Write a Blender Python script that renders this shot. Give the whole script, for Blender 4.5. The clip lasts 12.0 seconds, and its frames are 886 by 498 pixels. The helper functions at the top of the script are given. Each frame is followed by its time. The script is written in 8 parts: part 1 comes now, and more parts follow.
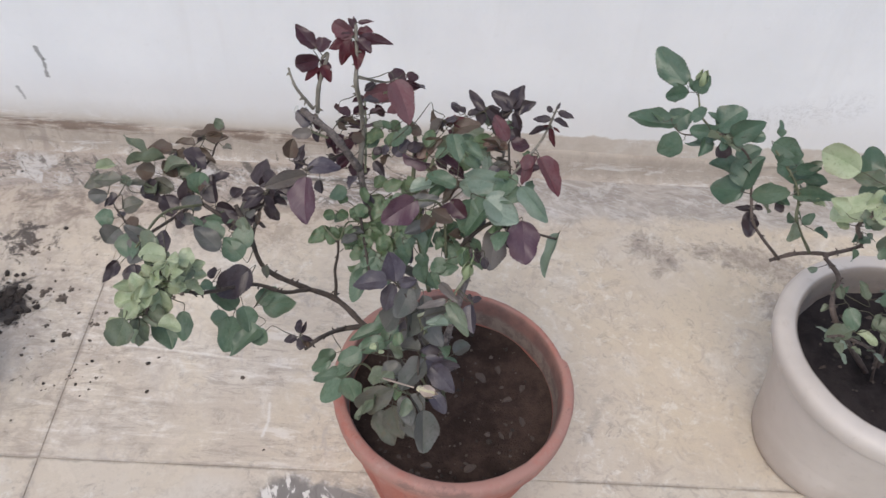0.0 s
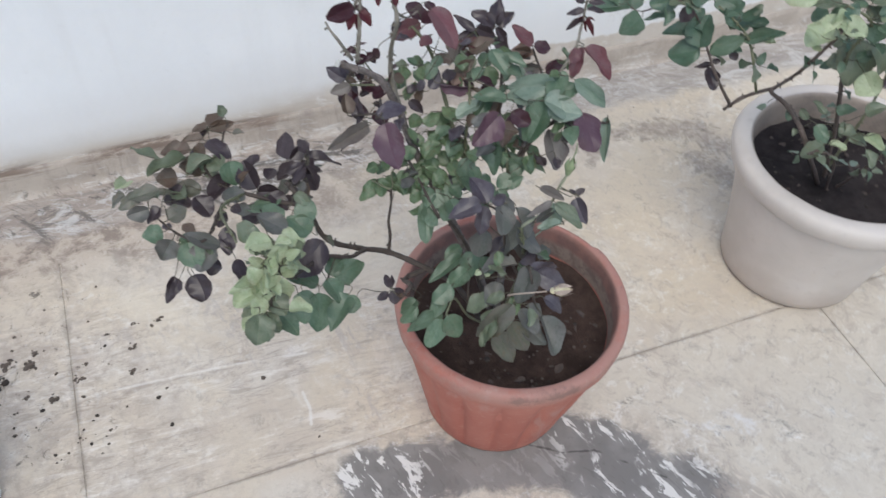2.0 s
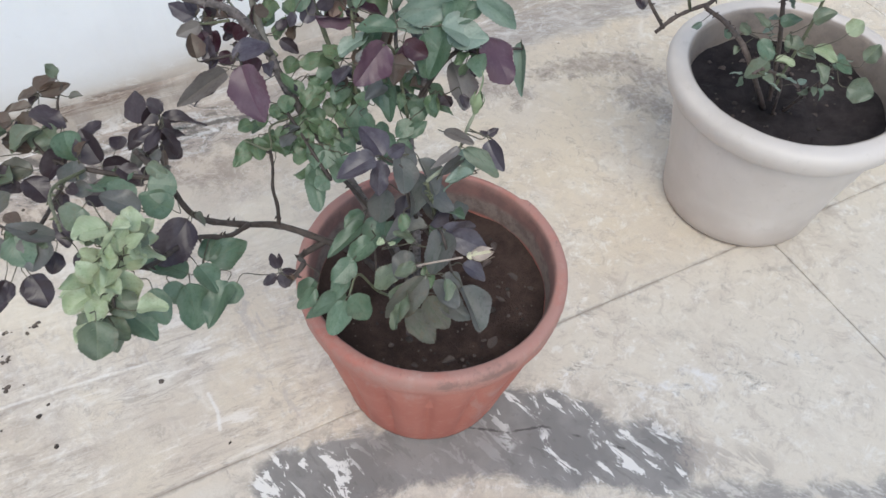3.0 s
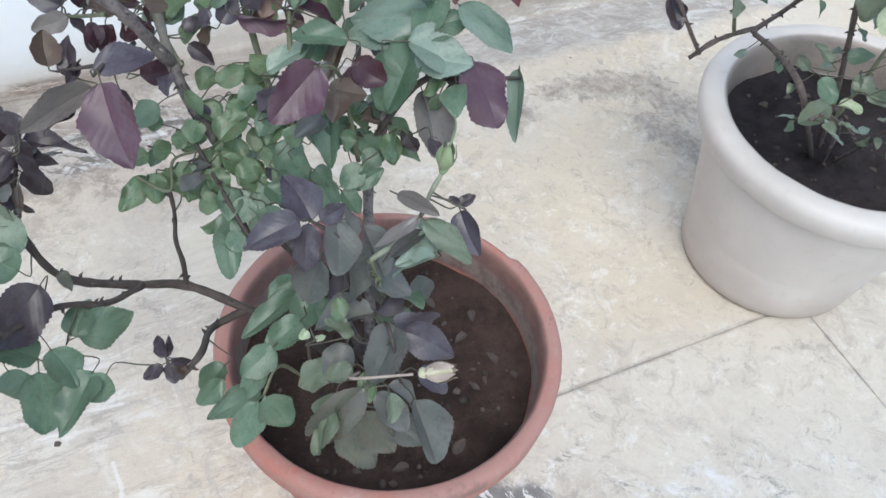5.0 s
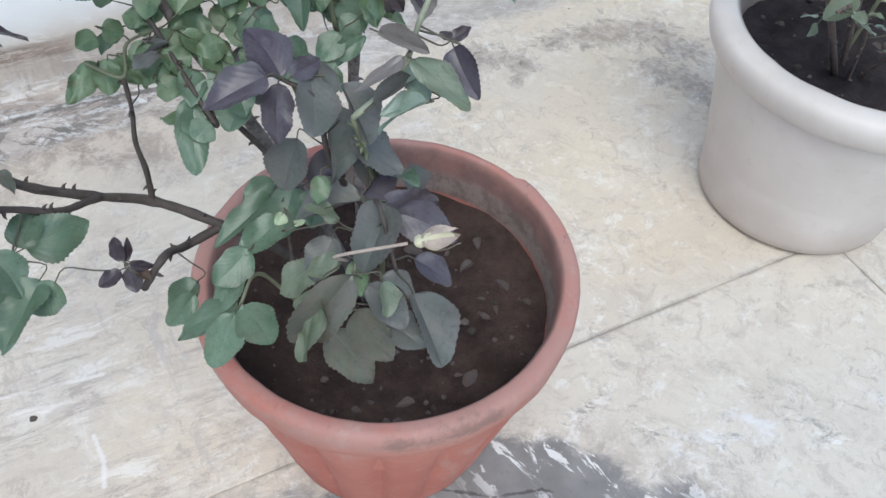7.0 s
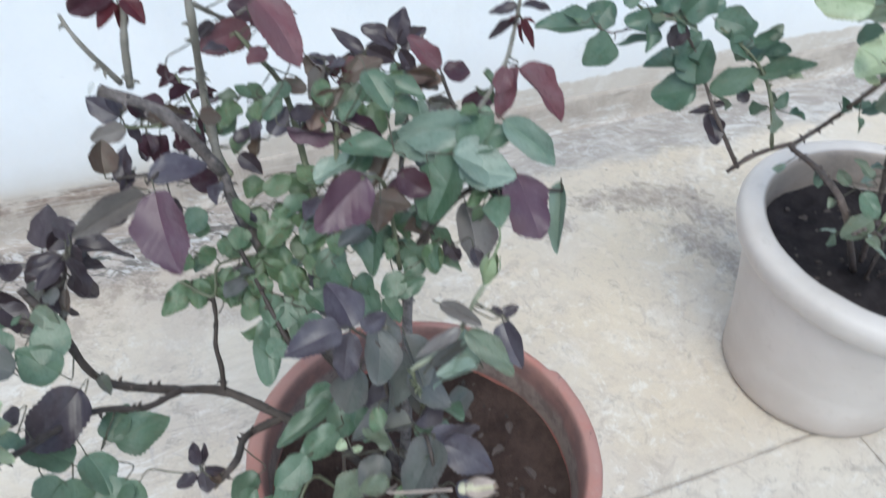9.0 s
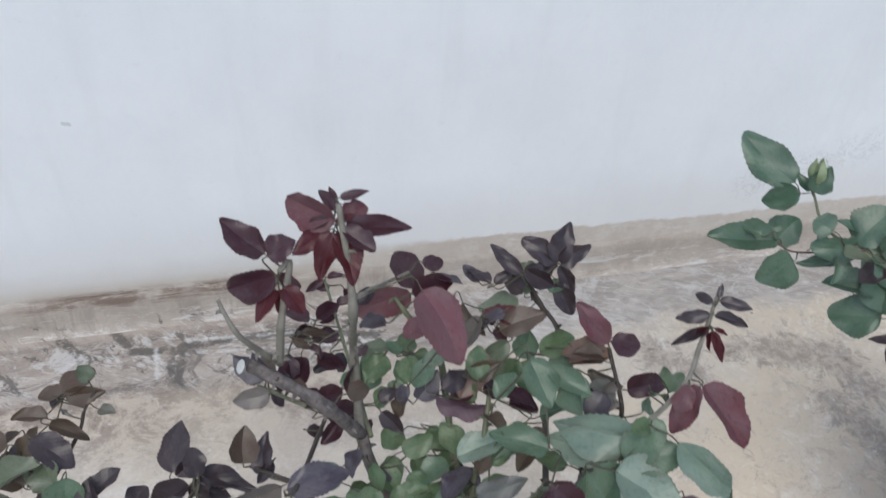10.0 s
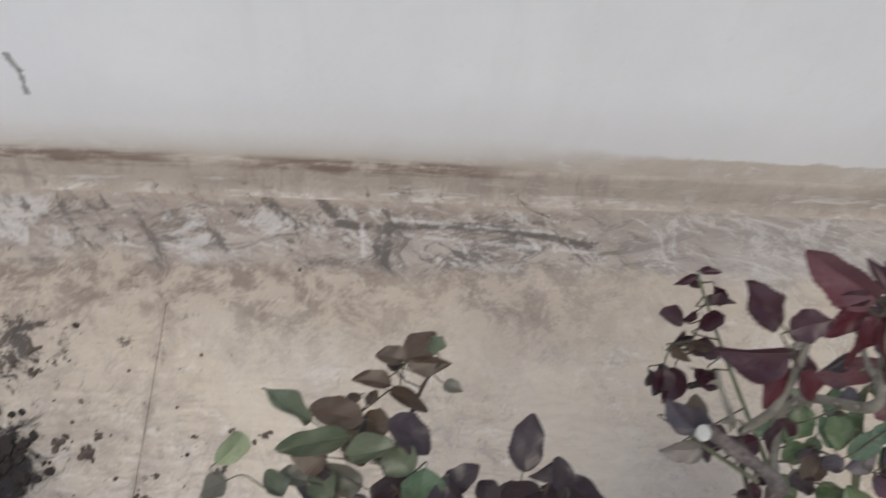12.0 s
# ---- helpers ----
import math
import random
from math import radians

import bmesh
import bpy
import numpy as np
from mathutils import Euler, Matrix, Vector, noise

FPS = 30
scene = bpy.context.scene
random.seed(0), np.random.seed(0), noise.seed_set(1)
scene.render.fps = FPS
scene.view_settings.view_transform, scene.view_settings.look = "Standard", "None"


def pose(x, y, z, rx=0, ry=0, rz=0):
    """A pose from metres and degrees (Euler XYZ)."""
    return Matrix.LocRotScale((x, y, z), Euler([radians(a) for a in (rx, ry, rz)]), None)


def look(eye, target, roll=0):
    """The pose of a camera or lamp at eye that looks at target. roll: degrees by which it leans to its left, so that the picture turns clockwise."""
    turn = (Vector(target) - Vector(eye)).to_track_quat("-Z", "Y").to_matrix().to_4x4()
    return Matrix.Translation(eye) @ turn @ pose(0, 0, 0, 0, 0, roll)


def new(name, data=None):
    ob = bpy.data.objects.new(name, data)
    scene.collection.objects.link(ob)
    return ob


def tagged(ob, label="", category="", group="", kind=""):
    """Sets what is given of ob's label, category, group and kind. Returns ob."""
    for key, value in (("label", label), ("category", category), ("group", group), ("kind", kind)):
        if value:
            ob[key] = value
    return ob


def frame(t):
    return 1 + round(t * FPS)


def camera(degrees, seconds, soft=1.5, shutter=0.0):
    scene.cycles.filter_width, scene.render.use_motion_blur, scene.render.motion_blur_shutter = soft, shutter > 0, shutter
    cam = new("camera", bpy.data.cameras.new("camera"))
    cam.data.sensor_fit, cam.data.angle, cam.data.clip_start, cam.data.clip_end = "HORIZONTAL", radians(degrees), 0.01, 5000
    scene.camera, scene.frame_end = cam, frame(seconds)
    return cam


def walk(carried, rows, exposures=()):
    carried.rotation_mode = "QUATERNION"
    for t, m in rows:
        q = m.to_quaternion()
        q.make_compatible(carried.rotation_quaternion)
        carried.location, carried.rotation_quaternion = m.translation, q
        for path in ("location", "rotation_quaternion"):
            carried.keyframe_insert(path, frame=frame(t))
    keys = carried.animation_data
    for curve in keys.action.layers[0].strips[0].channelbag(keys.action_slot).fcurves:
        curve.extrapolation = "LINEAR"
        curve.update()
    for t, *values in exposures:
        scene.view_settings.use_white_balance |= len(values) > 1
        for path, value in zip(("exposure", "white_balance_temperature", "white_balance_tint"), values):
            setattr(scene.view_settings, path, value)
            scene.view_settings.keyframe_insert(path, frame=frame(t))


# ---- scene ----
cam = camera(55.2, 12.0, shutter=0.25)
PATH = [
    (0, (-0.05, 0.131, 1.48), (0.009, 1.48, 0.005), 4.9),
    (0.5, (-0.176, 0.129, 1.465), (0.115, 1.487, 0.026), 7.4),
    (1, (-0.397, 0.11, 1.505), (0.115, 1.414, 0.078), 5.8),
    (1.5, (-0.476, 0.128, 1.478), (-0.004, 1.407, 0.015), 5.7),
    (2, (-0.444, 0.141, 1.432), (0.086, 1.353, -0.068), 3.4),
    (2.5, (-0.389, 0.165, 1.354), (0.207, 1.294, -0.186), 3.2),
    (3, (-0.337, 0.237, 1.284), (0.281, 1.338, -0.267), 2.7),
    (4.8, (-0.197, 0.413, 1.136), (0.416, 1.5, -0.427), 6.3),
    (5, (-0.193, 0.429, 1.135), (0.424, 1.52, -0.423), 6.7),
    (5.5, (-0.183, 0.457, 1.114), (0.422, 1.54, -0.455), 6.9),
    (6, (-0.17, 0.451, 1.073), (0.453, 1.522, -0.498), 6.8),
    (6.5, (-0.176, 0.429, 1.005), (0.452, 1.528, -0.544), 4.7),
    (6.7, (-0.182, 0.417, 0.989), (0.442, 1.529, -0.552), 4.0),
    (8.5, (-0.212, 0.363, 1.002), (0.418, 1.616, -0.424), 0.6),
    (9, (-0.199, 0.435, 1.134), (0.413, 1.732, -0.26), 4.5),
    (9.5, (-0.192, 0.536, 1.205), (0.31, 1.895, -0.174), 5.2),
    (10, (-0.184, 0.638, 1.248), (0.187, 2.023, -0.146), 4.4),
    (10.5, (-0.192, 0.693, 1.284), (0.151, 2.057, -0.137), 6.2),
    (11, (-0.216, 0.753, 1.262), (0.157, 2.046, -0.218), 8.0),
    (11.5, (-0.289, 0.829, 1.248), (0.019, 2.063, -0.295), 7.6),
    (12, (-0.431, 0.843, 1.234), (-0.238, 1.935, -0.43), 10.2),
]
EXPOSURES = [
    (0.0, 0.44, 7100, 10),
    (0.5, 0.48, 6970, 9),
    (1.5, 0.45, 6720, 6),
    (3.0, 0.65, 6650, 4),
    (5.5, 0.89, 6300, 2),
    (6.5, 0.83, 6300, 3),
    (8.5, 0.85, 6150, 0),
    (9.0, 0.82, 6230, 1),
    (9.5, 0.48, 6180, 5),
    (10.0, 0.40, 6560, 5),
    (10.5, 0.20, 7020, 9),
    (12.0, 0.14, 7300, 8),
]
walk(cam, [(t, look(eye, target, roll)) for t, eye, target, roll in PATH], EXPOSURES)
# ---- light ----
SUN_UP, SUN_WAY = 58.0, 200.0
world = bpy.data.worlds.new("sky")
scene.world = world
world.use_nodes = True
wn = world.node_tree
sky = wn.nodes.new("ShaderNodeTexSky")
sky.sky_type, sky.sun_disc = "NISHITA", False
sky.sun_elevation, sky.sun_rotation = radians(SUN_UP), radians(SUN_WAY)
sky.air_density, sky.dust_density, sky.ozone_density = 1.0, 1.5, 1.5
wn.links.new(sky.outputs[0], wn.nodes["Background"].inputs[0])
wn.nodes["Background"].inputs[1].default_value = 0.13
lamp = bpy.data.lights.new("sun", "SUN")
lamp.energy, lamp.angle, lamp.color = 1.0, radians(35), (1.0, 0.97, 0.93)
sun = new("sun", lamp)
a, e = radians(SUN_WAY), radians(SUN_UP)
sun.matrix_world = look((0, 0, 0), (-math.sin(a) * math.cos(e), -math.cos(a) * math.cos(e), -math.sin(e)))


# ---- materials ----
class Mat:
    """A small helper that chains shader nodes."""

    def __init__(self, name, rough=0.7, spec=0.4):
        self.m = bpy.data.materials.new(name)
        self.m.use_nodes = True
        self.t = self.m.node_tree
        self.b = self.t.nodes["Principled BSDF"]
        self.b.inputs["Roughness"].default_value = rough
        self.b.inputs["Specular IOR Level"].default_value = spec

    def put(self, sock, v):
        if hasattr(v, "is_linked"):
            self.t.links.new(v, sock)
        elif hasattr(sock.default_value, "__len__") and not hasattr(v, "__len__"):
            sock.default_value = [v] * len(sock.default_value)
        elif hasattr(v, "__len__") and len(v) == 3 and len(sock.default_value) == 4:
            sock.default_value = (*v, 1.0)
        else:
            sock.default_value = v

    def node(self, kind, **ins):
        n = self.t.nodes.new(kind)
        for k, v in ins.items():
            self.put(n.inputs[k.replace("_", " ")], v)
        return n

    def where(self):
        return self.t.nodes.new("ShaderNodeNewGeometry").outputs["Position"]

    def local(self):
        return self.t.nodes.new("ShaderNodeTexCoord").outputs["Object"]

    def luck(self):
        return self.t.nodes.new("ShaderNodeObjectInfo").outputs["Random"]

    def math(self, op, a, b=0.0, c=0.0, clamp=False):
        n = self.t.nodes.new("ShaderNodeMath")
        n.operation, n.use_clamp = op, clamp
        for i, v in enumerate((a, b, c)):
            self.put(n.inputs[i], v)
        return n.outputs[0]

    def vec(self, op, a, b=(0, 0, 0), out=0):
        n = self.t.nodes.new("ShaderNodeVectorMath")
        n.operation = op
        self.put(n.inputs[0], a)
        self.put(n.inputs[1], b)
        return n.outputs[out]

    def axis(self, v, i):
        n = self.t.nodes.new("ShaderNodeSeparateXYZ")
        self.put(n.inputs[0], v)
        return n.outputs[i]

    def noise(self, v, scale, detail=4, rough=0.55, warp=0.0, stretch=None, turn=0.0):
        if stretch:
            mp = self.t.nodes.new("ShaderNodeMapping")
            self.put(mp.inputs[0], v)
            mp.inputs["Rotation"].default_value = (0, 0, radians(-turn))
            v = self.vec("MULTIPLY", mp.outputs[0], stretch)
        n = self.node("ShaderNodeTexNoise", Vector=v, Scale=scale, Detail=detail, Roughness=rough, Distortion=warp)
        return n.outputs["Fac"]

    def ramp(self, f, lo, hi):
        n = self.t.nodes.new("ShaderNodeMapRange")
        n.interpolation_type = "SMOOTHSTEP"
        self.put(n.inputs["Value"], f)
        self.put(n.inputs["From Min"], lo)
        self.put(n.inputs["From Max"], hi)
        return n.outputs["Result"]

    def mix(self, f, a, b, kind="MIX"):
        n = self.t.nodes.new("ShaderNodeMix")
        n.data_type, n.blend_type = "RGBA", kind
        self.put(n.inputs["Factor"], f)
        self.put(n.inputs["A"], a if hasattr(a, "is_linked") else tuple(a))
        self.put(n.inputs["B"], b if hasattr(b, "is_linked") else tuple(b))
        return n.outputs["Result"]

    def segment(self, p, a, b):
        """Distance from p to the stretch from a to b."""
        a, b = Vector(a), Vector(b)
        d = b - a
        q = self.vec("SUBTRACT", p, tuple(a))
        f = self.math("DIVIDE", self.vec("DOT_PRODUCT", q, tuple(d), 1), d.length_squared, clamp=True)
        n = self.t.nodes.new("ShaderNodeVectorMath")
        n.operation = "SCALE"
        n.inputs[0].default_value = tuple(d)
        self.put(n.inputs["Scale"], f)
        return self.vec("DISTANCE", q, n.outputs[0], 1)

    def nearest(self, p, *pts):
        out = None
        for a, b in zip(pts, pts[1:]):
            s = self.segment(p, a, b)
            out = s if out is None else self.math("MINIMUM", out, s)
        return out

    def bump(self, h, strength=0.3, dist=0.002):
        n = self.node("ShaderNodeBump", Height=h, Strength=strength, Distance=dist)
        self.t.links.new(n.outputs[0], self.b.inputs["Normal"])

    def done(self, colour, rough=None):
        self.put(self.b.inputs["Base Color"], colour)
        if rough is not None:
            self.put(self.b.inputs["Roughness"], rough)
        return self.m


def cement_floor(zone):
    """Worn cement: of the near slabs, of those towards the wall, or of the strip along the wall's foot."""
    k = Mat("worn_cement_" + zone, 0.75, 0.3)
    p = k.where()
    flat = k.vec("MULTIPLY", p, (1, 1, 0))
    x, y = k.axis(p, 0), k.axis(p, 1)

    def off(n, amount):
        return k.math("MULTIPLY", k.math("SUBTRACT", n, 0.5), amount)

    def both(*f):
        out = f[0]
        for g in f[1:]:
            out = k.math("MULTIPLY", out, g)
        return out

    def at(dx, dy):
        return k.vec("ADD", p, (dx, dy, 0))

    def spots(*pts):
        out = None
        for q in pts:
            d = k.segment(flat, (*q[:2], 0), (*q[2:4], 0))
            if len(q) > 4:
                d = k.math("SUBTRACT", d, q[4])
            out = d if out is None else k.math("MINIMUM", out, d)
        return out

    big = k.noise(p, 1.9, 5, 0.6, 0.6)
    mid = k.noise(p, 9, 6, 0.65, 0.8)
    fine = k.noise(p, 55, 6, 0.75)
    grit = k.noise(p, 330, 3, 0.7)
    right = k.ramp(k.math("ADD", x, off(big, 0.5)), -0.05, 0.30)
    front = k.ramp(k.math("ADD", y, off(mid, 0.2)), 0.98, 0.84)
    # beige cement, paler and greyer on the near slabs
    c = k.mix(k.ramp(big, 0.38, 0.60), (0.583, 0.514, 0.438), (0.610, 0.532, 0.436))
    c = k.mix(both(k.ramp(k.noise(at(3, 8), 3.2, 6, 0.65, 1.0), 0.48, 0.64), 0.6), c, (0.635, 0.590, 0.535))
    c = k.mix(both(right, k.math("SUBTRACT", 1.0, front), k.ramp(k.noise(at(9, 2), 2.6, 3), 0.40, 0.60), 0.65), c, (0.588, 0.500, 0.388))
    c = k.mix(both(right, front, 0.75), c, (0.618, 0.560, 0.480))
    # soft cloudy stains
    c = k.mix(both(k.ramp(k.noise(p, 6.5, 7, 0.70, 1.2), 0.49, 0.62), 0.30), c, (0.470, 0.405, 0.350))
    c = k.mix(both(k.ramp(k.noise(at(4, 4), 8.5, 7, 0.72, 0.8), 0.54, 0.68), 0.45), c, (0.735, 0.700, 0.655))
    # mottling, pits and pale scuffs
    worn = k.ramp(k.noise(at(5, 1), 3.3, 4, 0.6), 0.36, 0.54)
    c = k.mix(both(k.ramp(k.noise(p, 20, 9, 0.80, 1.0), 0.515, 0.60), worn, 0.46), c, (0.380, 0.320, 0.280))
    worn2 = k.ramp(k.noise(at(1, 7), 5.0, 4, 0.6), 0.40, 0.55)
    c = k.mix(both(k.ramp(k.noise(at(6, 6), 34, 9, 0.82, 0.6), 0.54, 0.61), worn2, 0.58), c, (0.330, 0.290, 0.260))
    c = k.mix(both(k.ramp(k.noise(at(2, 3), 28, 9, 0.82, 0.5), 0.53, 0.61), worn, 0.50), c, (0.745, 0.730, 0.695))
    # brushed strokes on the other side
    sweep = k.noise(p, 60, 7, 0.74, 0.4, (1.0, 0.12, 1.0), 34)
    swept = both(k.ramp(x, 0.05, 0.35), k.ramp(k.noise(p, 3.1, 3), 0.48, 0.60))
    c = k.mix(both(k.ramp(sweep, 0.53, 0.65), swept, 0.28), c, (0.430, 0.375, 0.335))
    c = k.mix(both(k.ramp(fine, 0.53, 0.65), 0.30), c, (0.430, 0.375, 0.330))
    c = k.mix(both(k.ramp(grit, 0.55, 0.72), 0.26), c, (0.400, 0.350, 0.315))
    # lone dark pits
    pit = k.t.nodes.new("ShaderNodeTexVoronoi")
    k.put(pit.inputs["Vector"], flat)
    pit.inputs["Scale"].default_value = 11
    size = k.math("MULTIPLY", k.math("SUBTRACT", k.axis(pit.outputs["Color"], 0), 0.62), 0.09)
    c = k.mix(both(k.ramp(k.math("SUBTRACT", k.math("ADD", pit.outputs["Distance"], off(fine, 0.05)), size), 0.012, 0.0), 0.7), c, (0.200, 0.170, 0.150))
    # blotches with ragged grey middles
    rag = off(k.noise(p, 30, 8, 0.82, 0.5), 0.13)
    d = spots((0.455, 0.795, 0.475, 0.775), (0.452, 0.880, 0.458, 0.872), (0.513, 0.834, 0.518, 0.818), (0.337, 0.868, 0.343, 0.858), (0.520, 0.740, 0.526, 0.728),
              (0.575, 1.262, 0.590, 1.175, -0.008), (0.690, 1.345, 0.700, 1.270, -0.014), (0.631, 0.850, 0.633, 0.835), (0.694, 0.835, 0.772, 0.810), (0.30, 0.99, 0.36, 1.10))
    c = k.mix(both(k.ramp(k.math("ADD", d, rag), 0.014, -0.012), 0.5), c, (0.335, 0.300, 0.270))
    if zone == "near":
        # chalky smear, pitted, with dark gouges beside it
        chalk = spots((0.435, 0.715, 0.470, 0.680, 0.006), (0.349, 0.724, 0.447, 0.667), (0.333, 0.712, 0.329, 0.690), (0.300, 0.745, 0.290, 0.716, -0.008), (0.620, 0.660, 0.660, 0.640, -0.006))
        c = k.mix(both(k.ramp(k.math("ADD", chalk, rag), 0.014, -0.014), 0.66), c, (0.710, 0.708, 0.722))
        gouge = spots((0.505, 0.690, 0.536, 0.632), (0.398, 0.694, 0.418, 0.682), (0.640, 0.655, 0.668, 0.632, -0.006), (0.290, 0.815, 0.240, 0.800), (0.310, 0.760, 0.325, 0.735))
        line = k.noise(p, 60, 8, 0.80, 0.8, (0.6, 1.2, 1.0), -30)
        c = k.mix(both(k.ramp(k.math("ADD", gouge, rag), 0.020, -0.010), k.ramp(line, 0.47, 0.56), 0.85), c, (0.235, 0.222, 0.210))
        c = k.mix(both(k.ramp(k.math("ADD", gouge, rag), 0.026, 0.0), k.ramp(line, 0.45, 0.38), 0.7), c, (0.750, 0.745, 0.745))
        # grey cement patch before the pot, rubbed white by the brush
        wob = off(k.noise(p, 12, 8, 0.75, 0.6), 0.10)
        d = spots((-0.265, 0.825, -0.03, 0.785, 0.056), (0.00, 0.800, 0.17, 0.700, 0.080), (0.17, 0.690, 0.290, 0.600, 0.060))
        around = k.ramp(k.math("ADD", d, k.math("MULTIPLY", wob, 1.8)), 0.085, 0.0)
        c = k.mix(both(around, k.ramp(k.noise(p, 30, 8, 0.8, 0.5), 0.44, 0.58), 0.6), c, (0.400, 0.350, 0.305))
        c = k.mix(both(around, k.ramp(k.noise(at(5, 5), 26, 8, 0.8, 0.5), 0.53, 0.60), 0.6), c, (0.740, 0.715, 0.690))
        patch = k.ramp(k.math("ADD", d, wob), 0.014, -0.010)
        gc = k.mix(k.ramp(k.noise(p, 9, 5), 0.4, 0.6), (0.205, 0.192, 0.184), (0.262, 0.247, 0.236))
        rub = k.noise(p, 30, 5, 0.68, 0.5, (1.4, 0.50, 1.0), 18)
        rubbed = k.math("MAXIMUM", k.ramp(x, 0.05, 0.13), k.ramp(x, -0.13, -0.19))
        rubbed = both(k.ramp(rub, 0.550, 0.580), k.ramp(k.noise(at(1, 4), 9, 4), 0.38, 0.50), k.math("ADD", 0.12, k.math("MULTIPLY", rubbed, 0.88)))
        gc = k.mix(rubbed, gc, (0.690, 0.665, 0.640))
        gc = k.mix(both(k.ramp(rub, 0.42, 0.36), 0.30), gc, (0.125, 0.117, 0.112))
        crack = k.math("ADD", k.nearest(flat, (0.02, 0.80, 0), (0.09, 0.752, 0), (0.15, 0.735, 0), (0.25, 0.640, 0)), off(fine, 0.014))
        gc = k.mix(both(k.ramp(crack, 0.0026, 0.0006), k.ramp(mid, 0.40, 0.52), 0.8), gc, (0.080, 0.073, 0.070))
        c = k.mix(patch, c, gc)
        d = k.math("ADD", spots((0.31, 0.515, 0.43, 0.460, 0.020), (0.43, 0.460, 0.60, 0.385, 0.012), (0.60, 0.385, 0.76, 0.29, 0.012)), wob)
        brushed = k.math("ADD", spots((0.34, 0.575, 0.43, 0.520, 0.022)), wob)
        c = k.mix(both(k.ramp(brushed, 0.022, -0.010), k.ramp(rub, 0.56, 0.48), 0.62), c, (0.390, 0.340, 0.300))
        smear = k.mix(k.ramp(k.noise(p, 36, 8, 0.8, 0.4, (1.3, 0.5, 1.0), 30), 0.40, 0.52), (0.520, 0.485, 0.450), (0.262, 0.245, 0.232))
        c = k.mix(both(k.ramp(d, 0.020, -0.010), 0.88), c, smear)
    else:
        if zone == "far":
            # short trowel dashes along the slabs, on the wall side of the near joint
            left = k.math("MULTIPLY", k.ramp(k.math("ADD", x, off(big, 0.6)), 0.25, -0.20), k.ramp(y, 1.50, 1.25))
            dash = k.noise(p, 46, 8, 0.80, 0.5, (0.22, 1.0, 1.0), -1)
            dashed = both(left, k.ramp(k.noise(at(8, 5), 4.2, 4, 0.6), 0.38, 0.54))
            c = k.mix(both(k.ramp(dash, 0.51, 0.60), dashed, 0.70), c, (0.375, 0.320, 0.282))
            c = k.mix(both(k.ramp(dash, 0.47, 0.40), dashed, 0.60), c, (0.760, 0.725, 0.685))
            brush = k.noise(p, 24, 8, 0.78, 0.7, (1.0, 0.35, 1.0), 8)
            c = k.mix(both(k.ramp(brush, 0.52, 0.60), left, k.ramp(k.noise(at(3, 1), 2.8, 3), 0.46, 0.58), 0.6), c, (0.440, 0.395, 0.370))
        # trodden dirt towards the spilled soil
        dirty = k.math("MULTIPLY", k.ramp(k.math("ADD", x, off(big, 0.9)), -0.25, -0.85), k.ramp(k.noise(p, 14, 8, 0.8, 0.5), 0.42, 0.62))
        c = k.mix(both(dirty, 0.62), c, (0.385, 0.325, 0.285))
        if zone == "far":
            # pale scratched line with a dark edge
            d = k.math("ADD", k.nearest(flat, (-0.737, 1.172, 0), (-0.45, 1.150, 0), (-0.30, 1.128, 0)), off(fine, 0.008))
            c = k.mix(both(k.ramp(d, 0.0045, 0.001), k.ramp(k.noise(p, 12, 5, 0.7), 0.40, 0.56), 0.55), c, (0.770, 0.745, 0.715))
            d = k.math("ADD", k.nearest(flat, (-0.737, 1.164, 0), (-0.45, 1.142, 0), (-0.15, 1.112, 0)), off(fine, 0.010))
            c = k.mix(both(k.ramp(d, 0.0040, 0.001), k.ramp(k.noise(at(1, 1), 12, 5, 0.7), 0.46, 0.60), 0.5), c, (0.360, 0.310, 0.280))
            d = k.math("ADD", k.nearest(flat, (-0.330, 1.042, 0), (-0.326, 1.000, 0), (-0.333, 0.967, 0)), off(fine, 0.012))
            c = k.mix(both(k.ramp(d, 0.0045, 0.001), 0.6), c, (0.740, 0.720, 0.700))
        # dusty zone below the wall
        edge = k.math("ADD", y, off(k.noise(p, 4.5, 6, 0.7), 0.30))
        dusty = k.math("MULTIPLY", k.ramp(edge, 1.42, 1.57), k.ramp(k.math("ADD", x, off(big, 1.2)), 0.55, -0.5))
        dc = k.mix(k.ramp(k.noise(p, 14, 9, 0.80, 0.4), 0.44, 0.57), (0.470, 0.396, 0.336), (0.230, 0.184, 0.156))
        dc = k.mix(both(k.ramp(k.noise(at(4, 9), 30, 8, 0.8, 0.4), 0.56, 0.66), 0.7), dc, (0.640, 0.585, 0.530))
        c = k.mix(both(dusty, 0.84), c, dc)
        if zone == "far":
            # smooth cream skim
            skim = k.math("ADD", spots((-0.13, 1.36, -0.04, 1.24, 0.07), (-0.62, 1.38, -0.50, 1.28, 0.03)), off(k.noise(p, 9, 7, 0.75, 0.6), 0.22))
            c = k.mix(both(k.ramp(skim, 0.03, -0.03), 0.6), c, (0.670, 0.600, 0.500))
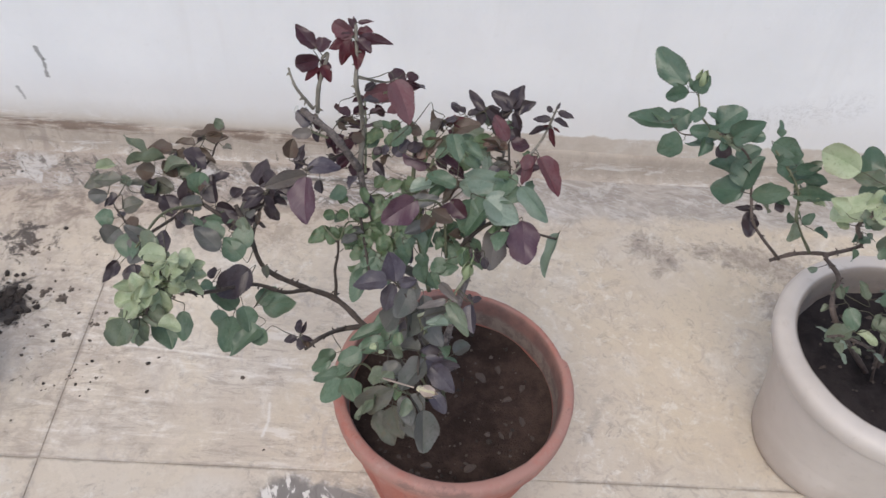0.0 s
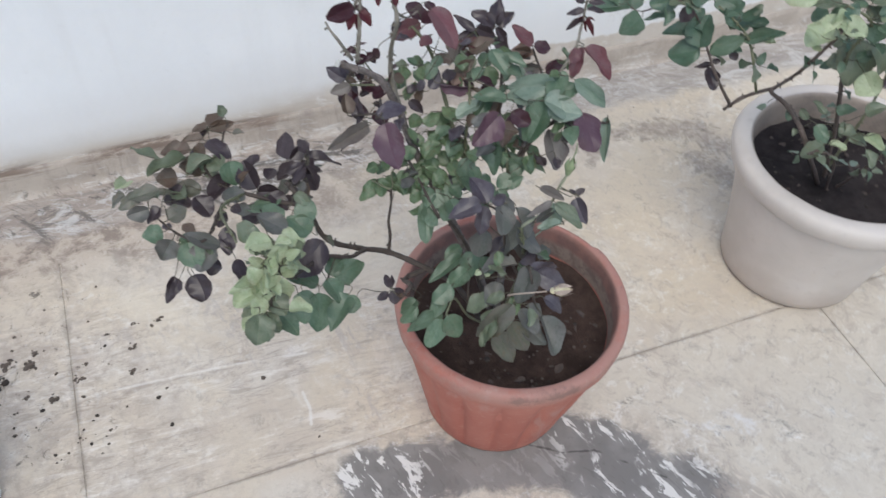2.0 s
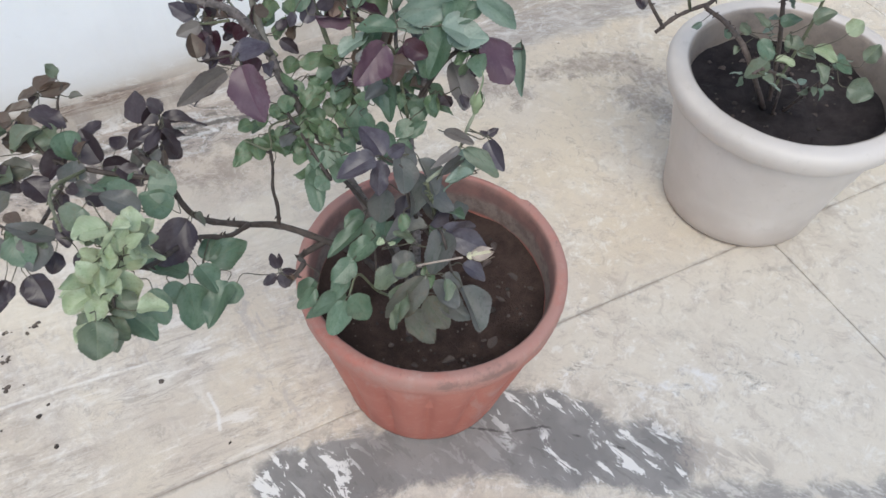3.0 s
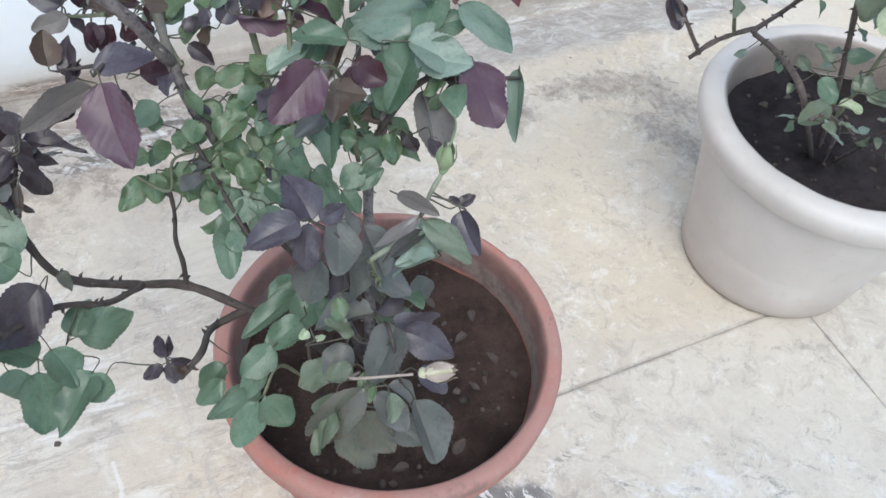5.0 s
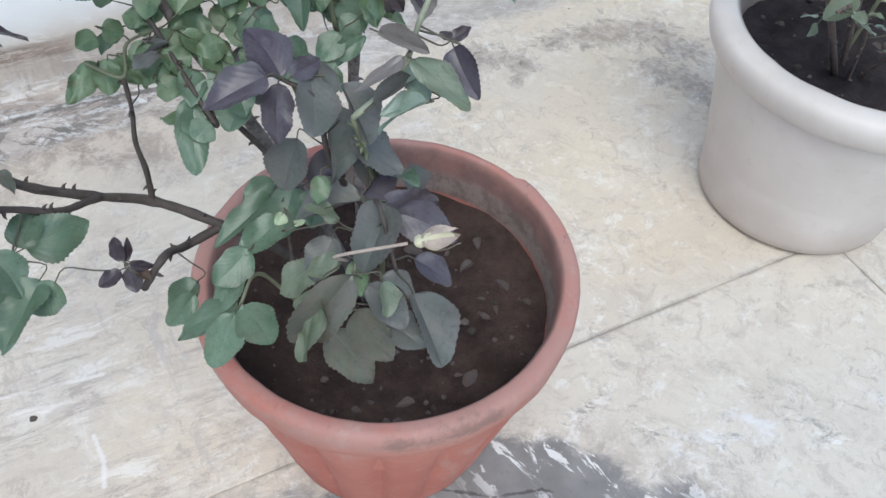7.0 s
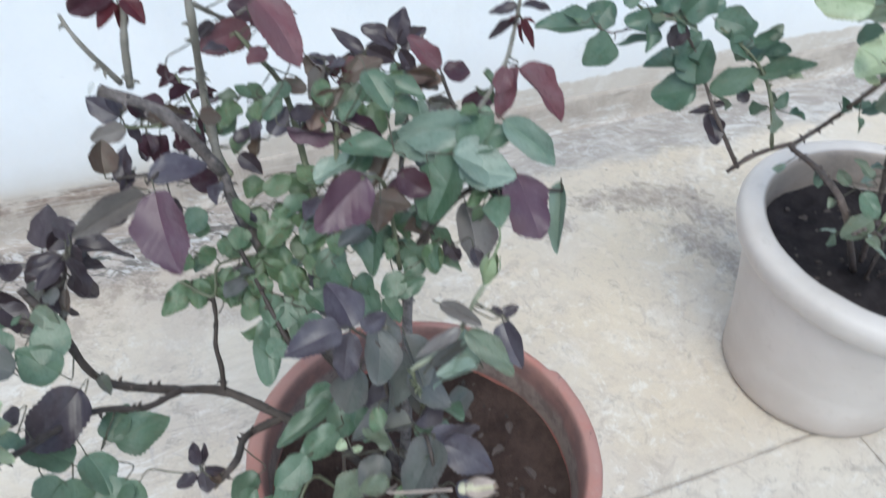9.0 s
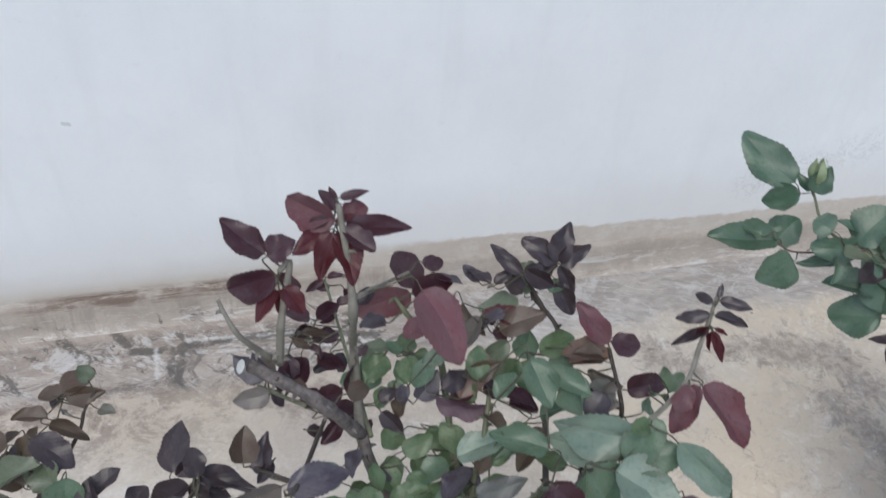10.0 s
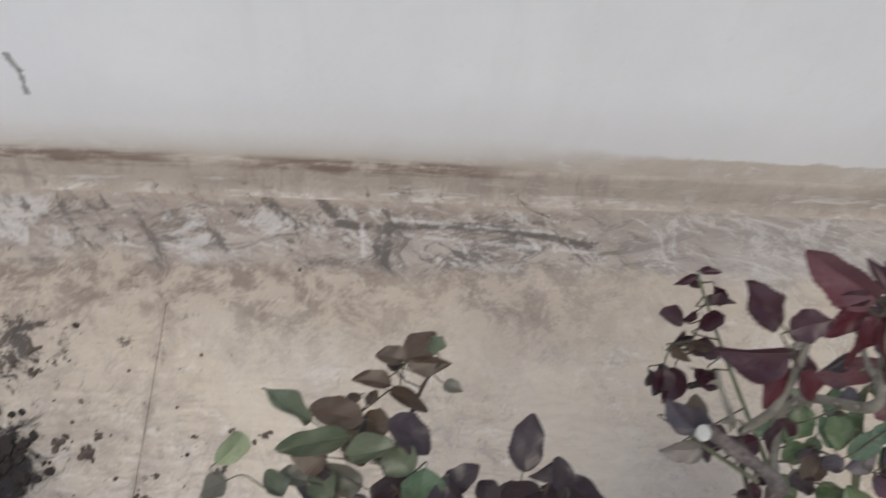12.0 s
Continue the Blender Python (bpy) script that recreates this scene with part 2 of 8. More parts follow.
        if zone == "foot":
            # brushed strip at the wall's foot: old whitewash dragged over grey cement
            strip = k.ramp(k.math("ADD", y, off(k.noise(p, 7, 7, 0.75), 0.16)), 1.590, 1.640)
            side = k.ramp(k.math("ADD", x, off(mid, 0.4)), 0.30, -0.10)
            sc = k.mix(k.ramp(k.noise(p, 12, 8, 0.78, 0.6, (0.5, 1.2, 1.0)), 0.42, 0.58), k.mix(side, (0.330, 0.300, 0.280), (0.450, 0.398, 0.360)), k.mix(side, (0.455, 0.418, 0.390), (0.325, 0.278, 0.248)))
            slab = k.noise(at(7, 1), 11, 9, 0.80, 1.1, (0.55, 1.5, 1.0), 12)
            sc = k.mix(both(k.ramp(slab, 0.505, 0.565), side, 0.80), sc, (0.150, 0.138, 0.130))
            stroke = k.noise(p, 13, 9, 0.78, 1.0, (0.8, 1.15, 1.0), -40)
            sc = k.mix(both(k.ramp(stroke, 0.515, 0.590), k.mix(side, (0.50, 0.50, 0.50), (0.76, 0.76, 0.76))), sc, (0.620, 0.608, 0.605))
            stroke2 = k.noise(at(2, 8), 30, 8, 0.80, 0.6, (0.35, 1.6, 1.0), -18)
            sc = k.mix(both(k.ramp(stroke2, 0.55, 0.60), 0.40), sc, (0.690, 0.685, 0.690))
            slash = k.noise(at(4, 2), 22, 8, 0.78, 0.9, (0.4, 1.5, 1.0), -48)
            sc = k.mix(both(k.ramp(slash, 0.555, 0.59), side, 0.90), sc, (0.135, 0.124, 0.118))
            sc = k.mix(both(k.ramp(stroke2, 0.44, 0.38), 0.55), sc, (0.230, 0.215, 0.208))
            # bare beige mortar runs along the cove's edge
            rim = k.ramp(k.math("ADD", y, off(slab, 0.10)), 1.728, 1.752)
            sc = k.mix(both(rim, side, 0.85), sc, k.mix(k.ramp(slash, 0.44, 0.56), (0.470, 0.410, 0.360), (0.385, 0.328, 0.285)))
            c = k.mix(both(strip, 0.92), c, sc)
            # dark scraped marks in the strip
            d = spots((-0.382, 1.698, -0.200, 1.703), (-0.382, 1.698, -0.392, 1.610), (-0.200, 1.703, -0.010, 1.668), (-0.470, 1.700, -0.410, 1.690), (-0.405, 1.690, -0.400, 1.640), (-0.520, 1.770, -0.480, 1.715), (-0.600, 1.745, -0.545, 1.690))
            d = k.math("ADD", d, off(k.noise(p, 45, 7, 0.8), 0.036))
            c = k.mix(both(k.ramp(d, 0.012, 0.005), k.ramp(k.noise(p, 26, 5, 0.7), 0.36, 0.50), 0.88), c, (0.130, 0.118, 0.110))
            d = spots((-0.375, 1.712, -0.010, 1.690), (-0.375, 1.680, -0.020, 1.655), (-0.430, 1.700, -0.425, 1.610))
            d = k.math("ADD", d, off(k.noise(at(3, 3), 40, 7, 0.8), 0.030))
            c = k.mix(both(k.ramp(d, 0.007, 0.0), k.ramp(k.noise(p, 18, 5, 0.7), 0.42, 0.55), 0.6), c, (0.690, 0.680, 0.675))
        # brown scuffs where the cement skin has flaked
        d = spots((0.695, 1.512, 0.826, 1.478, 0.004), (0.826, 1.478, 0.860, 1.395, 0.014), (0.771, 1.374, 0.822, 1.268, 0.004), (0.497, 1.530, 0.538, 1.490, 0.010), (0.640, 1.530, 0.695, 1.512))
        d = k.math("ADD", d, off(k.noise(p, 20, 8, 0.80, 0.5), 0.24))
        tone = k.mix(k.ramp(fine, 0.42, 0.58), (0.215, 0.180, 0.158), (0.420, 0.355, 0.310))
        c = k.mix(both(k.ramp(d, 0.045, 0.012), 0.66), c, tone)
        c = k.mix(both(k.ramp(d, 0.012, -0.02), k.ramp(k.noise(p, 40, 8, 0.8, 0.4, (0.6, 1.2, 1)), 0.53, 0.60), 0.65), c, (0.165, 0.142, 0.128))
        # spilled soil and its crumbs
        heap = k.vec("DISTANCE", flat, (-0.935, 1.255, 0), 1)
        heap2 = k.vec("DISTANCE", flat, (-0.955, 1.44, 0), 1)
        wob = off(k.noise(p, 20, 8, 0.82, 0.6), 0.26)
        soil = k.ramp(k.math("ADD", heap, wob), 0.085, 0.045)
        soil = k.math("MAXIMUM", soil, k.math("MULTIPLY", k.ramp(k.math("ADD", heap2, k.math("MULTIPLY", wob, 1.8)), 0.05, 0.02), 0.85))
        soil = k.math("MAXIMUM", soil, k.math("MULTIPLY", k.math("MULTIPLY", k.ramp(k.noise(p, 36, 8, 0.8, 0.6), 0.585, 0.65), k.ramp(k.math("MINIMUM", heap, heap2), 0.50, 0.06)), 0.85))
        c = k.mix(soil, c, (0.036, 0.030, 0.030))
    # grime in the joints
    left = k.math("ADD", k.math("MULTIPLY", k.math("ABSOLUTE", k.math("SUBTRACT", x, -0.74)), 0.65), k.ramp(y, 1.46, 1.53))
    side = k.math("ADD", k.math("ABSOLUTE", k.math("SUBTRACT", x, 0.776)), k.ramp(y, 0.88, 0.91))
    joint = k.math("MINIMUM", k.math("MINIMUM", left, k.math("ADD", side, 0.0015)), k.math("ABSOLUTE", k.math("SUBTRACT", y, 0.9)))
    joint = k.math("ADD", joint, off(k.noise(p, 30, 7, 0.78), 0.020))
    c = k.mix(both(k.ramp(joint, 0.007, 0.001), k.ramp(k.noise(p, 8, 5, 0.65), 0.34, 0.56), 0.62), c, (0.290, 0.250, 0.220))
    h = k.math("ADD", k.math("MULTIPLY", fine, 0.5), k.math("ADD", k.math("MULTIPLY", grit, 0.22), k.math("MULTIPLY", k.noise(p, 26, 8, 0.80, 0.5), 0.5)))
    k.bump(h, 0.36 if zone == "near" else 0.55, 0.004)
    return k.done(c, k.ramp(mid, 0.2, 1.4))


def wall_paint():
    k = Mat("whitewashed_plaster", 0.8, 0.25)
    p = k.where()
    z, x = k.axis(p, 2), k.axis(p, 0)
    cloud = k.noise(p, 2.5, 5, 0.6)
    c = k.mix(k.ramp(cloud, 0.35, 0.65), (0.79, 0.806, 0.835), (0.84, 0.853, 0.878))
    streak = k.noise(p, 14, 4, 0.6, 0.2, (1.0, 1.0, 0.12))
    c = k.mix(k.math("MULTIPLY", k.ramp(streak, 0.5, 0.75), 0.15), c, (0.66, 0.65, 0.65))
    c = k.mix(k.math("MULTIPLY", k.ramp(k.noise(p, 35, 6, 0.75), 0.58, 0.72), 0.12), c, (0.55, 0.54, 0.54))

    def off(n, amount):
        return k.math("MULTIPLY", k.math("SUBTRACT", n, 0.5), amount)

    zz = k.math("ADD", z, k.math("ADD", off(k.noise(p, 2.2, 4, 0.6), 0.04), off(k.noise(p, 18, 6, 0.75), 0.035)))
    bare = k.mix(k.ramp(k.noise(p, 7, 5, 0.7), 0.38, 0.62), (0.600, 0.545, 0.490), (0.545, 0.482, 0.424))
    bare = k.mix(k.math("MULTIPLY", k.ramp(k.noise(p, 40, 6, 0.75, 0.5, (0.3, 1, 1.2)), 0.52, 0.70), 0.28), bare, (0.40, 0.34, 0.29))
    bare = k.mix(k.math("MULTIPLY", k.ramp(k.noise(p, 13, 6, 0.75), 0.52, 0.66), 0.5), bare, (0.69, 0.655, 0.62))
    c = k.mix(k.math("MULTIPLY", k.ramp(zz, 0.30, 0.14), 0.40), c, (0.70, 0.675, 0.65))
    side = k.ramp(x, -0.25, 0.20)
    top = k.math("ADD", 0.175, k.math("MULTIPLY", side, -0.042))
    soft = k.math("SUBTRACT", top, k.math("ADD", 0.085, k.math("MULTIPLY", side, -0.076)))
    bare = k.mix(k.math("MULTIPLY", k.ramp(x, 0.05, -0.30), k.ramp(z, 0.085, 0.125)), bare, (0.630, 0.605, 0.575))
    c = k.mix(k.ramp(zz, top, soft), c, bare)
    # old whitewash flakes left on the bare band
    flake = k.noise(p, 16, 8, 0.80, 0.5, (0.5, 1, 1.4))
    c = k.mix(k.math("MULTIPLY", k.math("MULTIPLY", k.ramp(flake, 0.55, 0.62), k.ramp(z, 0.17, 0.10)), 0.55), c, (0.74, 0.73, 0.72))
    # rusty run above the cove
    streaky = k.noise(p, 26, 8, 0.80, 0.4, (0.20, 1.0, 1.5))
    here = k.math("MAXIMUM", k.ramp(k.math("ABSOLUTE", k.math("ADD", x, 0.42)), 0.34, 0.10), k.ramp(x, -0.66, -0.85))
    here = k.math("MULTIPLY", here, k.ramp(k.noise(p, 5, 5, 0.7), 0.32, 0.48))
    level = k.math("ABSOLUTE", k.math("SUBTRACT", k.math("ADD", z, off(streaky, 0.06)), 0.080))
    run = k.math("MULTIPLY", k.math("MULTIPLY", k.ramp(level, 0.020, 0.005), here), k.ramp(streaky, 0.42, 0.54))
    c = k.mix(k.math("MULTIPLY", run, 0.88), c, (0.170, 0.118, 0.094))
    # marks on the paint
    for a, b, r, v in (((-0.953, 0, 0.30), (-0.945, 0, 0.268), 0.007, 0.22), ((-0.945, 0, 0.268), (-0.948, 0, 0.222), 0.005, 0.22),
                       ((-1.03, 0, 0.185), (-1.02, 0, 0.15), 0.005, 0.35), ((-1.09, 0, 0.33), (-1.08, 0, 0.29), 0.006, 0.4),
                       ((-0.486, 0, 0.462), (-0.478, 0, 0.460), 0.004, 0.6)):
        d = k.segment(k.vec("MULTIPLY", p, (1, 0, 1)), a, b)
        d = k.math("ADD", d, off(k.noise(p, 90, 4, 0.7), 0.016))
        c = k.mix(k.math("MULTIPLY", k.ramp(d, r, r * 0.4), 0.8), c, (v, v, v))
    # scribbled grey rub
    d = k.segment(k.vec("MULTIPLY", p, (1, 0, 1)), (0.74, 0, 0.20), (0.98, 0, 0.27))
    line = k.ramp(k.math("ABSOLUTE", k.math("SUBTRACT", k.noise(p, 26, 5, 0.75, 2.0), 0.5)), 0.03, 0.0)
    c = k.mix(k.math("MULTIPLY", k.math("MULTIPLY", k.ramp(d, 0.06, 0.01), line), 0.45), c, (0.40, 0.39, 0.39))
    spot = k.t.nodes.new("ShaderNodeTexVoronoi")
    k.put(spot.inputs["Vector"], p)
    spot.inputs["Scale"].default_value = 5
    sp = k.ramp(k.math("SUBTRACT", spot.outputs["Distance"], k.math("MULTIPLY", k.math("SUBTRACT", k.axis(spot.outputs["Color"], 1), 0.75), 0.12)), 0.012, 0.0)
    c = k.mix(k.math("MULTIPLY", sp, 0.6), c, (0.35, 0.34, 0.34))
    k.bump(k.math("ADD", k.noise(p, 60, 5, 0.65), k.math("MULTIPLY", k.noise(p, 9, 3), 1.2)), 0.25, 0.004)
    return k.done(c)


def cove_cement():
    k = Mat("cove_cement", 0.8, 0.25)
    p = k.where()
    z, x = k.axis(p, 2), k.axis(p, 0)

    def off(n, amount):
        return k.math("MULTIPLY", k.math("SUBTRACT", n, 0.5), amount)

    side = k.ramp(k.math("ADD", x, off(k.noise(p, 4, 4), 0.4)), 0.25, -0.15)
    c = k.mix(k.ramp(k.noise(p, 10, 8, 0.78, 0.3), 0.40, 0.60), (0.500, 0.438, 0.382), (0.420, 0.360, 0.312))
    drip = k.noise(p, 24, 6, 0.70, 0.5, (1.0, 0.15, 0.15))
    c = k.mix(k.math("MULTIPLY", k.ramp(drip, 0.52, 0.64), k.math("ADD", 0.15, k.math("MULTIPLY", side, 0.45))), c, (0.330, 0.280, 0.248))
    scratch = k.noise(p, 26, 8, 0.8, 0.6, (0.25, 1.4, 1.4), 5)
    c = k.mix(k.math("MULTIPLY", k.math("MULTIPLY", k.ramp(scratch, 0.54, 0.61), k.ramp(z, 0.07, 0.03)), 0.65), c, (0.690, 0.670, 0.650))
    c = k.mix(k.math("MULTIPLY", k.ramp(scratch, 0.43, 0.37), 0.5), c, (0.270, 0.235, 0.210))
    # whitewash and dark scrapes run up from the floor
    low = k.ramp(k.math("ADD", z, off(k.noise(p, 9, 6, 0.75), 0.10)), 0.034, 0.008)
    stroke = k.noise(p, 17, 9, 0.78, 1.2, (0.45, 1.4, 1.0), -30)
    slash = k.noise(k.vec("ADD", p, (4, 2, 0)), 22, 8, 0.78, 0.9, (0.4, 1.5, 1.0), -48)
    c = k.mix(k.math("MULTIPLY", k.math("MULTIPLY", k.ramp(stroke, 0.53, 0.59), low), 0.40), c, (0.700, 0.690, 0.685))
    c = k.mix(k.math("MULTIPLY", k.math("MULTIPLY", k.math("MULTIPLY", k.ramp(slash, 0.555, 0.60), low), side), 0.9), c, (0.135, 0.124, 0.118))
    # rusty dark run along the upper edge
    streaky = k.noise(p, 26, 8, 0.80, 0.4, (0.20, 1.0, 1.5))
    here = k.math("MAXIMUM", k.ramp(k.math("ABSOLUTE", k.math("ADD", x, 0.42)), 0.36, 0.12), k.ramp(x, -0.64, -0.82))
    here = k.math("MULTIPLY", here, k.ramp(k.noise(p, 5, 5, 0.7), 0.32, 0.48))
    run = k.math("MULTIPLY", k.math("MULTIPLY", k.ramp(k.math("ADD", z, off(streaky, 0.05)), 0.050, 0.070), here), k.ramp(streaky, 0.42, 0.54))
    c = k.mix(k.math("MULTIPLY", run, 0.88), c, (0.190, 0.138, 0.110))
    k.bump(k.math("ADD", k.noise(p, 45, 5, 0.7), stroke), 0.6, 0.004)
    return k.done(c)


def terracotta():
    k = Mat("terracotta", 0.6, 0.35)
    p = k.local()
    z = k.axis(p, 2)
    around = k.vec("LENGTH", k.vec("MULTIPLY", p, (1, 1, 0)), out=1)
    c = k.mix(k.ramp(k.noise(p, 7, 4), 0.35, 0.65), (0.395, 0.126, 0.094), (0.450, 0.168, 0.128))
    c = k.mix(k.math("MULTIPLY", k.ramp(k.noise(p, 60, 5, 0.7), 0.52, 0.72), 0.4), c, (0.50, 0.27, 0.215))
    dust = k.math("MULTIPLY", k.ramp(z, 0.276, 0.312), k.ramp(k.noise(p, 13, 7, 0.75), 0.28, 0.55))
    c = k.mix(k.math("MULTIPLY", dust, 0.75), c, (0.375, 0.225, 0.195))
    chalk = k.ramp(k.noise(p, 22, 7, 0.75, 0.4, (1, 1, 0.25)), 0.54, 0.68)
    c = k.mix(k.math("MULTIPLY", chalk, 0.35), c, (0.47, 0.35, 0.31))
    smear = k.math("MULTIPLY", k.ramp(k.noise(p, 17, 7, 0.8, 0.8), 0.58, 0.66), k.ramp(z, 0.25, 0.32))
    worn = k.math("ADD", k.segment(p, (-0.075, -0.185, 0.31), (0.015, -0.20, 0.31)), k.math("MULTIPLY", k.math("SUBTRACT", k.noise(p, 40, 6, 0.75), 0.5), 0.09))
    smear = k.math("MAXIMUM", smear, k.math("MULTIPLY", k.ramp(worn, 0.014, -0.004), 0.8))
    c = k.mix(k.math("MULTIPLY", smear, 0.7), c, (0.155, 0.105, 0.092))
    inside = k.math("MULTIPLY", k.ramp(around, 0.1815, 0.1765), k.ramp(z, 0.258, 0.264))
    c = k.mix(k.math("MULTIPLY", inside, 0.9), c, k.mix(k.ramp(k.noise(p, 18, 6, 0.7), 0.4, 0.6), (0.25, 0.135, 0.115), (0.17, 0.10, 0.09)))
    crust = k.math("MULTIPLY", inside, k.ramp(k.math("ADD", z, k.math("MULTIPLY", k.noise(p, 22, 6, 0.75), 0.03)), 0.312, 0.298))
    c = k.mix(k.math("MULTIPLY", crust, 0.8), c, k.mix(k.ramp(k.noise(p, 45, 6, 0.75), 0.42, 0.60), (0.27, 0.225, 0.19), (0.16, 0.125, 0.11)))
    k.bump(k.noise(p, 120, 4, 0.7), 0.25, 0.001)
    return k.done(c)


def white_pot_paint():
    k = Mat("white_pot", 0.5, 0.4)
    p = k.local()
    z = k.axis(p, 2)
    around = k.vec("LENGTH", k.vec("MULTIPLY", p, (1, 1, 0)), out=1)
    c = k.mix(k.ramp(k.noise(p, 6, 4), 0.35, 0.65), (0.568, 0.510, 0.470), (0.630, 0.570, 0.530))
    streak = k.noise(p, 10, 5, 0.6, 0.2, (1, 1, 0.15))
    c = k.mix(k.math("MULTIPLY", k.ramp(streak, 0.5, 0.7), 0.3), c, (0.49, 0.435, 0.40))
    low = k.ramp(k.math("ADD", z, k.math("MULTIPLY", k.noise(p, 12, 5), 0.10)), 0.16, 0.05)
    c = k.mix(k.math("MULTIPLY", low, 0.65), c, (0.42, 0.345, 0.30))
    c = k.mix(k.math("MULTIPLY", k.ramp(k.noise(p, 34, 8, 0.82), 0.55, 0.70), 0.45), c, (0.43, 0.37, 0.33))
    seam = k.ramp(k.math("ABSOLUTE", k.math("SUBTRACT", k.math("ADD", z, k.math("MULTIPLY", k.noise(p, 30, 4), 0.012)), 0.266)), 0.009, 0.0)
    c = k.mix(k.math("MULTIPLY", seam, 0.45), c, (0.36, 0.31, 0.275))
    # brown inner wall, with the shadow below the rim put into its colour
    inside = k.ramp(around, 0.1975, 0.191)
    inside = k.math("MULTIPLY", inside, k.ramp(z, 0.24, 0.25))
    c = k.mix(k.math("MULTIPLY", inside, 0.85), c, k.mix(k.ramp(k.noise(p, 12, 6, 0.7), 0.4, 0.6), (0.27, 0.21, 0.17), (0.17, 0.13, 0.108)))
    k.bump(k.noise(p, 70, 4, 0.7), 0.12, 0.001)
    return k.done(c)


def soil_mat(name, low, high):
    k = Mat(name, 0.9, 0.2)
    p = k.where()
    c = k.mix(k.ramp(k.noise(p, 14, 7, 0.72), 0.35, 0.65), low, high)
    c = k.mix(k.math("MULTIPLY", k.ramp(k.noise(p, 120, 6, 0.8), 0.6, 0.72), 0.45), c, (0.13, 0.095, 0.08))
    k.bump(k.math("ADD", k.noise(p, 60, 6, 0.75), k.noise(p, 260, 3, 0.7)), 0.9, 0.006)
    return k.done(c)


def plain(name, colour, rough=0.6, vary=0.2, scale=30, spec=0.4):
    k = Mat(name, rough, spec)
    p = k.local()
    dark = tuple(v * (1 - vary) for v in colour)
    c = k.mix(k.ramp(k.noise(p, scale, 5, 0.65), 0.35, 0.65), colour, dark)
    c = k.mix(k.math("MULTIPLY", k.luck(), vary), c, tuple(v * 0.6 for v in colour))
    k.bump(k.noise(p, scale * 6, 4, 0.7), 0.3, 0.001)
    return k.done(c)


FLOOR, FAR_FLOOR, FOOT = cement_floor("near"), cement_floor("far"), cement_floor("foot")
WALL, COVE = wall_paint(), cove_cement()
TERRA, WHITE_POT = terracotta(), white_pot_paint()
SOIL = soil_mat("damp_soil", (0.039, 0.025, 0.021), (0.086, 0.056, 0.047))
BLACK_SOIL = soil_mat("black_soil", (0.022, 0.018, 0.019), (0.050, 0.041, 0.042))
PEBBLE = plain("pebble", (0.145, 0.112, 0.10), 0.8, 0.5, 60)
HUSK = plain("dry_leaf", (0.115, 0.086, 0.076), 0.8, 0.5, 60)
CRUMB = plain("soil_crumb", (0.06, 0.048, 0.043), 0.9, 0.4, 80)
DRY_CRUMB = plain("dry_soil_crumb", (0.135, 0.108, 0.092), 0.9, 0.5, 80)
WHITE_BOX = plain("white_plastic", (0.90, 0.91, 0.93), 0.4, 0.04, 8)


# ---- mesh helpers ----
def mesh_of(name, bm, mat, smooth=True):
    me = bpy.data.meshes.new(name)
    bm.to_mesh(me)
    bm.free()
    if mat:
        me.materials.append(mat)
    if smooth:
        me.polygons.foreach_set("use_smooth", [True] * len(me.polygons))
    return me


def part(name, bm, mat, parent, label="", smooth=True):
    ob = new(name, mesh_of(name, bm, mat, smooth))
    ob.parent = parent
    return tagged(ob, label)


def thing(name, x, y, z, label, category, group="", kind="", turn=0.0):
    ob = new(name)
    ob.empty_display_size = 0.05
    ob.matrix_world = pose(x, y, z, 0, 0, turn)
    return tagged(ob, label, category, group, kind)


def lathe(profile, segs=96, shape=None):
    """A turned body from (radius, height) pairs; shape(angle, r, z) may change the radius."""
    bm = bmesh.new()
    rings = []
    for r, z in profile:
        ring = []
        for i in range(segs):
            w = 2 * math.pi * i / segs
            q = shape(w, r, z) if shape else r
            ring.append(bm.verts.new((q * math.cos(w), q * math.sin(w), z)))
        rings.append(ring)
    for lo, hi in zip(rings, rings[1:]):
        for i in range(segs):
            j = (i + 1) % segs
            bm.faces.new((lo[i], lo[j], hi[j], hi[i]))
    return bm, rings


def cap(bm, ring, up=True):
    bm.faces.new(ring if up else list(reversed(ring)))


def box(bm, x0, y0, z0, x1, y1, z1, bevel=0.0):
    vs = [bm.verts.new((x, y, z)) for z in (z0, z1) for x, y in ((x0, y0), (x1, y0), (x1, y1), (x0, y1))]
    fs = [(0, 3, 2, 1), (4, 5, 6, 7), (0, 1, 5, 4), (1, 2, 6, 5), (2, 3, 7, 6), (3, 0, 4, 7)]
    faces = [bm.faces.new([vs[i] for i in f]) for f in fs]
    if bevel:
        edges = list({e for f in faces for e in f.edges})
        bmesh.ops.bevel(bm, geom=edges, offset=bevel, segments=2, affect="EDGES", profile=0.5)
    return bm


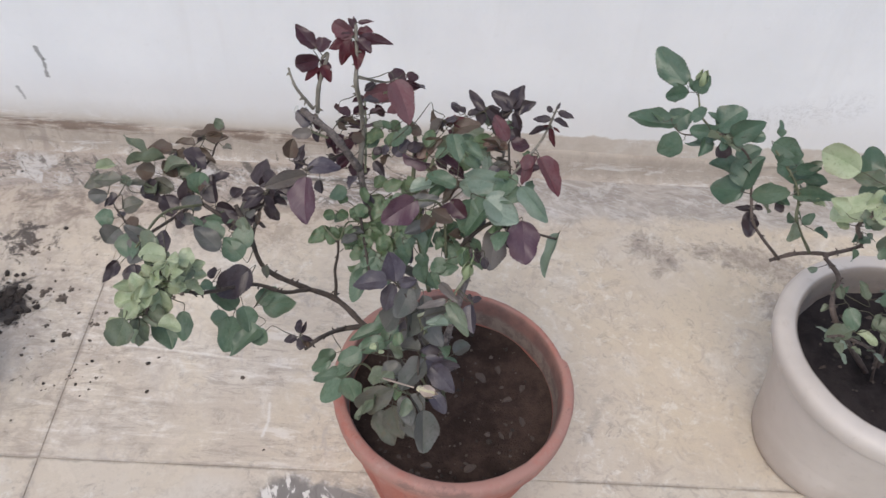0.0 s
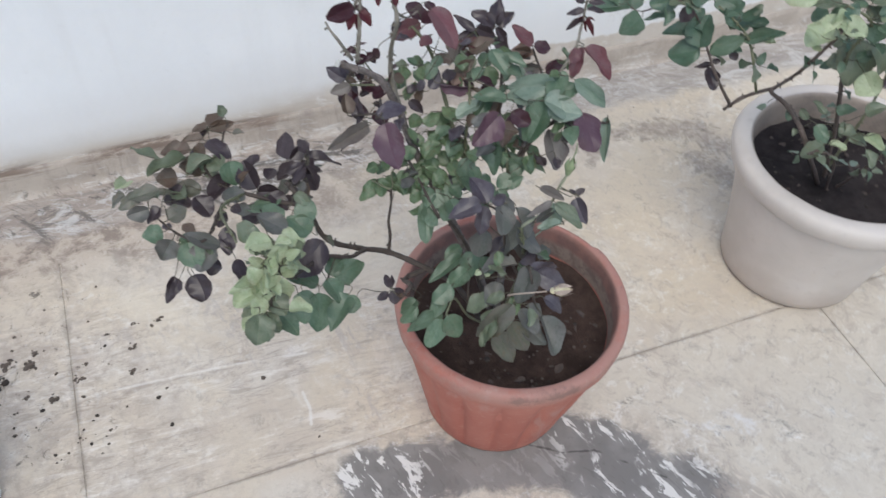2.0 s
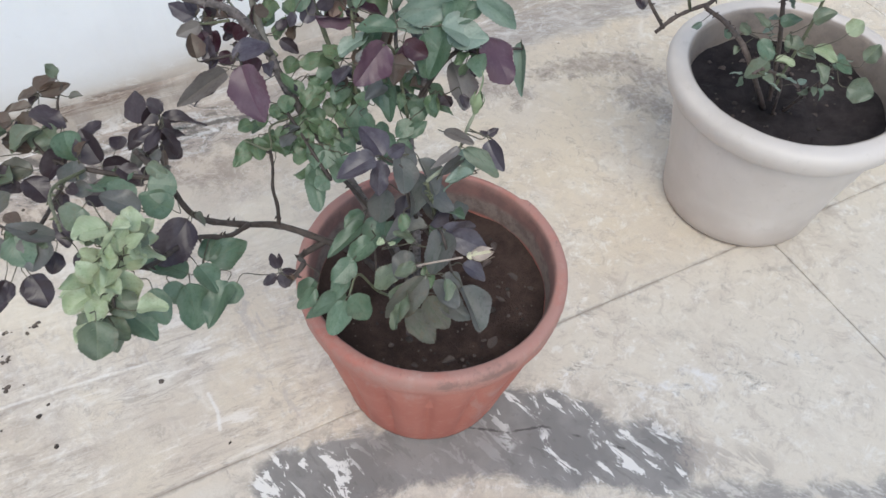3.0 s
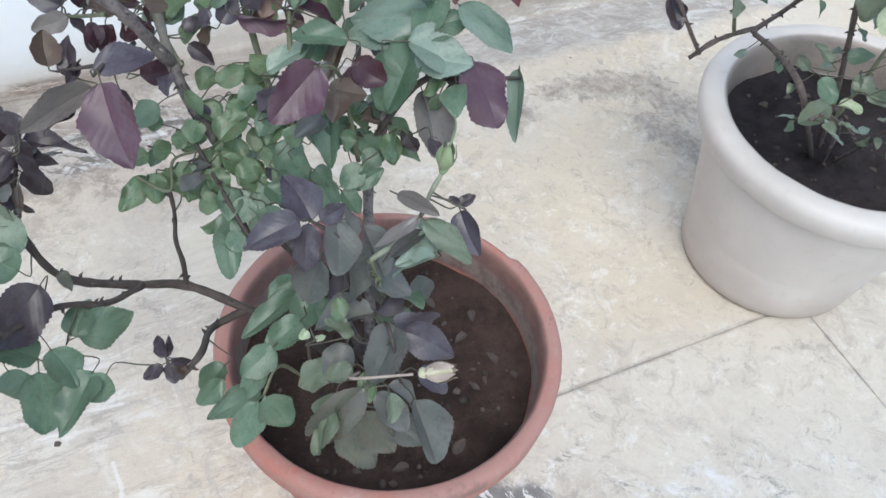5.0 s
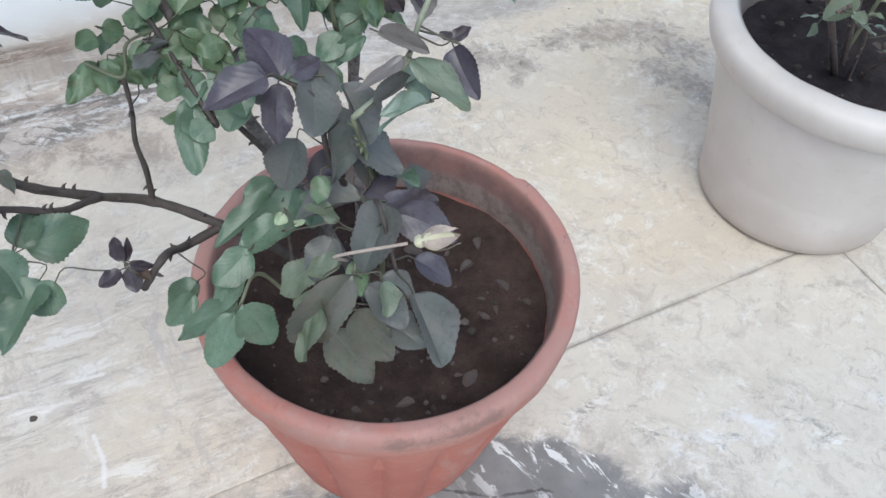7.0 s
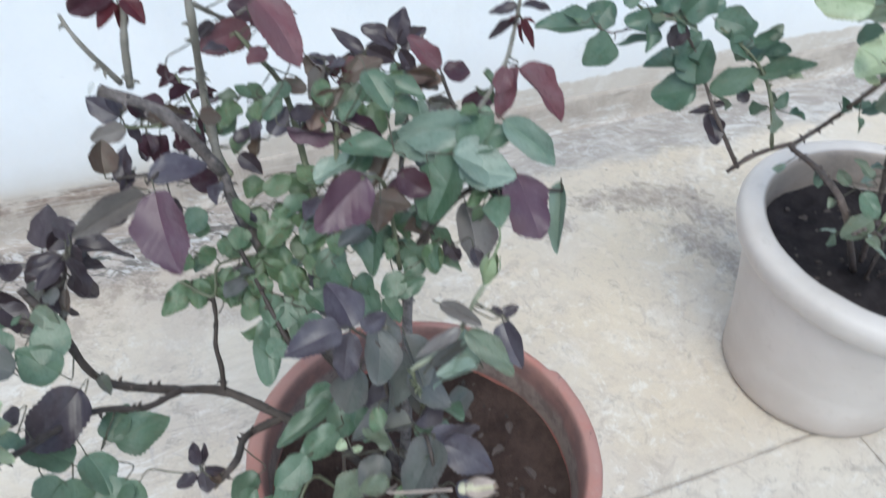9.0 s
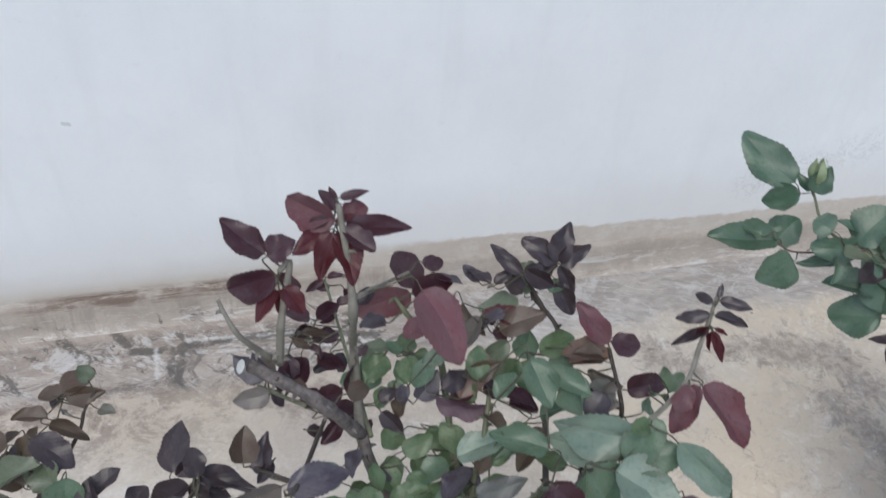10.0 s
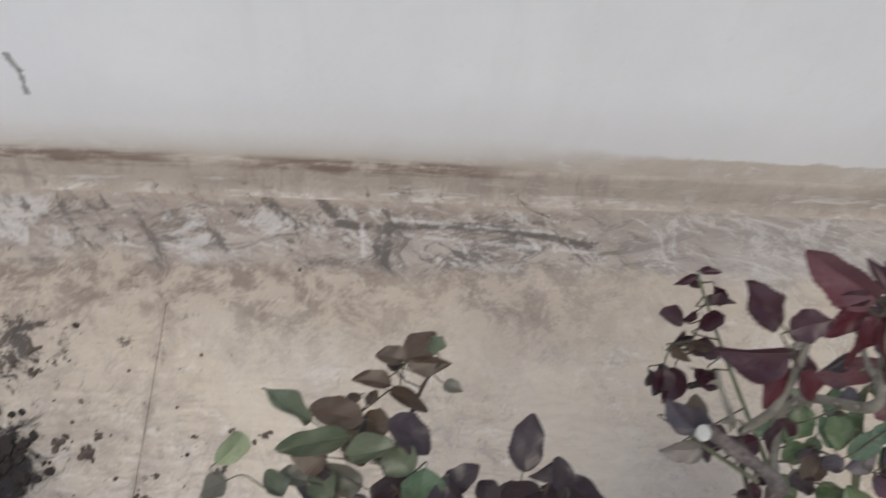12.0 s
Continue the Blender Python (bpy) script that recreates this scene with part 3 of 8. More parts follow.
# ---- floor ----
WALL_Y, JOINT_L, JOINT_R, JOINT_Y, STRIP_Y = 1.77, -0.74, 0.776, 0.90, 1.53
bm = bmesh.new()
box(bm, -400, -400, -0.3, 400, 400, -0.0022)
floor = tagged(new("ground", mesh_of("ground", bm, FLOOR, False)), "beige worn cement terrace floor laid in large slabs", "floor", kind="structure")
step = JOINT_R - JOINT_L
xs = [JOINT_L + i * step for i in range(-3, 5)]
ys = [JOINT_Y - 1.5 * i for i in range(3, -1, -1)] + [WALL_Y + 0.02]
for j in range(len(ys) - 1):
    if ys[j] == JOINT_Y:
        xs = [JOINT_L + i * 2.3 for i in range(-2, 4)]
    for i in range(len(xs) - 1):
        bm = box(bmesh.new(), xs[i] + 0.0008, ys[j] + 0.0008, -0.03, xs[i + 1] - 0.0008, ys[j + 1] - 0.0008, 0.0, 0.0015)
        if ys[j] == JOINT_Y:
            bmesh.ops.bisect_plane(bm, geom=bm.verts[:] + bm.edges[:] + bm.faces[:], plane_co=(0, STRIP_Y, 0), plane_no=(0, 1, 0), clear_outer=True)
        ob = new("floor_slab", mesh_of("floor_slab", bm, FAR_FLOOR if ys[j] == JOINT_Y else FLOOR, False))
        ob.parent = floor
# one mortar strip without joints lies along the wall
bm = box(bmesh.new(), xs[0], STRIP_Y, -0.03, xs[-1], ys[-1], 0.0)
ob = new("floor_slab", mesh_of("floor_slab", bm, FOOT, False))
ob.parent = floor

# ---- wall with its cove ----
bm = box(bmesh.new(), -6.0, WALL_Y, -0.1, 6.0, WALL_Y + 0.2, 2.6, 0.01)
tagged(new("wall_north", mesh_of("wall_north", bm, WALL, False)), "white painted plaster wall, bare and stained along its foot", "wall", kind="structure")
bm = bmesh.new()
prof = [(1.746, -0.004), (1.753, 0.002), (1.759, 0.010), (1.7620, 0.026), (1.7635, 0.046), (1.7650, 0.068), (1.7675, 0.079), (1.774, 0.084)]
prev = None
n = 500
for i in range(n + 1):
    x = -3.0 + 6.0 * i / n
    ring = []
    for j, (y, z) in enumerate(prof):
        w = noise.fractal(Vector((x * 3, j * 0.7, 0)), 1.0, 2.0, 4)
        u = noise.fractal(Vector((x * 22, j * 1.3, 5)), 1.0, 2.0, 3)
        lift = 1.0 if j else 0.0
        ring.append(bm.verts.new((x, y + (0.004 if z < 0.02 else 0.0012) * w + 0.0012 * u, z + lift * (0.006 * w * min(1, z / 0.03) + 0.0015 * u))))
    if prev:
        for j in range(len(prof) - 1):
            bm.faces.new((prev[j], ring[j], ring[j + 1], prev[j + 1]))
    prev = ring
tagged(new("trim", mesh_of("trim", bm, COVE)), "rough cement cove with dark cracked upper edge along the wall foot", "cove", kind="structure")

# ---- terracotta pot ----
PX, PY = 0.020, 0.902


def flutes(w, r, z):
    if z > 0.275 or z < 0.012:
        return r
    k = math.sin(math.pi * (z - 0.012) / 0.263) ** 0.4
    return r - 0.011 * k * (1.0 - abs(math.sin(8 * w + 0.6))) ** 1.6


def chipped(w, r, z):
    """The rim steps in along one stretch, where a flat piece is worn off."""
    f = 0.006 if 0.29 < (w % (2 * math.pi)) < 1.35 else 0.0
    r += 0.0011 * noise.fractal(Vector((math.cos(w) * 5, math.sin(w) * 5, z * 60)), 1.0, 2.0, 4)
    return r - (f if z > 0.285 and r > 0.185 else 0.0)


pot = thing("flower_pot", PX, PY, 0, "large terracotta-coloured flower pot with fluted sides and dusty rim", "flower pot", "flower pots")
bm, rings = lathe([(0.115, 0.0), (0.127, 0.002), (0.132, 0.008), (0.136, 0.02), (0.140, 0.04), (0.146, 0.075), (0.154, 0.11), (0.162, 0.15), (0.170, 0.19), (0.177, 0.225), (0.182, 0.25), (0.1855, 0.268), (0.188, 0.282)], 288, flutes)
cap(bm, rings[0], False)
for v in bm.verts:
    v.co.y += 0.014 * (1.0 - v.co.z / 0.282)
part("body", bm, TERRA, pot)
bm, rings = lathe([(0.186, 0.280), (0.1905, 0.281), (0.1935, 0.284), (0.1950, 0.292), (0.1965, 0.306), (0.1965, 0.316), (0.194, 0.3215), (0.189, 0.323), (0.181, 0.3225), (0.178, 0.320), (0.1755, 0.312), (0.172, 0.27), (0.160, 0.19)], 128, chipped)
for v in bm.verts:
    v.co.z += 0.0009 * noise.fractal(v.co * 28, 1.0, 2.0, 4)
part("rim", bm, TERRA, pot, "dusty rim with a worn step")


def soil_bed(name, x, y, r, z, mat, label, bumpy=0.008, seed=0.0):
    bm = bmesh.new()
    grid = []
    for i in range(30):
        q = r * i / 29
        ring = []
        for j in range(80):
            w = 2 * math.pi * j / 80
            px, py = q * math.cos(w), q * math.sin(w)
            h = bumpy * noise.fractal(Vector((px * 14 + seed, py * 14, 0)), 1.0, 2.0, 5) + 0.012 * (i / 29) ** 4
            ring.append(bm.verts.new((px, py, h)))
        grid.append(ring)
    for a, b in zip(grid, grid[1:]):
        for j in range(80):
            m = (j + 1) % 80
            bm.faces.new((a[j], b[j], b[m], a[m]))
    bmesh.ops.remove_doubles(bm, verts=grid[0], dist=1e-6)
    ob = new(name, mesh_of(name, bm, mat))
    ob.location = (x, y, z)
    return tagged(ob, label, "soil", kind="stuff")


soil_bed("potting_soil", PX, PY, 0.170, 0.246, SOIL, "dark brown damp potting soil filling the terracotta pot")

# ---- white pot ----
QX, QY = 0.817, 1.016
LEAN = 0.022
white = thing("flower_pot", QX, QY, 0, "large off-white flower pot with thick rounded rim", "flower pot", "flower pots")
bm, rings = lathe([(0.130, 0.0), (0.145, 0.002), (0.1530, 0.009), (0.1555, 0.024), (0.1625, 0.07), (0.1675, 0.10), (0.1684, 0.104), (0.1696, 0.108), (0.181, 0.16), (0.194, 0.215), (0.2035, 0.255), (0.2065, 0.268)], 96)
cap(bm, rings[0], False)
for v in bm.verts:
    v.co.x -= LEAN * (1.0 - v.co.z / 0.268)
part("body", bm, WHITE_POT, white)
bm, rings = lathe([(0.2050, 0.262), (0.2125, 0.2625), (0.2190, 0.266), (0.2240, 0.274), (0.2280, 0.288), (0.2295, 0.299), (0.2275, 0.3085), (0.2215, 0.3145), (0.211, 0.3165), (0.1985, 0.3160), (0.1915, 0.3125), (0.1885, 0.306), (0.1865, 0.29), (0.184, 0.25), (0.176, 0.18)], 96,
                  lambda w, r, z: r + 0.0012 * noise.fractal(Vector((math.cos(w) * 4, math.sin(w) * 4, z * 40)), 1.0, 2.0, 4))
for v in bm.verts:
    v.co.z += 0.0012 * noise.fractal(v.co * 20, 1.0, 2.0, 3)
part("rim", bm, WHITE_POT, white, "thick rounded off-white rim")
soil_bed("potting_soil", QX, QY, 0.183, 0.238, BLACK_SOIL, "dark potting soil with small clods filling the white pot", 0.012, 4.0)

# ---- white box at the side ----
bx = thing("storage_box", -1.128, 0.941, 0, "plain white plastic box with lid standing on the terrace floor", "box", turn=-25)
part("body", box(bmesh.new(), -0.20, -0.18, 0.0, 0.20, 0.18, 0.262, 0.012), WHITE_BOX, bx)
part("lid", box(bmesh.new(), -0.203, -0.183, 0.264, 0.203, 0.183, 0.276, 0.005), WHITE_BOX, bx)
part("lid", box(bmesh.new(), -0.212, -0.192, 0.272, 0.212, 0.192, 0.30, 0.008), WHITE_BOX, bx)
# ---- leaf and stem materials ----
def leaf_mat(name, face, other, rough=0.42, vein=1.5, spot=0.0, spec=0.55, thin=0.15):
    k = Mat(name, rough, spec)
    p = k.t.nodes.new("ShaderNodeTexCoord").outputs["UV"]
    x, y = k.math("ABSOLUTE", k.axis(p, 0)), k.axis(p, 1)
    luck = k.math("FRACT", k.math("ADD", k.luck(), k.t.nodes.new("ShaderNodeNewGeometry").outputs["Random Per Island"]))
    n = k.t.nodes.new("ShaderNodeVectorMath")
    n.operation = "SCALE"
    n.inputs[0].default_value = (9.0, 5.0, 3.0)
    k.put(n.inputs["Scale"], luck)
    seed = k.vec("ADD", p, n.outputs[0])
    c = k.mix(k.ramp(k.noise(seed, 1.8, 4), 0.32, 0.68), face, other)
    c = k.mix(k.math("MULTIPLY", luck, 0.5), c, tuple(0.5 * a + 0.1 * b for a, b in zip(face, other)))
    # veins run from the midrib to the edge and let the blade swell between them
    side = k.math("FRACT", k.math("MULTIPLY", k.math("SUBTRACT", y, k.math("MULTIPLY", x, 0.8)), 8.0))
    gap = k.math("ABSOLUTE", k.math("SUBTRACT", side, 0.5))
    mid = k.ramp(x, 0.026, 0.006)
    veins = k.math("MAXIMUM", mid, k.math("MULTIPLY", k.ramp(gap, 0.08, 0.0), 0.3))
    c = k.mix(k.math("MULTIPLY", veins, 0.16), c, tuple(min(0.7, v * vein + 0.03) for v in face))
    mottle = k.noise(seed, 11, 5, 0.7)
    edge = k.ramp(k.math("ADD", k.math("MULTIPLY", x, 2.0), k.math("MULTIPLY", mottle, 0.4)), 0.75, 1.2)
    c = k.mix(k.math("MULTIPLY", edge, 0.4), c, tuple(v * s for v, s in zip(face, (0.75, 0.5, 0.5))))
    c = k.mix(k.math("MULTIPLY", k.ramp(mottle, 0.50, 0.70), 0.5), c, tuple(v * 0.45 for v in face))
    c = k.mix(k.math("MULTIPLY", k.ramp(k.noise(seed, 3.2, 6, 0.75), 0.50, 0.68), 0.5), c, tuple(0.8 * v + 0.05 for v in other))
    # paler, duller blade towards the foot; fold's lit side painted along one half
    half = k.math("MULTIPLY", k.ramp(k.math("ADD", k.axis(p, 0), k.math("MULTIPLY", k.math("SUBTRACT", luck, 0.5), 0.7)), -0.05, 0.12), 0.34)
    foot = k.math("MULTIPLY", k.ramp(k.math("ADD", y, k.math("MULTIPLY", mottle, 0.5)), 0.75, 0.35), 0.34)
    c = k.mix(k.math("MAXIMUM", half, foot), c, tuple(0.95 * v + 0.012 for v in other))
    if spot:
        c = k.mix(k.math("MULTIPLY", k.ramp(k.noise(seed, 4, 4, 0.6, 0.6), 0.55, 0.66), spot), c, (0.16, 0.10, 0.05))
    swell = k.math("MULTIPLY", k.ramp(gap, 0.0, 0.4), k.ramp(x, 0.0, 0.2))
    k.bump(k.math("ADD", k.math("MULTIPLY", swell, 0.8), k.math("ADD", k.math("MULTIPLY", mid, -0.5), k.noise(seed, 8, 3))), 0.075, 0.0016)
    k.put(k.b.inputs["Base Color"], c)
    k.put(k.b.inputs["Roughness"], k.math("ADD", rough - 0.14, k.math("MULTIPLY", mottle, 0.3)))
    t = k.node("ShaderNodeBsdfTranslucent", Color=c)
    mixer = k.t.nodes.new("ShaderNodeMixShader")
    mixer.inputs[0].default_value = thin
    k.t.links.new(k.b.outputs[0], mixer.inputs[1])
    k.t.links.new(t.outputs[0], mixer.inputs[2])
    k.t.links.new(mixer.outputs[0], k.t.nodes["Material Output"].inputs["Surface"])
    return k.m


LEAF = {
    "W": leaf_mat("leaf_wine", (0.056, 0.013, 0.022), (0.068, 0.030, 0.040), 0.38, 1.4, 0.0, 0.5, 0.14),
    "Q": leaf_mat("leaf_rosy", (0.162, 0.054, 0.068), (0.168, 0.090, 0.100), 0.46, 1.3, 0.0, 0.35),
    "P": leaf_mat("leaf_purple", (0.055, 0.039, 0.057), (0.102, 0.090, 0.108), 0.38, 1.4),
    "V": leaf_mat("leaf_mauve", (0.100, 0.038, 0.063), (0.124, 0.070, 0.093), 0.40, 1.3, 0.0, 0.55),
    "R": leaf_mat("leaf_red", (0.100, 0.012, 0.018), (0.104, 0.030, 0.037), 0.40, 1.3, 0.0, 0.4, 0.32),
    "O": leaf_mat("leaf_copper", (0.200, 0.108, 0.082), (0.225, 0.160, 0.128), 0.42, 1.3),
    "B": leaf_mat("leaf_bronze", (0.112, 0.067, 0.050), (0.104, 0.079, 0.055), 0.42, 1.4),
    "D": leaf_mat("leaf_blackish", (0.036, 0.022, 0.028), (0.058, 0.041, 0.048), 0.36, 1.6, 0.0, 0.55, 0.14),
    "G": leaf_mat("leaf_green", (0.080, 0.143, 0.085), (0.143, 0.208, 0.138), 0.38, 1.4, 0.12),
    "E": leaf_mat("leaf_deep_green", (0.064, 0.128, 0.082), (0.114, 0.176, 0.122), 0.36, 1.5, 0.1),
    "C": leaf_mat("leaf_fresh_green", (0.084, 0.150, 0.073), (0.156, 0.220, 0.120), 0.40, 1.4, 0.3),
    "S": leaf_mat("leaf_silver_green", (0.188, 0.266, 0.208), (0.272, 0.340, 0.276), 0.38, 1.2),
    "T": leaf_mat("leaf_dull_green", (0.108, 0.120, 0.104), (0.145, 0.138, 0.132), 0.42, 1.4),
    "K": leaf_mat("leaf_olive", (0.112, 0.128, 0.088), (0.150, 0.138, 0.118), 0.42, 1.4, 0.25),
    "M": leaf_mat("leaf_grey_mauve", (0.172, 0.150, 0.140), (0.215, 0.192, 0.176), 0.40, 1.3),
    "N": leaf_mat("leaf_mid_green", (0.128, 0.170, 0.108), (0.185, 0.215, 0.150), 0.40, 1.3, 0.2),
    "L": leaf_mat("leaf_pale_green", (0.335, 0.415, 0.245), (0.470, 0.525, 0.350), 0.42, 1.15),
}
BARK = plain("grey_bark", (0.225, 0.190, 0.180), 0.75, 0.75, 120)
YOUNG_BARK = plain("young_bark", (0.255, 0.232, 0.195), 0.65, 0.35, 90)
DARK_BARK = plain("dark_bark", (0.085, 0.066, 0.058), 0.7, 0.4, 90)
BROWN_BARK = plain("brown_bark", (0.155, 0.118, 0.104), 0.7, 0.45, 90)
STALK = plain("leaf_stalk", (0.115, 0.105, 0.075), 0.6, 0.4, 60)
GREEN_STEM = plain("green_stem", (0.175, 0.185, 0.115), 0.55, 0.3, 60)
PALE_STEM = plain("pale_stem", (0.350, 0.365, 0.265), 0.6, 0.3, 60)
BUD_GREEN = plain("bud_green", (0.27, 0.33, 0.19), 0.5, 0.25, 40)
BUD_CREAM = plain("bud_cream", (0.62, 0.58, 0.40), 0.5, 0.2, 40)
DRY_SEPAL = plain("dry_sepal", (0.50, 0.40, 0.34), 0.6, 0.4, 60)
PETAL = plain("white_petal", (0.93, 0.93, 0.90), 0.5, 0.03, 20)
CUT = plain("cut_wood", (0.62, 0.62, 0.60), 0.6, 0.2, 90)


# ---- leaf shapes ----
def lay_uv(me, flat):
    """Leaf coordinates, across and along, for the veins."""
    layer = me.uv_layers.new(name="leaf")
    corner = np.empty(len(me.loops), dtype=np.int32)
    me.loops.foreach_get("vertex_index", corner)
    layer.data.foreach_set("uv", np.asarray(flat, dtype=np.float32)[corner].ravel())


def leaf_mesh(kind, variant):
    """A toothed rose leaflet, 1 long and 1 wide, in one of several bends."""
    rnd = random.Random(ord(kind) * 31 + variant)
    rows, cols = 26, (-1.0, -0.62, -0.28, 0.0, 0.28, 0.62, 1.0)
    bm = bmesh.new()
    fold = rnd.choice((0.08, 0.20, 0.35, 0.55)) + rnd.uniform(-0.03, 0.05) + (0.08 if kind in "PVW" else 0.0)
    droop = rnd.uniform(-0.08, 0.38)
    wave = rnd.uniform(0.025, 0.06) * (1.7 if kind in "CLN" else 1.0)
    skew, twist, beat = rnd.uniform(-0.09, 0.09), rnd.uniform(-0.5, 0.5), rnd.uniform(6, 11)
    low, high = rnd.uniform(0.42, 0.56), rnd.uniform(0.60, 0.80)
    top = low / (low + high)
    full = top ** low * (1 - top) ** high
    lean = rnd.uniform(-0.10, 0.10)
    curl = rnd.uniform(-0.25, 0.12)
    grid = []
    for i in range(rows + 1):
        s = i / rows
        half = 0.52 * s ** low * (1 - s) ** high / full * (1.0 if s < 0.72 else 1.0 - 0.9 * (s - 0.72) * (1 - s) / 0.14 * 0.5)
        half *= 1.0 + 0.05 * math.sin(beat * 1.7 * s + variant)
        tooth = 1.0 if i % 2 else 0.935
        row = []
        for c in cols:
            u = c * half * (1 + lean * (1 if c > 0 else -1)) * (tooth if abs(c) == 1.0 else 1.0)
            z = fold * abs(c) ** 1.2 * half - droop * s * s + wave * math.sin(beat * s + 2.5 * c + variant) * abs(c)
            z += curl * half * c * c * 0.6 + twist * (s - 0.3) * u
            row.append(bm.verts.new((u + skew * math.sin(math.pi * s), s + (0.006 if abs(c) == 1.0 and i % 2 and i < rows else 0.0), z)))
        grid.append(row)
    for a, b in zip(grid, grid[1:]):
        for j in range(len(cols) - 1):
            bm.faces.new((a[j], a[j + 1], b[j + 1], b[j]))
    for a, b in zip(grid, grid[1:]):
        bm.edges.get((a[3], b[3])).smooth = False
    bmesh.ops.remove_doubles(bm, verts=bm.verts, dist=0.002)
    me = mesh_of("leaf", bm, LEAF[kind])
    lay_uv(me, [(v.co.x - skew * math.sin(math.pi * min(1.0, max(0.0, v.co.y))), v.co.y) for v in me.vertices])
    return me


LEAVES = {k: [leaf_mesh(k, v) for v in range(9)] for k in LEAF}
TRACE = {}
JOINS = {}
chance = random.Random(11)


def spline(pts, per=7):
    ps = [Vector(p) for p in pts]
    ps = [2 * ps[0] - ps[1]] + ps + [2 * ps[-1] - ps[-2]]
    out = []
    for a, b, c, d in zip(ps, ps[1:], ps[2:], ps[3:]):
        for i in range(per):
            t = i / per
            out.append(0.5 * ((2 * b) + (c - a) * t + (2 * a - 5 * b + 4 * c - d) * t * t + (3 * b - a - 3 * c + d) * t ** 3))
    out.append(ps[-2])
    return out


def tube(bm, line, r0, r1, sides=7, rough=0.0, close=True):
    prev = None
    n = len(line) - 1
    for i, p in enumerate(line):
        way = (line[min(i + 1, n)] - line[max(i - 1, 0)]).normalized()
        u = way.orthogonal().normalized() if prev is None else (prev[1] - way * prev[1].dot(way)).normalized()
        v = way.cross(u)
        r = r0 + (r1 - r0) * i / max(1, n)
        r *= 1.0 + rough * noise.noise(p * 90)
        ring = [bm.verts.new(p + r * (math.cos(2 * math.pi * j / sides) * u + math.sin(2 * math.pi * j / sides) * v)) for j in range(sides)]
        if prev:
            for j in range(sides):
                m = (j + 1) % sides
                bm.faces.new((prev[0][j], prev[0][m], ring[m], ring[j]))
        elif close:
            bm.faces.new(list(reversed(ring)))
        prev = (ring, u)
    if close:
        bm.faces.new(prev[0])


def cane(bush, r0, r1, *pts, bark=None):
    """A stem along the points, with knots and thorns."""
    base = bush.matrix_world.translation
    line = spline(pts)
    bm = bmesh.new()
    local = [p - base for p in line]
    tube(bm, local, r0, r1, 8, 0.28)
    if r0 > 0.0024:
        total = sum((b - a).length for a, b in zip(local, local[1:]))
        for _ in range(int(total / 0.022)):
            i = chance.randrange(1, len(local) - 1)
            way = (local[i + 1] - local[i - 1]).normalized()
            out = way.orthogonal().normalized()
            out.rotate(Matrix.Rotation(chance.uniform(0, 6.28), 3, way))
            r = r0 + (r1 - r0) * i / len(local)
            foot = local[i] + out * r * 0.7
            tube(bm, [foot - way * 0.0012, foot + out * 0.0035 - way * 0.001, foot + out * 0.0056 - way * 0.0025], 0.0021, 0.0003, 5)
    thick = r0 >= 0.0055
    mat = GREEN_STEM if r0 < 0.0036 and chance.random() < 0.5 else (BARK if thick else DARK_BARK if bush == ROSE else BROWN_BARK)
    if max(p[2] for p in pts) > 0.77:
        mat = YOUNG_BARK
    part("cane", bm, bark or mat, bush)
    TRACE.setdefault(bush.name, []).extend((p.x, p.y, p.z) for p in line[2:])


def leaf(bush, kind, foot, tip, wide, up):
    """One leaflet from its foot to its tip, facing up."""
    a, b = Vector(foot), Vector(tip)
    along = (b - a).normalized()
    n = Vector(up)
    n = (n - along * n.dot(along)).normalized()
    n.rotate(Matrix.Rotation(chance.gauss(0, 0.26), 3, along))
    across = along.cross(n)
    long = (b - a).length * chance.uniform(0.93, 1.03)
    ob = new("leaf", LEAVES[kind][chance.randrange(9)])
    ob.parent = bush
    m = Matrix((across * wide * 0.92, along * long, n * long)).transposed().to_4x4()
    m.translation = a - bush.matrix_world.translation
    ob.matrix_local = m
    JOINS.setdefault(bush.name, []).append((a, along))


def stalks(bush):
    """Thin stalks that tie every leaflet to the nearest stem, or to a leaflet nearer to it."""
    pts = np.array(TRACE[bush.name])
    base = bush.matrix_world.translation
    feet = np.array([tuple(f) for f, _ in JOINS[bush.name]])
    gaps = np.array([np.linalg.norm(pts - f, axis=1).min() for f in feet])
    bm = bmesh.new()
    for i, (foot, along) in enumerate(JOINS[bush.name]):
        back = np.array(foot - along * 0.006)
        ends = np.vstack((pts, feet[gaps < gaps[i] - 0.004]))
        end = Vector(ends[int(np.argmin(np.linalg.norm(ends - back, axis=1)))])
        gap = (end - foot).length
        if gap < 0.0005:
            continue
        mid = foot - along * min(0.3 * gap, 0.012)
        bend = mid.lerp(end, 0.5) + Vector((0, 0, -0.03 * gap))
        line = spline([foot + along * 0.002 - base, mid - base, bend - base, end - base], 3)
        tube(bm, line, 0.0005, 0.0008, 5, 0.0, False)
    tagged(part("leaf_stalk", bm, STALK, bush), kind="stuff")


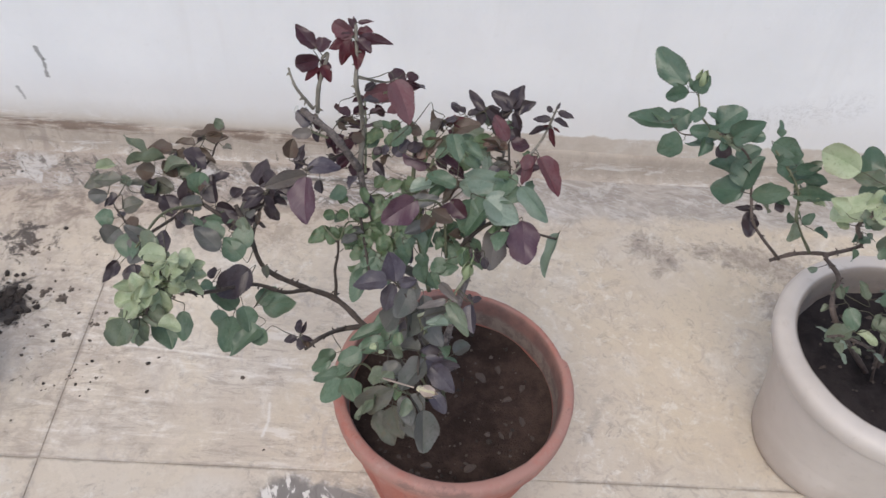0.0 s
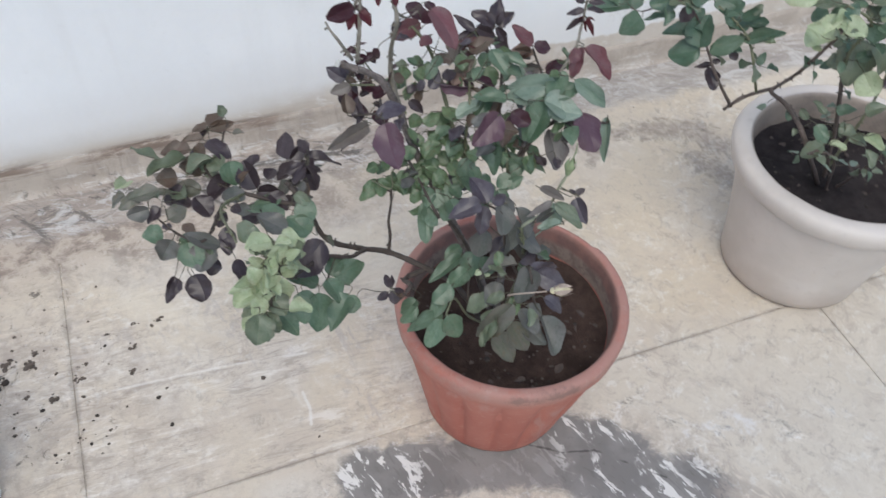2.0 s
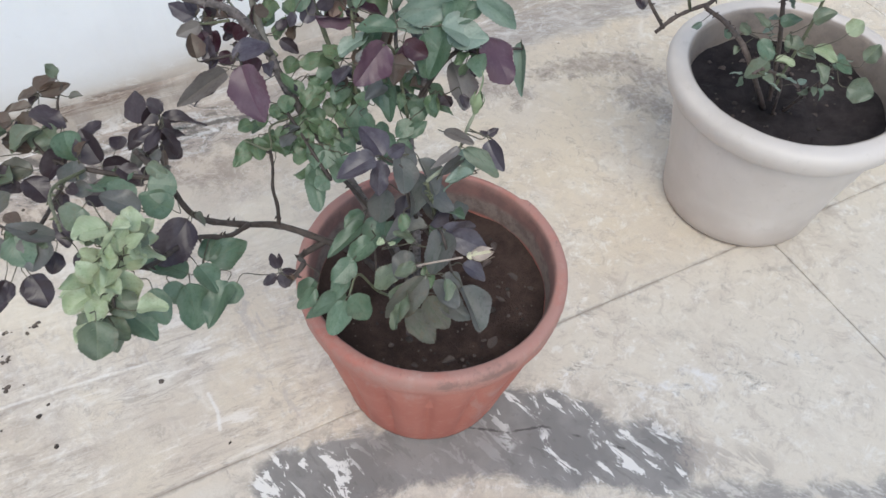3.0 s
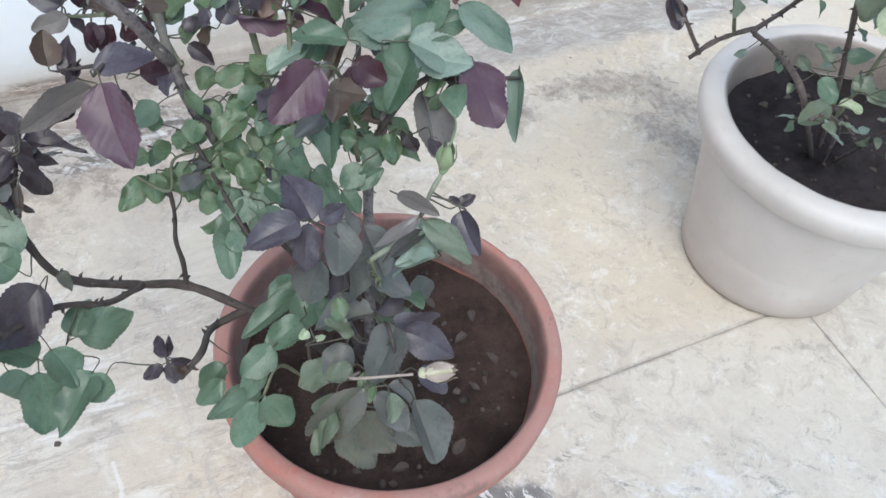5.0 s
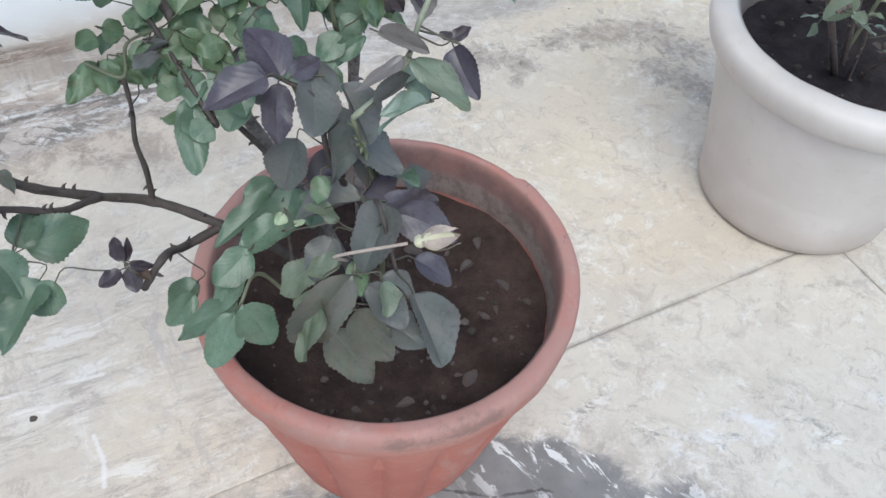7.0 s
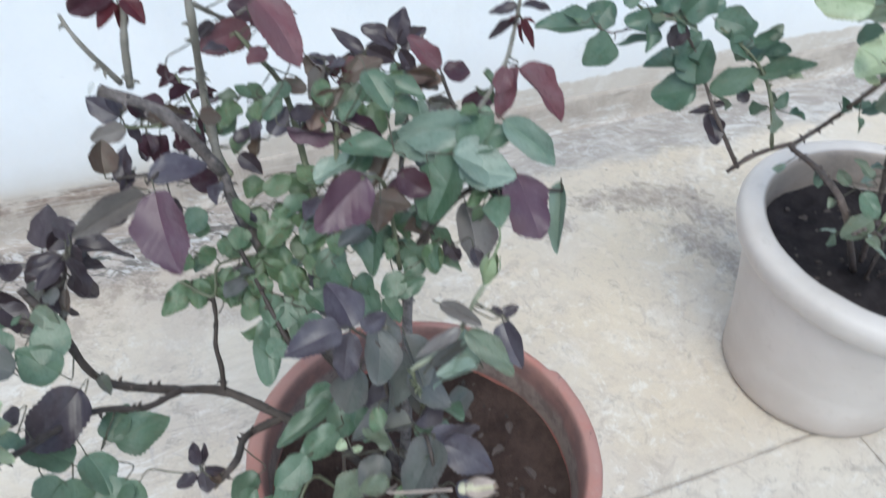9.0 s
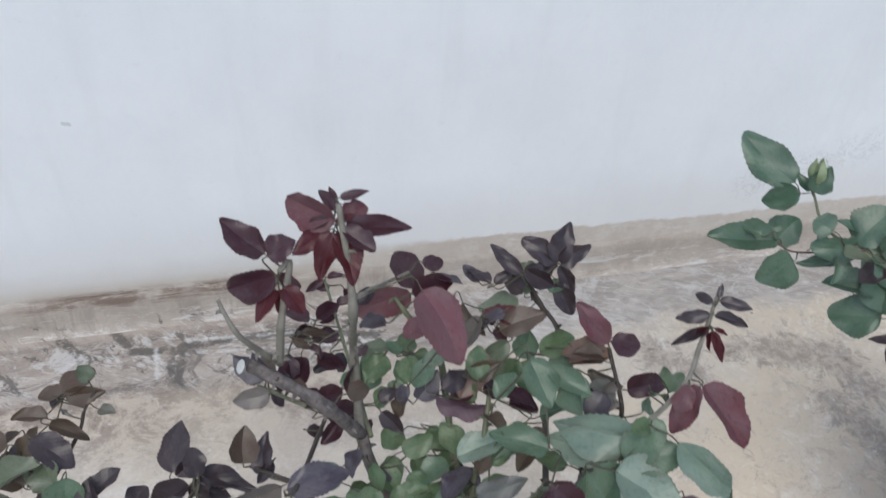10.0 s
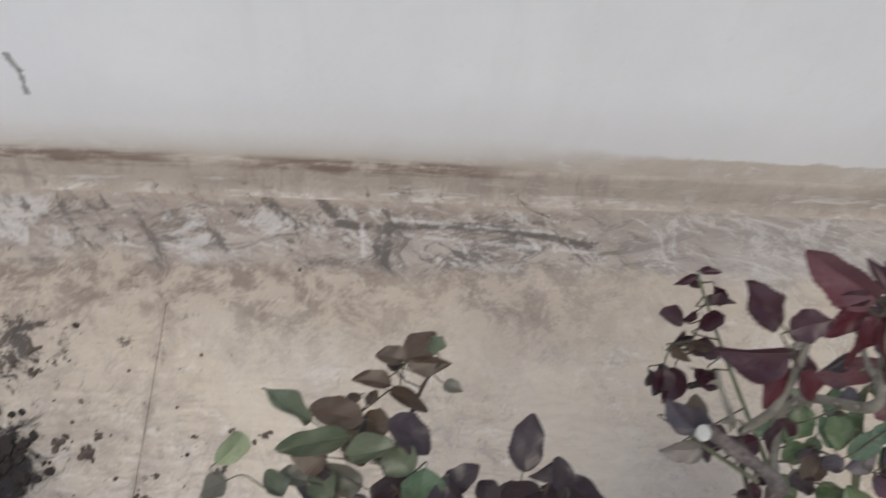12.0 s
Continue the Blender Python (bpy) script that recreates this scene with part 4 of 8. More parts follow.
def foliage(bush, centre, size, count, kinds, seed, lo=0.020, hi=0.034):
    """Small leaves in an egg-shaped space round the stems, one joined mesh for each kind."""
    rnd = random.Random(seed)
    pts = [Vector(q) for q in TRACE[bush.name]]
    near = [q for q in pts if sum(((q[i] - centre[i]) / size[i]) ** 2 for i in range(3)) < 1.0]
    base = bush.matrix_world.translation
    for kind in sorted(set(kinds)):
        verts, faces, flat = [], [], []
        for _ in range(round(count * kinds.count(kind) / len(kinds))):
            stem = rnd.choice(near)
            way = Vector((rnd.gauss(0, 1), rnd.gauss(0, 1), rnd.gauss(0.1, 0.6))).normalized()
            foot = stem + way * rnd.uniform(0.006, 0.030)
            along = (way + Vector((rnd.gauss(0, 0.5), rnd.gauss(0, 0.5), rnd.gauss(-0.2, 0.4)))).normalized()
            n = Vector((rnd.gauss(0, 0.4), rnd.gauss(-0.3, 0.4), 1.0))
            n = (n - along * n.dot(along)).normalized()
            long = rnd.uniform(lo, hi)
            m = Matrix((along.cross(n) * long * rnd.uniform(0.58, 0.8), along * long, n * long)).transposed().to_4x4()
            m.translation = foot - base
            me = LEAVES[kind][rnd.randrange(9)]
            k = len(verts)
            verts.extend(m @ v.co for v in me.vertices)
            faces.extend([k + i for i in f.vertices] for f in me.polygons)
            flat.extend((v.co.x, v.co.y) for v in me.vertices)
            JOINS[bush.name].append((foot, along))
        me = bpy.data.meshes.new("foliage")
        me.from_pydata(verts, [], faces)
        me.materials.append(LEAF[kind])
        lay_uv(me, flat)
        me.polygons.foreach_set("use_smooth", [True] * len(me.polygons))
        ob = new("foliage", me)
        ob.parent = bush
        tagged(ob, kind="stuff")


def bud(bush, foot, tip, wide, mat, sepal, name="bud"):
    """A closed rose bud on its hip, held by five sepals."""
    a, b = Vector(foot), Vector(tip)
    long = (b - a).length
    turn = (b - a).to_track_quat("Z", "Y").to_matrix().to_4x4()
    turn.translation = a - bush.matrix_world.translation
    bm, _ = lathe([(0.0005, 0.0), (wide * 0.22, 0.04 * long), (wide * 0.30, 0.14 * long), (wide * 0.24, 0.22 * long), (wide * 0.42, 0.34 * long), (wide * 0.5, 0.48 * long), (wide * 0.42, 0.66 * long), (wide * 0.22, 0.84 * long), (0.0006, 0.96 * long)], 20,
                  lambda w, r, z: r * (1 + 0.10 * math.sin(3 * w + z / long * 5)))
    bmesh.ops.transform(bm, matrix=turn, verts=bm.verts)
    head = part(name, bm, mat, bush, "closed rose bud")
    for i in range(5):
        w = 2 * math.pi * i / 5 + 0.3
        bm = bmesh.new()
        prev = None
        for j in range(8):
            s = j / 7
            r = wide * (0.28 + 0.26 * math.sin(math.pi * min(1.0, s * 1.1)) + (0.12 * s * s if i % 2 else 0.0))
            h = long * (0.22 + 0.85 * s)
            half = wide * 0.24 * math.sin(math.pi * (0.12 + 0.88 * s)) ** 0.8 + 0.0002
            c = Vector((math.cos(w), math.sin(w), 0))
            t = Vector((-math.sin(w), math.cos(w), 0))
            pair = [bm.verts.new(c * r * 0.96 - t * half + Vector((0, 0, h))), bm.verts.new(c * r * 1.05 + Vector((0, 0, h))), bm.verts.new(c * r * 0.96 + t * half + Vector((0, 0, h)))]
            if prev:
                bm.faces.new((prev[0], prev[1], pair[1], pair[0]))
                bm.faces.new((prev[1], prev[2], pair[2], pair[1]))
            prev = pair
        bmesh.ops.transform(bm, matrix=turn, verts=bm.verts)
        part("sepal", bm, sepal, head)


ROSE = thing("rose_bush", PX - 0.01, PY, 0.255, "rose bush with dark purple and green leaves in terracotta pot", "rose bush", "potted roses")
PALE = thing("rose_bush", QX - 0.04, QY, 0.235, "rose bush with green leaves and one white bloom in pot", "rose bush", "potted roses")

# canes of the dark rose
cane(ROSE, 0.0070, 0.0050, (0.000, 0.925, 0.250), (-0.030, 0.940, 0.360), (-0.070, 0.970, 0.470), (-0.125, 1.003, 0.614), (-0.138, 1.018, 0.667))
cane(ROSE, 0.0056, 0.0048, (-0.138, 1.018, 0.667), (-0.173, 1.003, 0.743), (-0.216, 1.030, 0.757))
cane(ROSE, 0.0025, 0.0012, (-0.200, 1.032, 0.759), (-0.218, 1.024, 0.796), (-0.226, 1.034, 0.808), (-0.230, 1.041, 0.817))
cane(ROSE, 0.0032, 0.0022, (-0.194, 1.029, 0.756), (-0.190, 1.029, 0.800), (-0.180, 1.054, 0.831), (-0.188, 1.051, 0.827))
cane(ROSE, 0.0045, 0.0022, (-0.138, 1.018, 0.667), (-0.137, 1.059, 0.698), (-0.138, 1.057, 0.744), (-0.141, 1.023, 0.812), (-0.141, 1.042, 0.834), (-0.144, 1.066, 0.871))
cane(ROSE, 0.0022, 0.0012, (-0.138, 1.028, 0.818), (-0.107, 1.081, 0.773), (-0.090, 1.083, 0.779))
cane(ROSE, 0.0035, 0.0018, (-0.030, 0.940, 0.500), (-0.060, 1.000, 0.620), (-0.064, 1.080, 0.690), (-0.093, 1.060, 0.752), (-0.107, 1.078, 0.769))
cane(ROSE, 0.0065, 0.0045, (0.000, 0.915, 0.250), (0.000, 0.915, 0.400), (0.030, 0.997, 0.486), (0.019, 0.934, 0.624), (0.030, 0.955, 0.660))
cane(ROSE, 0.0024, 0.0014, (0.030, 0.955, 0.660), (0.081, 0.952, 0.758), (0.104, 0.976, 0.781), (0.118, 0.996, 0.813))
cane(ROSE, 0.0028, 0.0015, (0.025, 0.950, 0.640), (0.060, 1.000, 0.660), (0.071, 0.992, 0.682), (0.068, 1.033, 0.716))
cane(ROSE, 0.0032, 0.0018, (0.005, 0.935, 0.580), (0.050, 1.080, 0.570), (0.076, 1.140, 0.606), (0.058, 1.183, 0.625), (0.087, 1.199, 0.643))
cane(ROSE, 0.0025, 0.0013, (0.068, 1.161, 0.615), (0.044, 1.181, 0.657))
cane(ROSE, 0.0028, 0.0015, (0.000, 0.930, 0.600), (0.040, 0.920, 0.670), (0.070, 0.905, 0.690), (0.070, 0.902, 0.687), (0.134, 0.908, 0.662))
cane(ROSE, 0.0022, 0.0013, (-0.010, 0.920, 0.600), (-0.022, 0.928, 0.691), (-0.058, 0.877, 0.751))
cane(ROSE, 0.0050, 0.0036, (-0.030, 0.905, 0.270), (-0.080, 0.910, 0.380), (-0.126, 0.929, 0.421), (-0.175, 0.967, 0.437), (-0.226, 0.958, 0.475), (-0.275, 0.950, 0.523), (-0.294, 0.966, 0.581), (-0.314, 0.990, 0.611))
cane(ROSE, 0.0036, 0.0018, (-0.215, 0.957, 0.469), (-0.247, 0.932, 0.490), (-0.287, 0.917, 0.523), (-0.348, 0.850, 0.580), (-0.370, 0.825, 0.652), (-0.377, 0.800, 0.645), (-0.384, 0.776, 0.625), bark=DARK_BARK)
cane(ROSE, 0.0026, 0.0018, (-0.175, 0.967, 0.437), (-0.1725, 0.965, 0.475), (-0.1735, 0.969, 0.505), (-0.1685, 0.972, 0.535), (-0.167, 0.974, 0.566), bark=DARK_BARK)
cane(ROSE, 0.0016, 0.0012, (-0.191, 0.995, 0.572), (-0.167, 0.974, 0.566), (-0.156, 0.999, 0.577), (-0.128, 0.985, 0.594))
cane(ROSE, 0.0040, 0.0030, (-0.126, 0.929, 0.421), (-0.164, 0.923, 0.416), (-0.182, 0.845, 0.499), (-0.204, 0.846, 0.470), bark=DARK_BARK)
cane(ROSE, 0.0035, 0.0020, (-0.294, 0.966, 0.581), (-0.323, 0.995, 0.569), (-0.369, 1.016, 0.582), (-0.404, 1.059, 0.577), (-0.415, 1.084, 0.603))
cane(ROSE, 0.0025, 0.0015, (-0.369, 1.016, 0.582), (-0.408, 0.963, 0.615), (-0.404, 0.845, 0.673))
cane(ROSE, 0.0025, 0.0013, (-0.401, 1.034, 0.553), (-0.437, 0.940, 0.589), (-0.465, 0.967, 0.578), (-0.488, 0.987, 0.597))
cane(ROSE, 0.0020, 0.0012, (-0.403, 1.062, 0.580), (-0.382, 1.120, 0.576), (-0.374, 1.134, 0.592), (-0.363, 1.144, 0.605))
cane(ROSE, 0.0022, 0.0014, (-0.290, 0.963, 0.568), (-0.294, 1.017, 0.556), (-0.284, 1.038, 0.575), (-0.272, 1.064, 0.601))
cane(ROSE, 0.0028, 0.0018, (0.010, 0.900, 0.250), (-0.010, 0.840, 0.450), (-0.030, 0.812, 0.560), (-0.045, 0.800, 0.620))
cane(ROSE, 0.0021, 0.0017, (-0.045, 0.800, 0.620), (-0.017, 0.795, 0.644), (-0.006, 0.800, 0.654), (0.001, 0.801, 0.675), (0.009, 0.800, 0.697), bark=PALE_STEM)
cane(ROSE, 0.0024, 0.0015, (-0.010, 0.840, 0.450), (-0.056, 0.818, 0.567), (-0.060, 0.824, 0.620), (-0.077, 0.844, 0.630))
cane(ROSE, 0.0024, 0.0015, (0.000, 0.900, 0.260), (-0.030, 0.830, 0.420), (-0.046, 0.785, 0.530), (-0.070, 0.748, 0.530))
cane(ROSE, 0.0022, 0.0015, (-0.020, 0.860, 0.360), (-0.040, 0.780, 0.558), (-0.040, 0.743, 0.522))
cane(ROSE, 0.0022, 0.0013, (-0.020, 0.900, 0.260), (-0.085, 0.850, 0.380), (-0.120, 0.830, 0.462), (-0.143, 0.806, 0.462))
cane(ROSE, 0.0020, 0.0012, (-0.088, 0.848, 0.385), (-0.085, 0.860, 0.450), (-0.082, 0.875, 0.486))
cane(ROSE, 0.0030, 0.0020, (-0.020, 0.920, 0.300), (-0.060, 0.930, 0.450), (-0.110, 0.950, 0.540), (-0.115, 0.920, 0.545), (-0.138, 0.998, 0.607))
cane(ROSE, 0.0030, 0.0020, (-0.030, 0.950, 0.500), (-0.050, 0.980, 0.600), (-0.044, 0.992, 0.667), (-0.035, 1.018, 0.694))
cane(ROSE, 0.0020, 0.0012, (-0.130, 1.018, 0.662), (-0.139, 1.137, 0.646), (-0.147, 1.211, 0.647))
cane(ROSE, 0.0020, 0.0012, (-0.162, 1.034, 0.681), (-0.190, 0.939, 0.740), (-0.199, 0.934, 0.736))
cane(ROSE, 0.0018, 0.0011, (-0.179, 1.005, 0.733), (-0.203, 1.034, 0.717), (-0.213, 1.038, 0.722))
cane(ROSE, 0.0018, 0.0011, (-0.190, 0.939, 0.740), (-0.222, 0.973, 0.716))
# top shoots
leaf(ROSE, "W", (-0.196, 1.061, 0.836), (-0.225, 1.077, 0.859), 0.023, (0.25, -0.63, 0.74))
leaf(ROSE, "W", (-0.194, 1.055, 0.839), (-0.173, 1.057, 0.850), 0.021, (-0.21, -0.78, 0.59))
leaf(ROSE, "W", (-0.190, 1.048, 0.827), (-0.227, 1.052, 0.812), 0.025, (-0.39, -0.45, 0.80))
leaf(ROSE, "R", (-0.192, 1.043, 0.821), (-0.207, 1.019, 0.812), 0.013, (0.18, -0.45, 0.88))
leaf(ROSE, "R", (-0.186, 1.038, 0.826), (-0.173, 1.024, 0.810), 0.015, (0.30, -0.56, 0.77))
leaf(ROSE, "W", (-0.188, 1.051, 0.824), (-0.173, 1.039, 0.821), 0.010, (-0.06, -0.25, 0.96))
leaf(ROSE, "R", (-0.189, 1.044, 0.818), (-0.189, 1.032, 0.803), 0.010, (-0.10, -0.75, 0.66))
leaf(ROSE, "Q", (-0.146, 1.068, 0.854), (-0.182, 1.095, 0.855), 0.026, (-0.43, -0.61, 0.67))
leaf(ROSE, "W", (-0.146, 1.069, 0.862), (-0.155, 1.087, 0.867), 0.011, (-0.12, -0.32, 0.94))
leaf(ROSE, "W", (-0.142, 1.074, 0.869), (-0.122, 1.075, 0.873), 0.008, (-0.17, -0.40, 0.90))
leaf(ROSE, "Q", (-0.142, 1.069, 0.854), (-0.122, 1.076, 0.858), 0.018, (-0.06, -0.29, 0.95))
leaf(ROSE, "R", (-0.151, 1.064, 0.849), (-0.177, 1.050, 0.844), 0.015, (0.03, -0.40, 0.92))
leaf(ROSE, "R", (-0.149, 1.057, 0.854), (-0.161, 1.037, 0.828), 0.019, (0.06, -0.81, 0.59))
leaf(ROSE, "R", (-0.145, 1.061, 0.848), (-0.138, 1.027, 0.835), 0.021, (0.16, -0.33, 0.93))
leaf(ROSE, "W", (-0.143, 1.057, 0.856), (-0.122, 1.041, 0.846), 0.017, (0.04, -0.47, 0.88))
leaf(ROSE, "W", (-0.141, 1.061, 0.852), (-0.101, 1.046, 0.863), 0.017, (-0.39, -0.40, 0.83))
leaf(ROSE, "W", (-0.150, 1.070, 0.853), (-0.166, 1.072, 0.846), 0.010, (-0.43, -0.22, 0.88))
leaf(ROSE, "W", (-0.144, 1.074, 0.865), (-0.149, 1.081, 0.874), 0.005, (-0.20, -0.86, 0.46))
leaf(ROSE, "R", (-0.147, 1.060, 0.858), (-0.132, 1.065, 0.861), 0.009, (-0.12, -0.22, 0.97))
leaf(ROSE, "W", (-0.086, 1.073, 0.770), (-0.098, 1.109, 0.778), 0.026, (-0.26, -0.28, 0.92))
leaf(ROSE, "W", (-0.091, 1.068, 0.770), (-0.057, 1.073, 0.774), 0.020, (-0.08, -0.31, 0.95))
leaf(ROSE, "Q", (-0.092, 1.030, 0.815), (-0.066, 0.985, 0.788), 0.037, (-0.12, -0.56, 0.82))
leaf(ROSE, "Q", (-0.091, 1.072, 0.767), (-0.134, 1.061, 0.758), 0.031, (-0.03, -0.53, 0.85))
leaf(ROSE, "Q", (-0.084, 1.050, 0.759), (-0.102, 1.039, 0.756), 0.019, (-0.03, -0.27, 0.96))
leaf(ROSE, "W", (-0.160, 1.155, 0.654), (-0.137, 1.167, 0.657), 0.016, (0.07, -0.41, 0.91))
leaf(ROSE, "W", (-0.166, 1.138, 0.648), (-0.138, 1.147, 0.642), 0.022, (0.30, -0.34, 0.89))
leaf(ROSE, "W", (-0.163, 1.126, 0.639), (-0.140, 1.113, 0.634), 0.016, (-0.04, -0.46, 0.89))
leaf(ROSE, "W", (-0.177, 1.130, 0.635), (-0.184, 1.103, 0.619), 0.022, (-0.32, -0.42, 0.85))
leaf(ROSE, "W", (-0.189, 1.126, 0.641), (-0.192, 1.108, 0.631), 0.021, (0.23, -0.49, 0.84))
leaf(ROSE, "W", (-0.183, 1.096, 0.616), (-0.161, 1.094, 0.615), 0.021, (-0.01, -0.54, 0.84))
leaf(ROSE, "W", (-0.162, 1.079, 0.612), (-0.131, 1.086, 0.607), 0.026, (0.26, -0.54, 0.80))
leaf(ROSE, "W", (-0.182, 1.144, 0.643), (-0.168, 1.157, 0.648), 0.016, (0.14, -0.50, 0.85))
leaf(ROSE, "W", (-0.148, 1.208, 0.649), (-0.167, 1.203, 0.639), 0.010, (-0.17, -0.72, 0.67))
leaf(ROSE, "W", (-0.144, 1.215, 0.646), (-0.126, 1.212, 0.648), 0.008, (-0.16, -0.49, 0.86))
leaf(ROSE, "W", (-0.143, 1.205, 0.644), (-0.157, 1.202, 0.644), 0.008, (0.16, -0.71, 0.68))
leaf(ROSE, "W", (-0.138, 1.192, 0.627), (-0.110, 1.193, 0.631), 0.016, (-0.11, -0.46, 0.88))
leaf(ROSE, "W", (-0.141, 1.192, 0.617), (-0.156, 1.184, 0.615), 0.009, (0.09, -0.42, 0.90))
leaf(ROSE, "W", (-0.129, 1.207, 0.636), (-0.114, 1.201, 0.615), 0.014, (0.29, -0.84, 0.47))
leaf(ROSE, "D", (-0.180, 1.143, 0.650), (-0.162, 1.149, 0.652), 0.008, (0.13, -0.63, 0.76))
leaf(ROSE, "B", (-0.183, 1.142, 0.647), (-0.167, 1.130, 0.643), 0.012, (-0.21, -0.57, 0.80))
leaf(ROSE, "B", (-0.166, 1.139, 0.643), (-0.137, 1.145, 0.636), 0.012, (0.29, -0.27, 0.92))
leaf(ROSE, "D", (-0.152, 1.124, 0.639), (-0.168, 1.116, 0.627), 0.015, (-0.04, -0.83, 0.56))
leaf(ROSE, "D", (-0.148, 1.127, 0.634), (-0.136, 1.118, 0.621), 0.018, (0.28, -0.67, 0.69))
leaf(ROSE, "D", (-0.188, 1.130, 0.641), (-0.195, 1.110, 0.623), 0.014, (0.16, -0.69, 0.71))
leaf(ROSE, "B", (-0.175, 1.142, 0.655), (-0.149, 1.137, 0.652), 0.009, (-0.03, -0.51, 0.86))
leaf(ROSE, "D", (-0.197, 1.129, 0.629), (-0.192, 1.121, 0.613), 0.012, (0.45, -0.72, 0.53))
leaf(ROSE, "P", (-0.207, 1.043, 0.721), (-0.230, 1.061, 0.734), 0.022, (-0.22, -0.74, 0.63))
leaf(ROSE, "M", (-0.204, 1.032, 0.717), (-0.233, 1.031, 0.714), 0.018, (-0.07, -0.58, 0.81))
leaf(ROSE, "P", (-0.205, 1.040, 0.730), (-0.215, 1.048, 0.749), 0.012, (0.07, -0.90, 0.43))
leaf(ROSE, "D", (-0.180, 1.007, 0.700), (-0.166, 1.006, 0.693), 0.011, (0.29, -0.70, 0.65))
leaf(ROSE, "D", (-0.202, 1.035, 0.717), (-0.194, 1.025, 0.707), 0.011, (0.04, -0.65, 0.76))
leaf(ROSE, "B", (-0.226, 0.972, 0.722), (-0.222, 0.990, 0.741), 0.023, (0.05, -0.74, 0.67))
leaf(ROSE, "D", (-0.213, 0.965, 0.715), (-0.212, 0.981, 0.740), 0.017, (-0.10, -0.84, 0.53))
leaf(ROSE, "M", (-0.202, 0.959, 0.707), (-0.262, 0.944, 0.694), 0.023, (-0.05, -0.53, 0.85))
leaf(ROSE, "P", (-0.198, 0.936, 0.740), (-0.153, 0.940, 0.747), 0.024, (-0.11, -0.43, 0.90))
leaf(ROSE, "V", (-0.195, 0.913, 0.746), (-0.195, 0.866, 0.711), 0.041, (-0.02, -0.60, 0.80))
leaf(ROSE, "D", (-0.184, 0.951, 0.706), (-0.182, 0.939, 0.691), 0.016, (-0.01, -0.78, 0.63))
leaf(ROSE, "D", (-0.217, 0.950, 0.699), (-0.248, 0.950, 0.684), 0.014, (-0.37, -0.50, 0.78))
leaf(ROSE, "P", (-0.206, 0.971, 0.721), (-0.219, 0.960, 0.711), 0.010, (-0.08, -0.61, 0.79))
leaf(ROSE, "D", (-0.275, 1.034, 0.613), (-0.273, 1.060, 0.625), 0.021, (0.31, -0.40, 0.86))
leaf(ROSE, "D", (-0.280, 1.016, 0.609), (-0.312, 1.013, 0.606), 0.018, (-0.04, -0.43, 0.90))
leaf(ROSE, "D", (-0.278, 1.018, 0.609), (-0.303, 0.991, 0.605), 0.015, (0.50, -0.56, 0.66))
leaf(ROSE, "D", (-0.277, 1.017, 0.607), (-0.261, 1.000, 0.577), 0.019, (0.53, -0.59, 0.61))
leaf(ROSE, "D", (-0.271, 1.031, 0.611), (-0.271, 1.021, 0.592), 0.013, (0.23, -0.86, 0.45))
leaf(ROSE, "B", (-0.283, 1.003, 0.588), (-0.289, 0.982, 0.571), 0.010, (-0.25, -0.57, 0.79))
# far dark shoot and the red ones
leaf(ROSE, "D", (0.086, 1.199, 0.645), (0.056, 1.216, 0.670), 0.025, (0.09, -0.78, 0.62))
leaf(ROSE, "D", (0.087, 1.199, 0.647), (0.098, 1.213, 0.683), 0.028, (-0.40, -0.81, 0.44))
leaf(ROSE, "D", (0.089, 1.201, 0.647), (0.121, 1.196, 0.661), 0.025, (-0.37, -0.71, 0.60))
leaf(ROSE, "D", (0.086, 1.205, 0.639), (0.065, 1.206, 0.628), 0.022, (-0.41, -0.54, 0.74))
leaf(ROSE, "D", (0.091, 1.201, 0.641), (0.102, 1.182, 0.615), 0.017, (-0.01, -0.82, 0.58))
leaf(ROSE, "D", (0.086, 1.191, 0.626), (0.101, 1.167, 0.597), 0.023, (-0.28, -0.80, 0.53))
leaf(ROSE, "G", (0.075, 1.187, 0.624), (0.099, 1.190, 0.625), 0.016, (0.01, -0.52, 0.85))
leaf(ROSE, "D", (0.042, 1.178, 0.658), (0.016, 1.199, 0.681), 0.017, (-0.10, -0.79, 0.61))
leaf(ROSE, "D", (0.043, 1.184, 0.651), (0.030, 1.179, 0.632), 0.030, (-0.58, -0.58, 0.56))
leaf(ROSE, "D", (0.046, 1.182, 0.657), (0.068, 1.185, 0.659), 0.017, (0.04, -0.80, 0.60))
leaf(ROSE, "D", (0.047, 1.181, 0.660), (0.072, 1.164, 0.650), 0.020, (-0.27, -0.76, 0.59))
leaf(ROSE, "D", (0.012, 1.179, 0.649), (-0.006, 1.201, 0.656), 0.013, (-0.05, -0.34, 0.94))
leaf(ROSE, "D", (0.017, 1.184, 0.643), (0.039, 1.188, 0.656), 0.013, (-0.26, -0.67, 0.70))
leaf(ROSE, "P", (0.003, 1.188, 0.643), (-0.011, 1.208, 0.653), 0.013, (-0.12, -0.50, 0.86))
leaf(ROSE, "Q", (0.066, 1.033, 0.721), (0.046, 1.065, 0.743), 0.022, (-0.27, -0.66, 0.70))
leaf(ROSE, "W", (0.071, 1.038, 0.717), (0.100, 1.034, 0.712), 0.022, (-0.01, -0.80, 0.60))
leaf(ROSE, "O", (0.066, 1.035, 0.714), (0.030, 1.042, 0.712), 0.022, (-0.08, -0.37, 0.92))
leaf(ROSE, "M", (0.073, 1.007, 0.698), (0.050, 1.029, 0.693), 0.016, (-0.54, -0.38, 0.75))
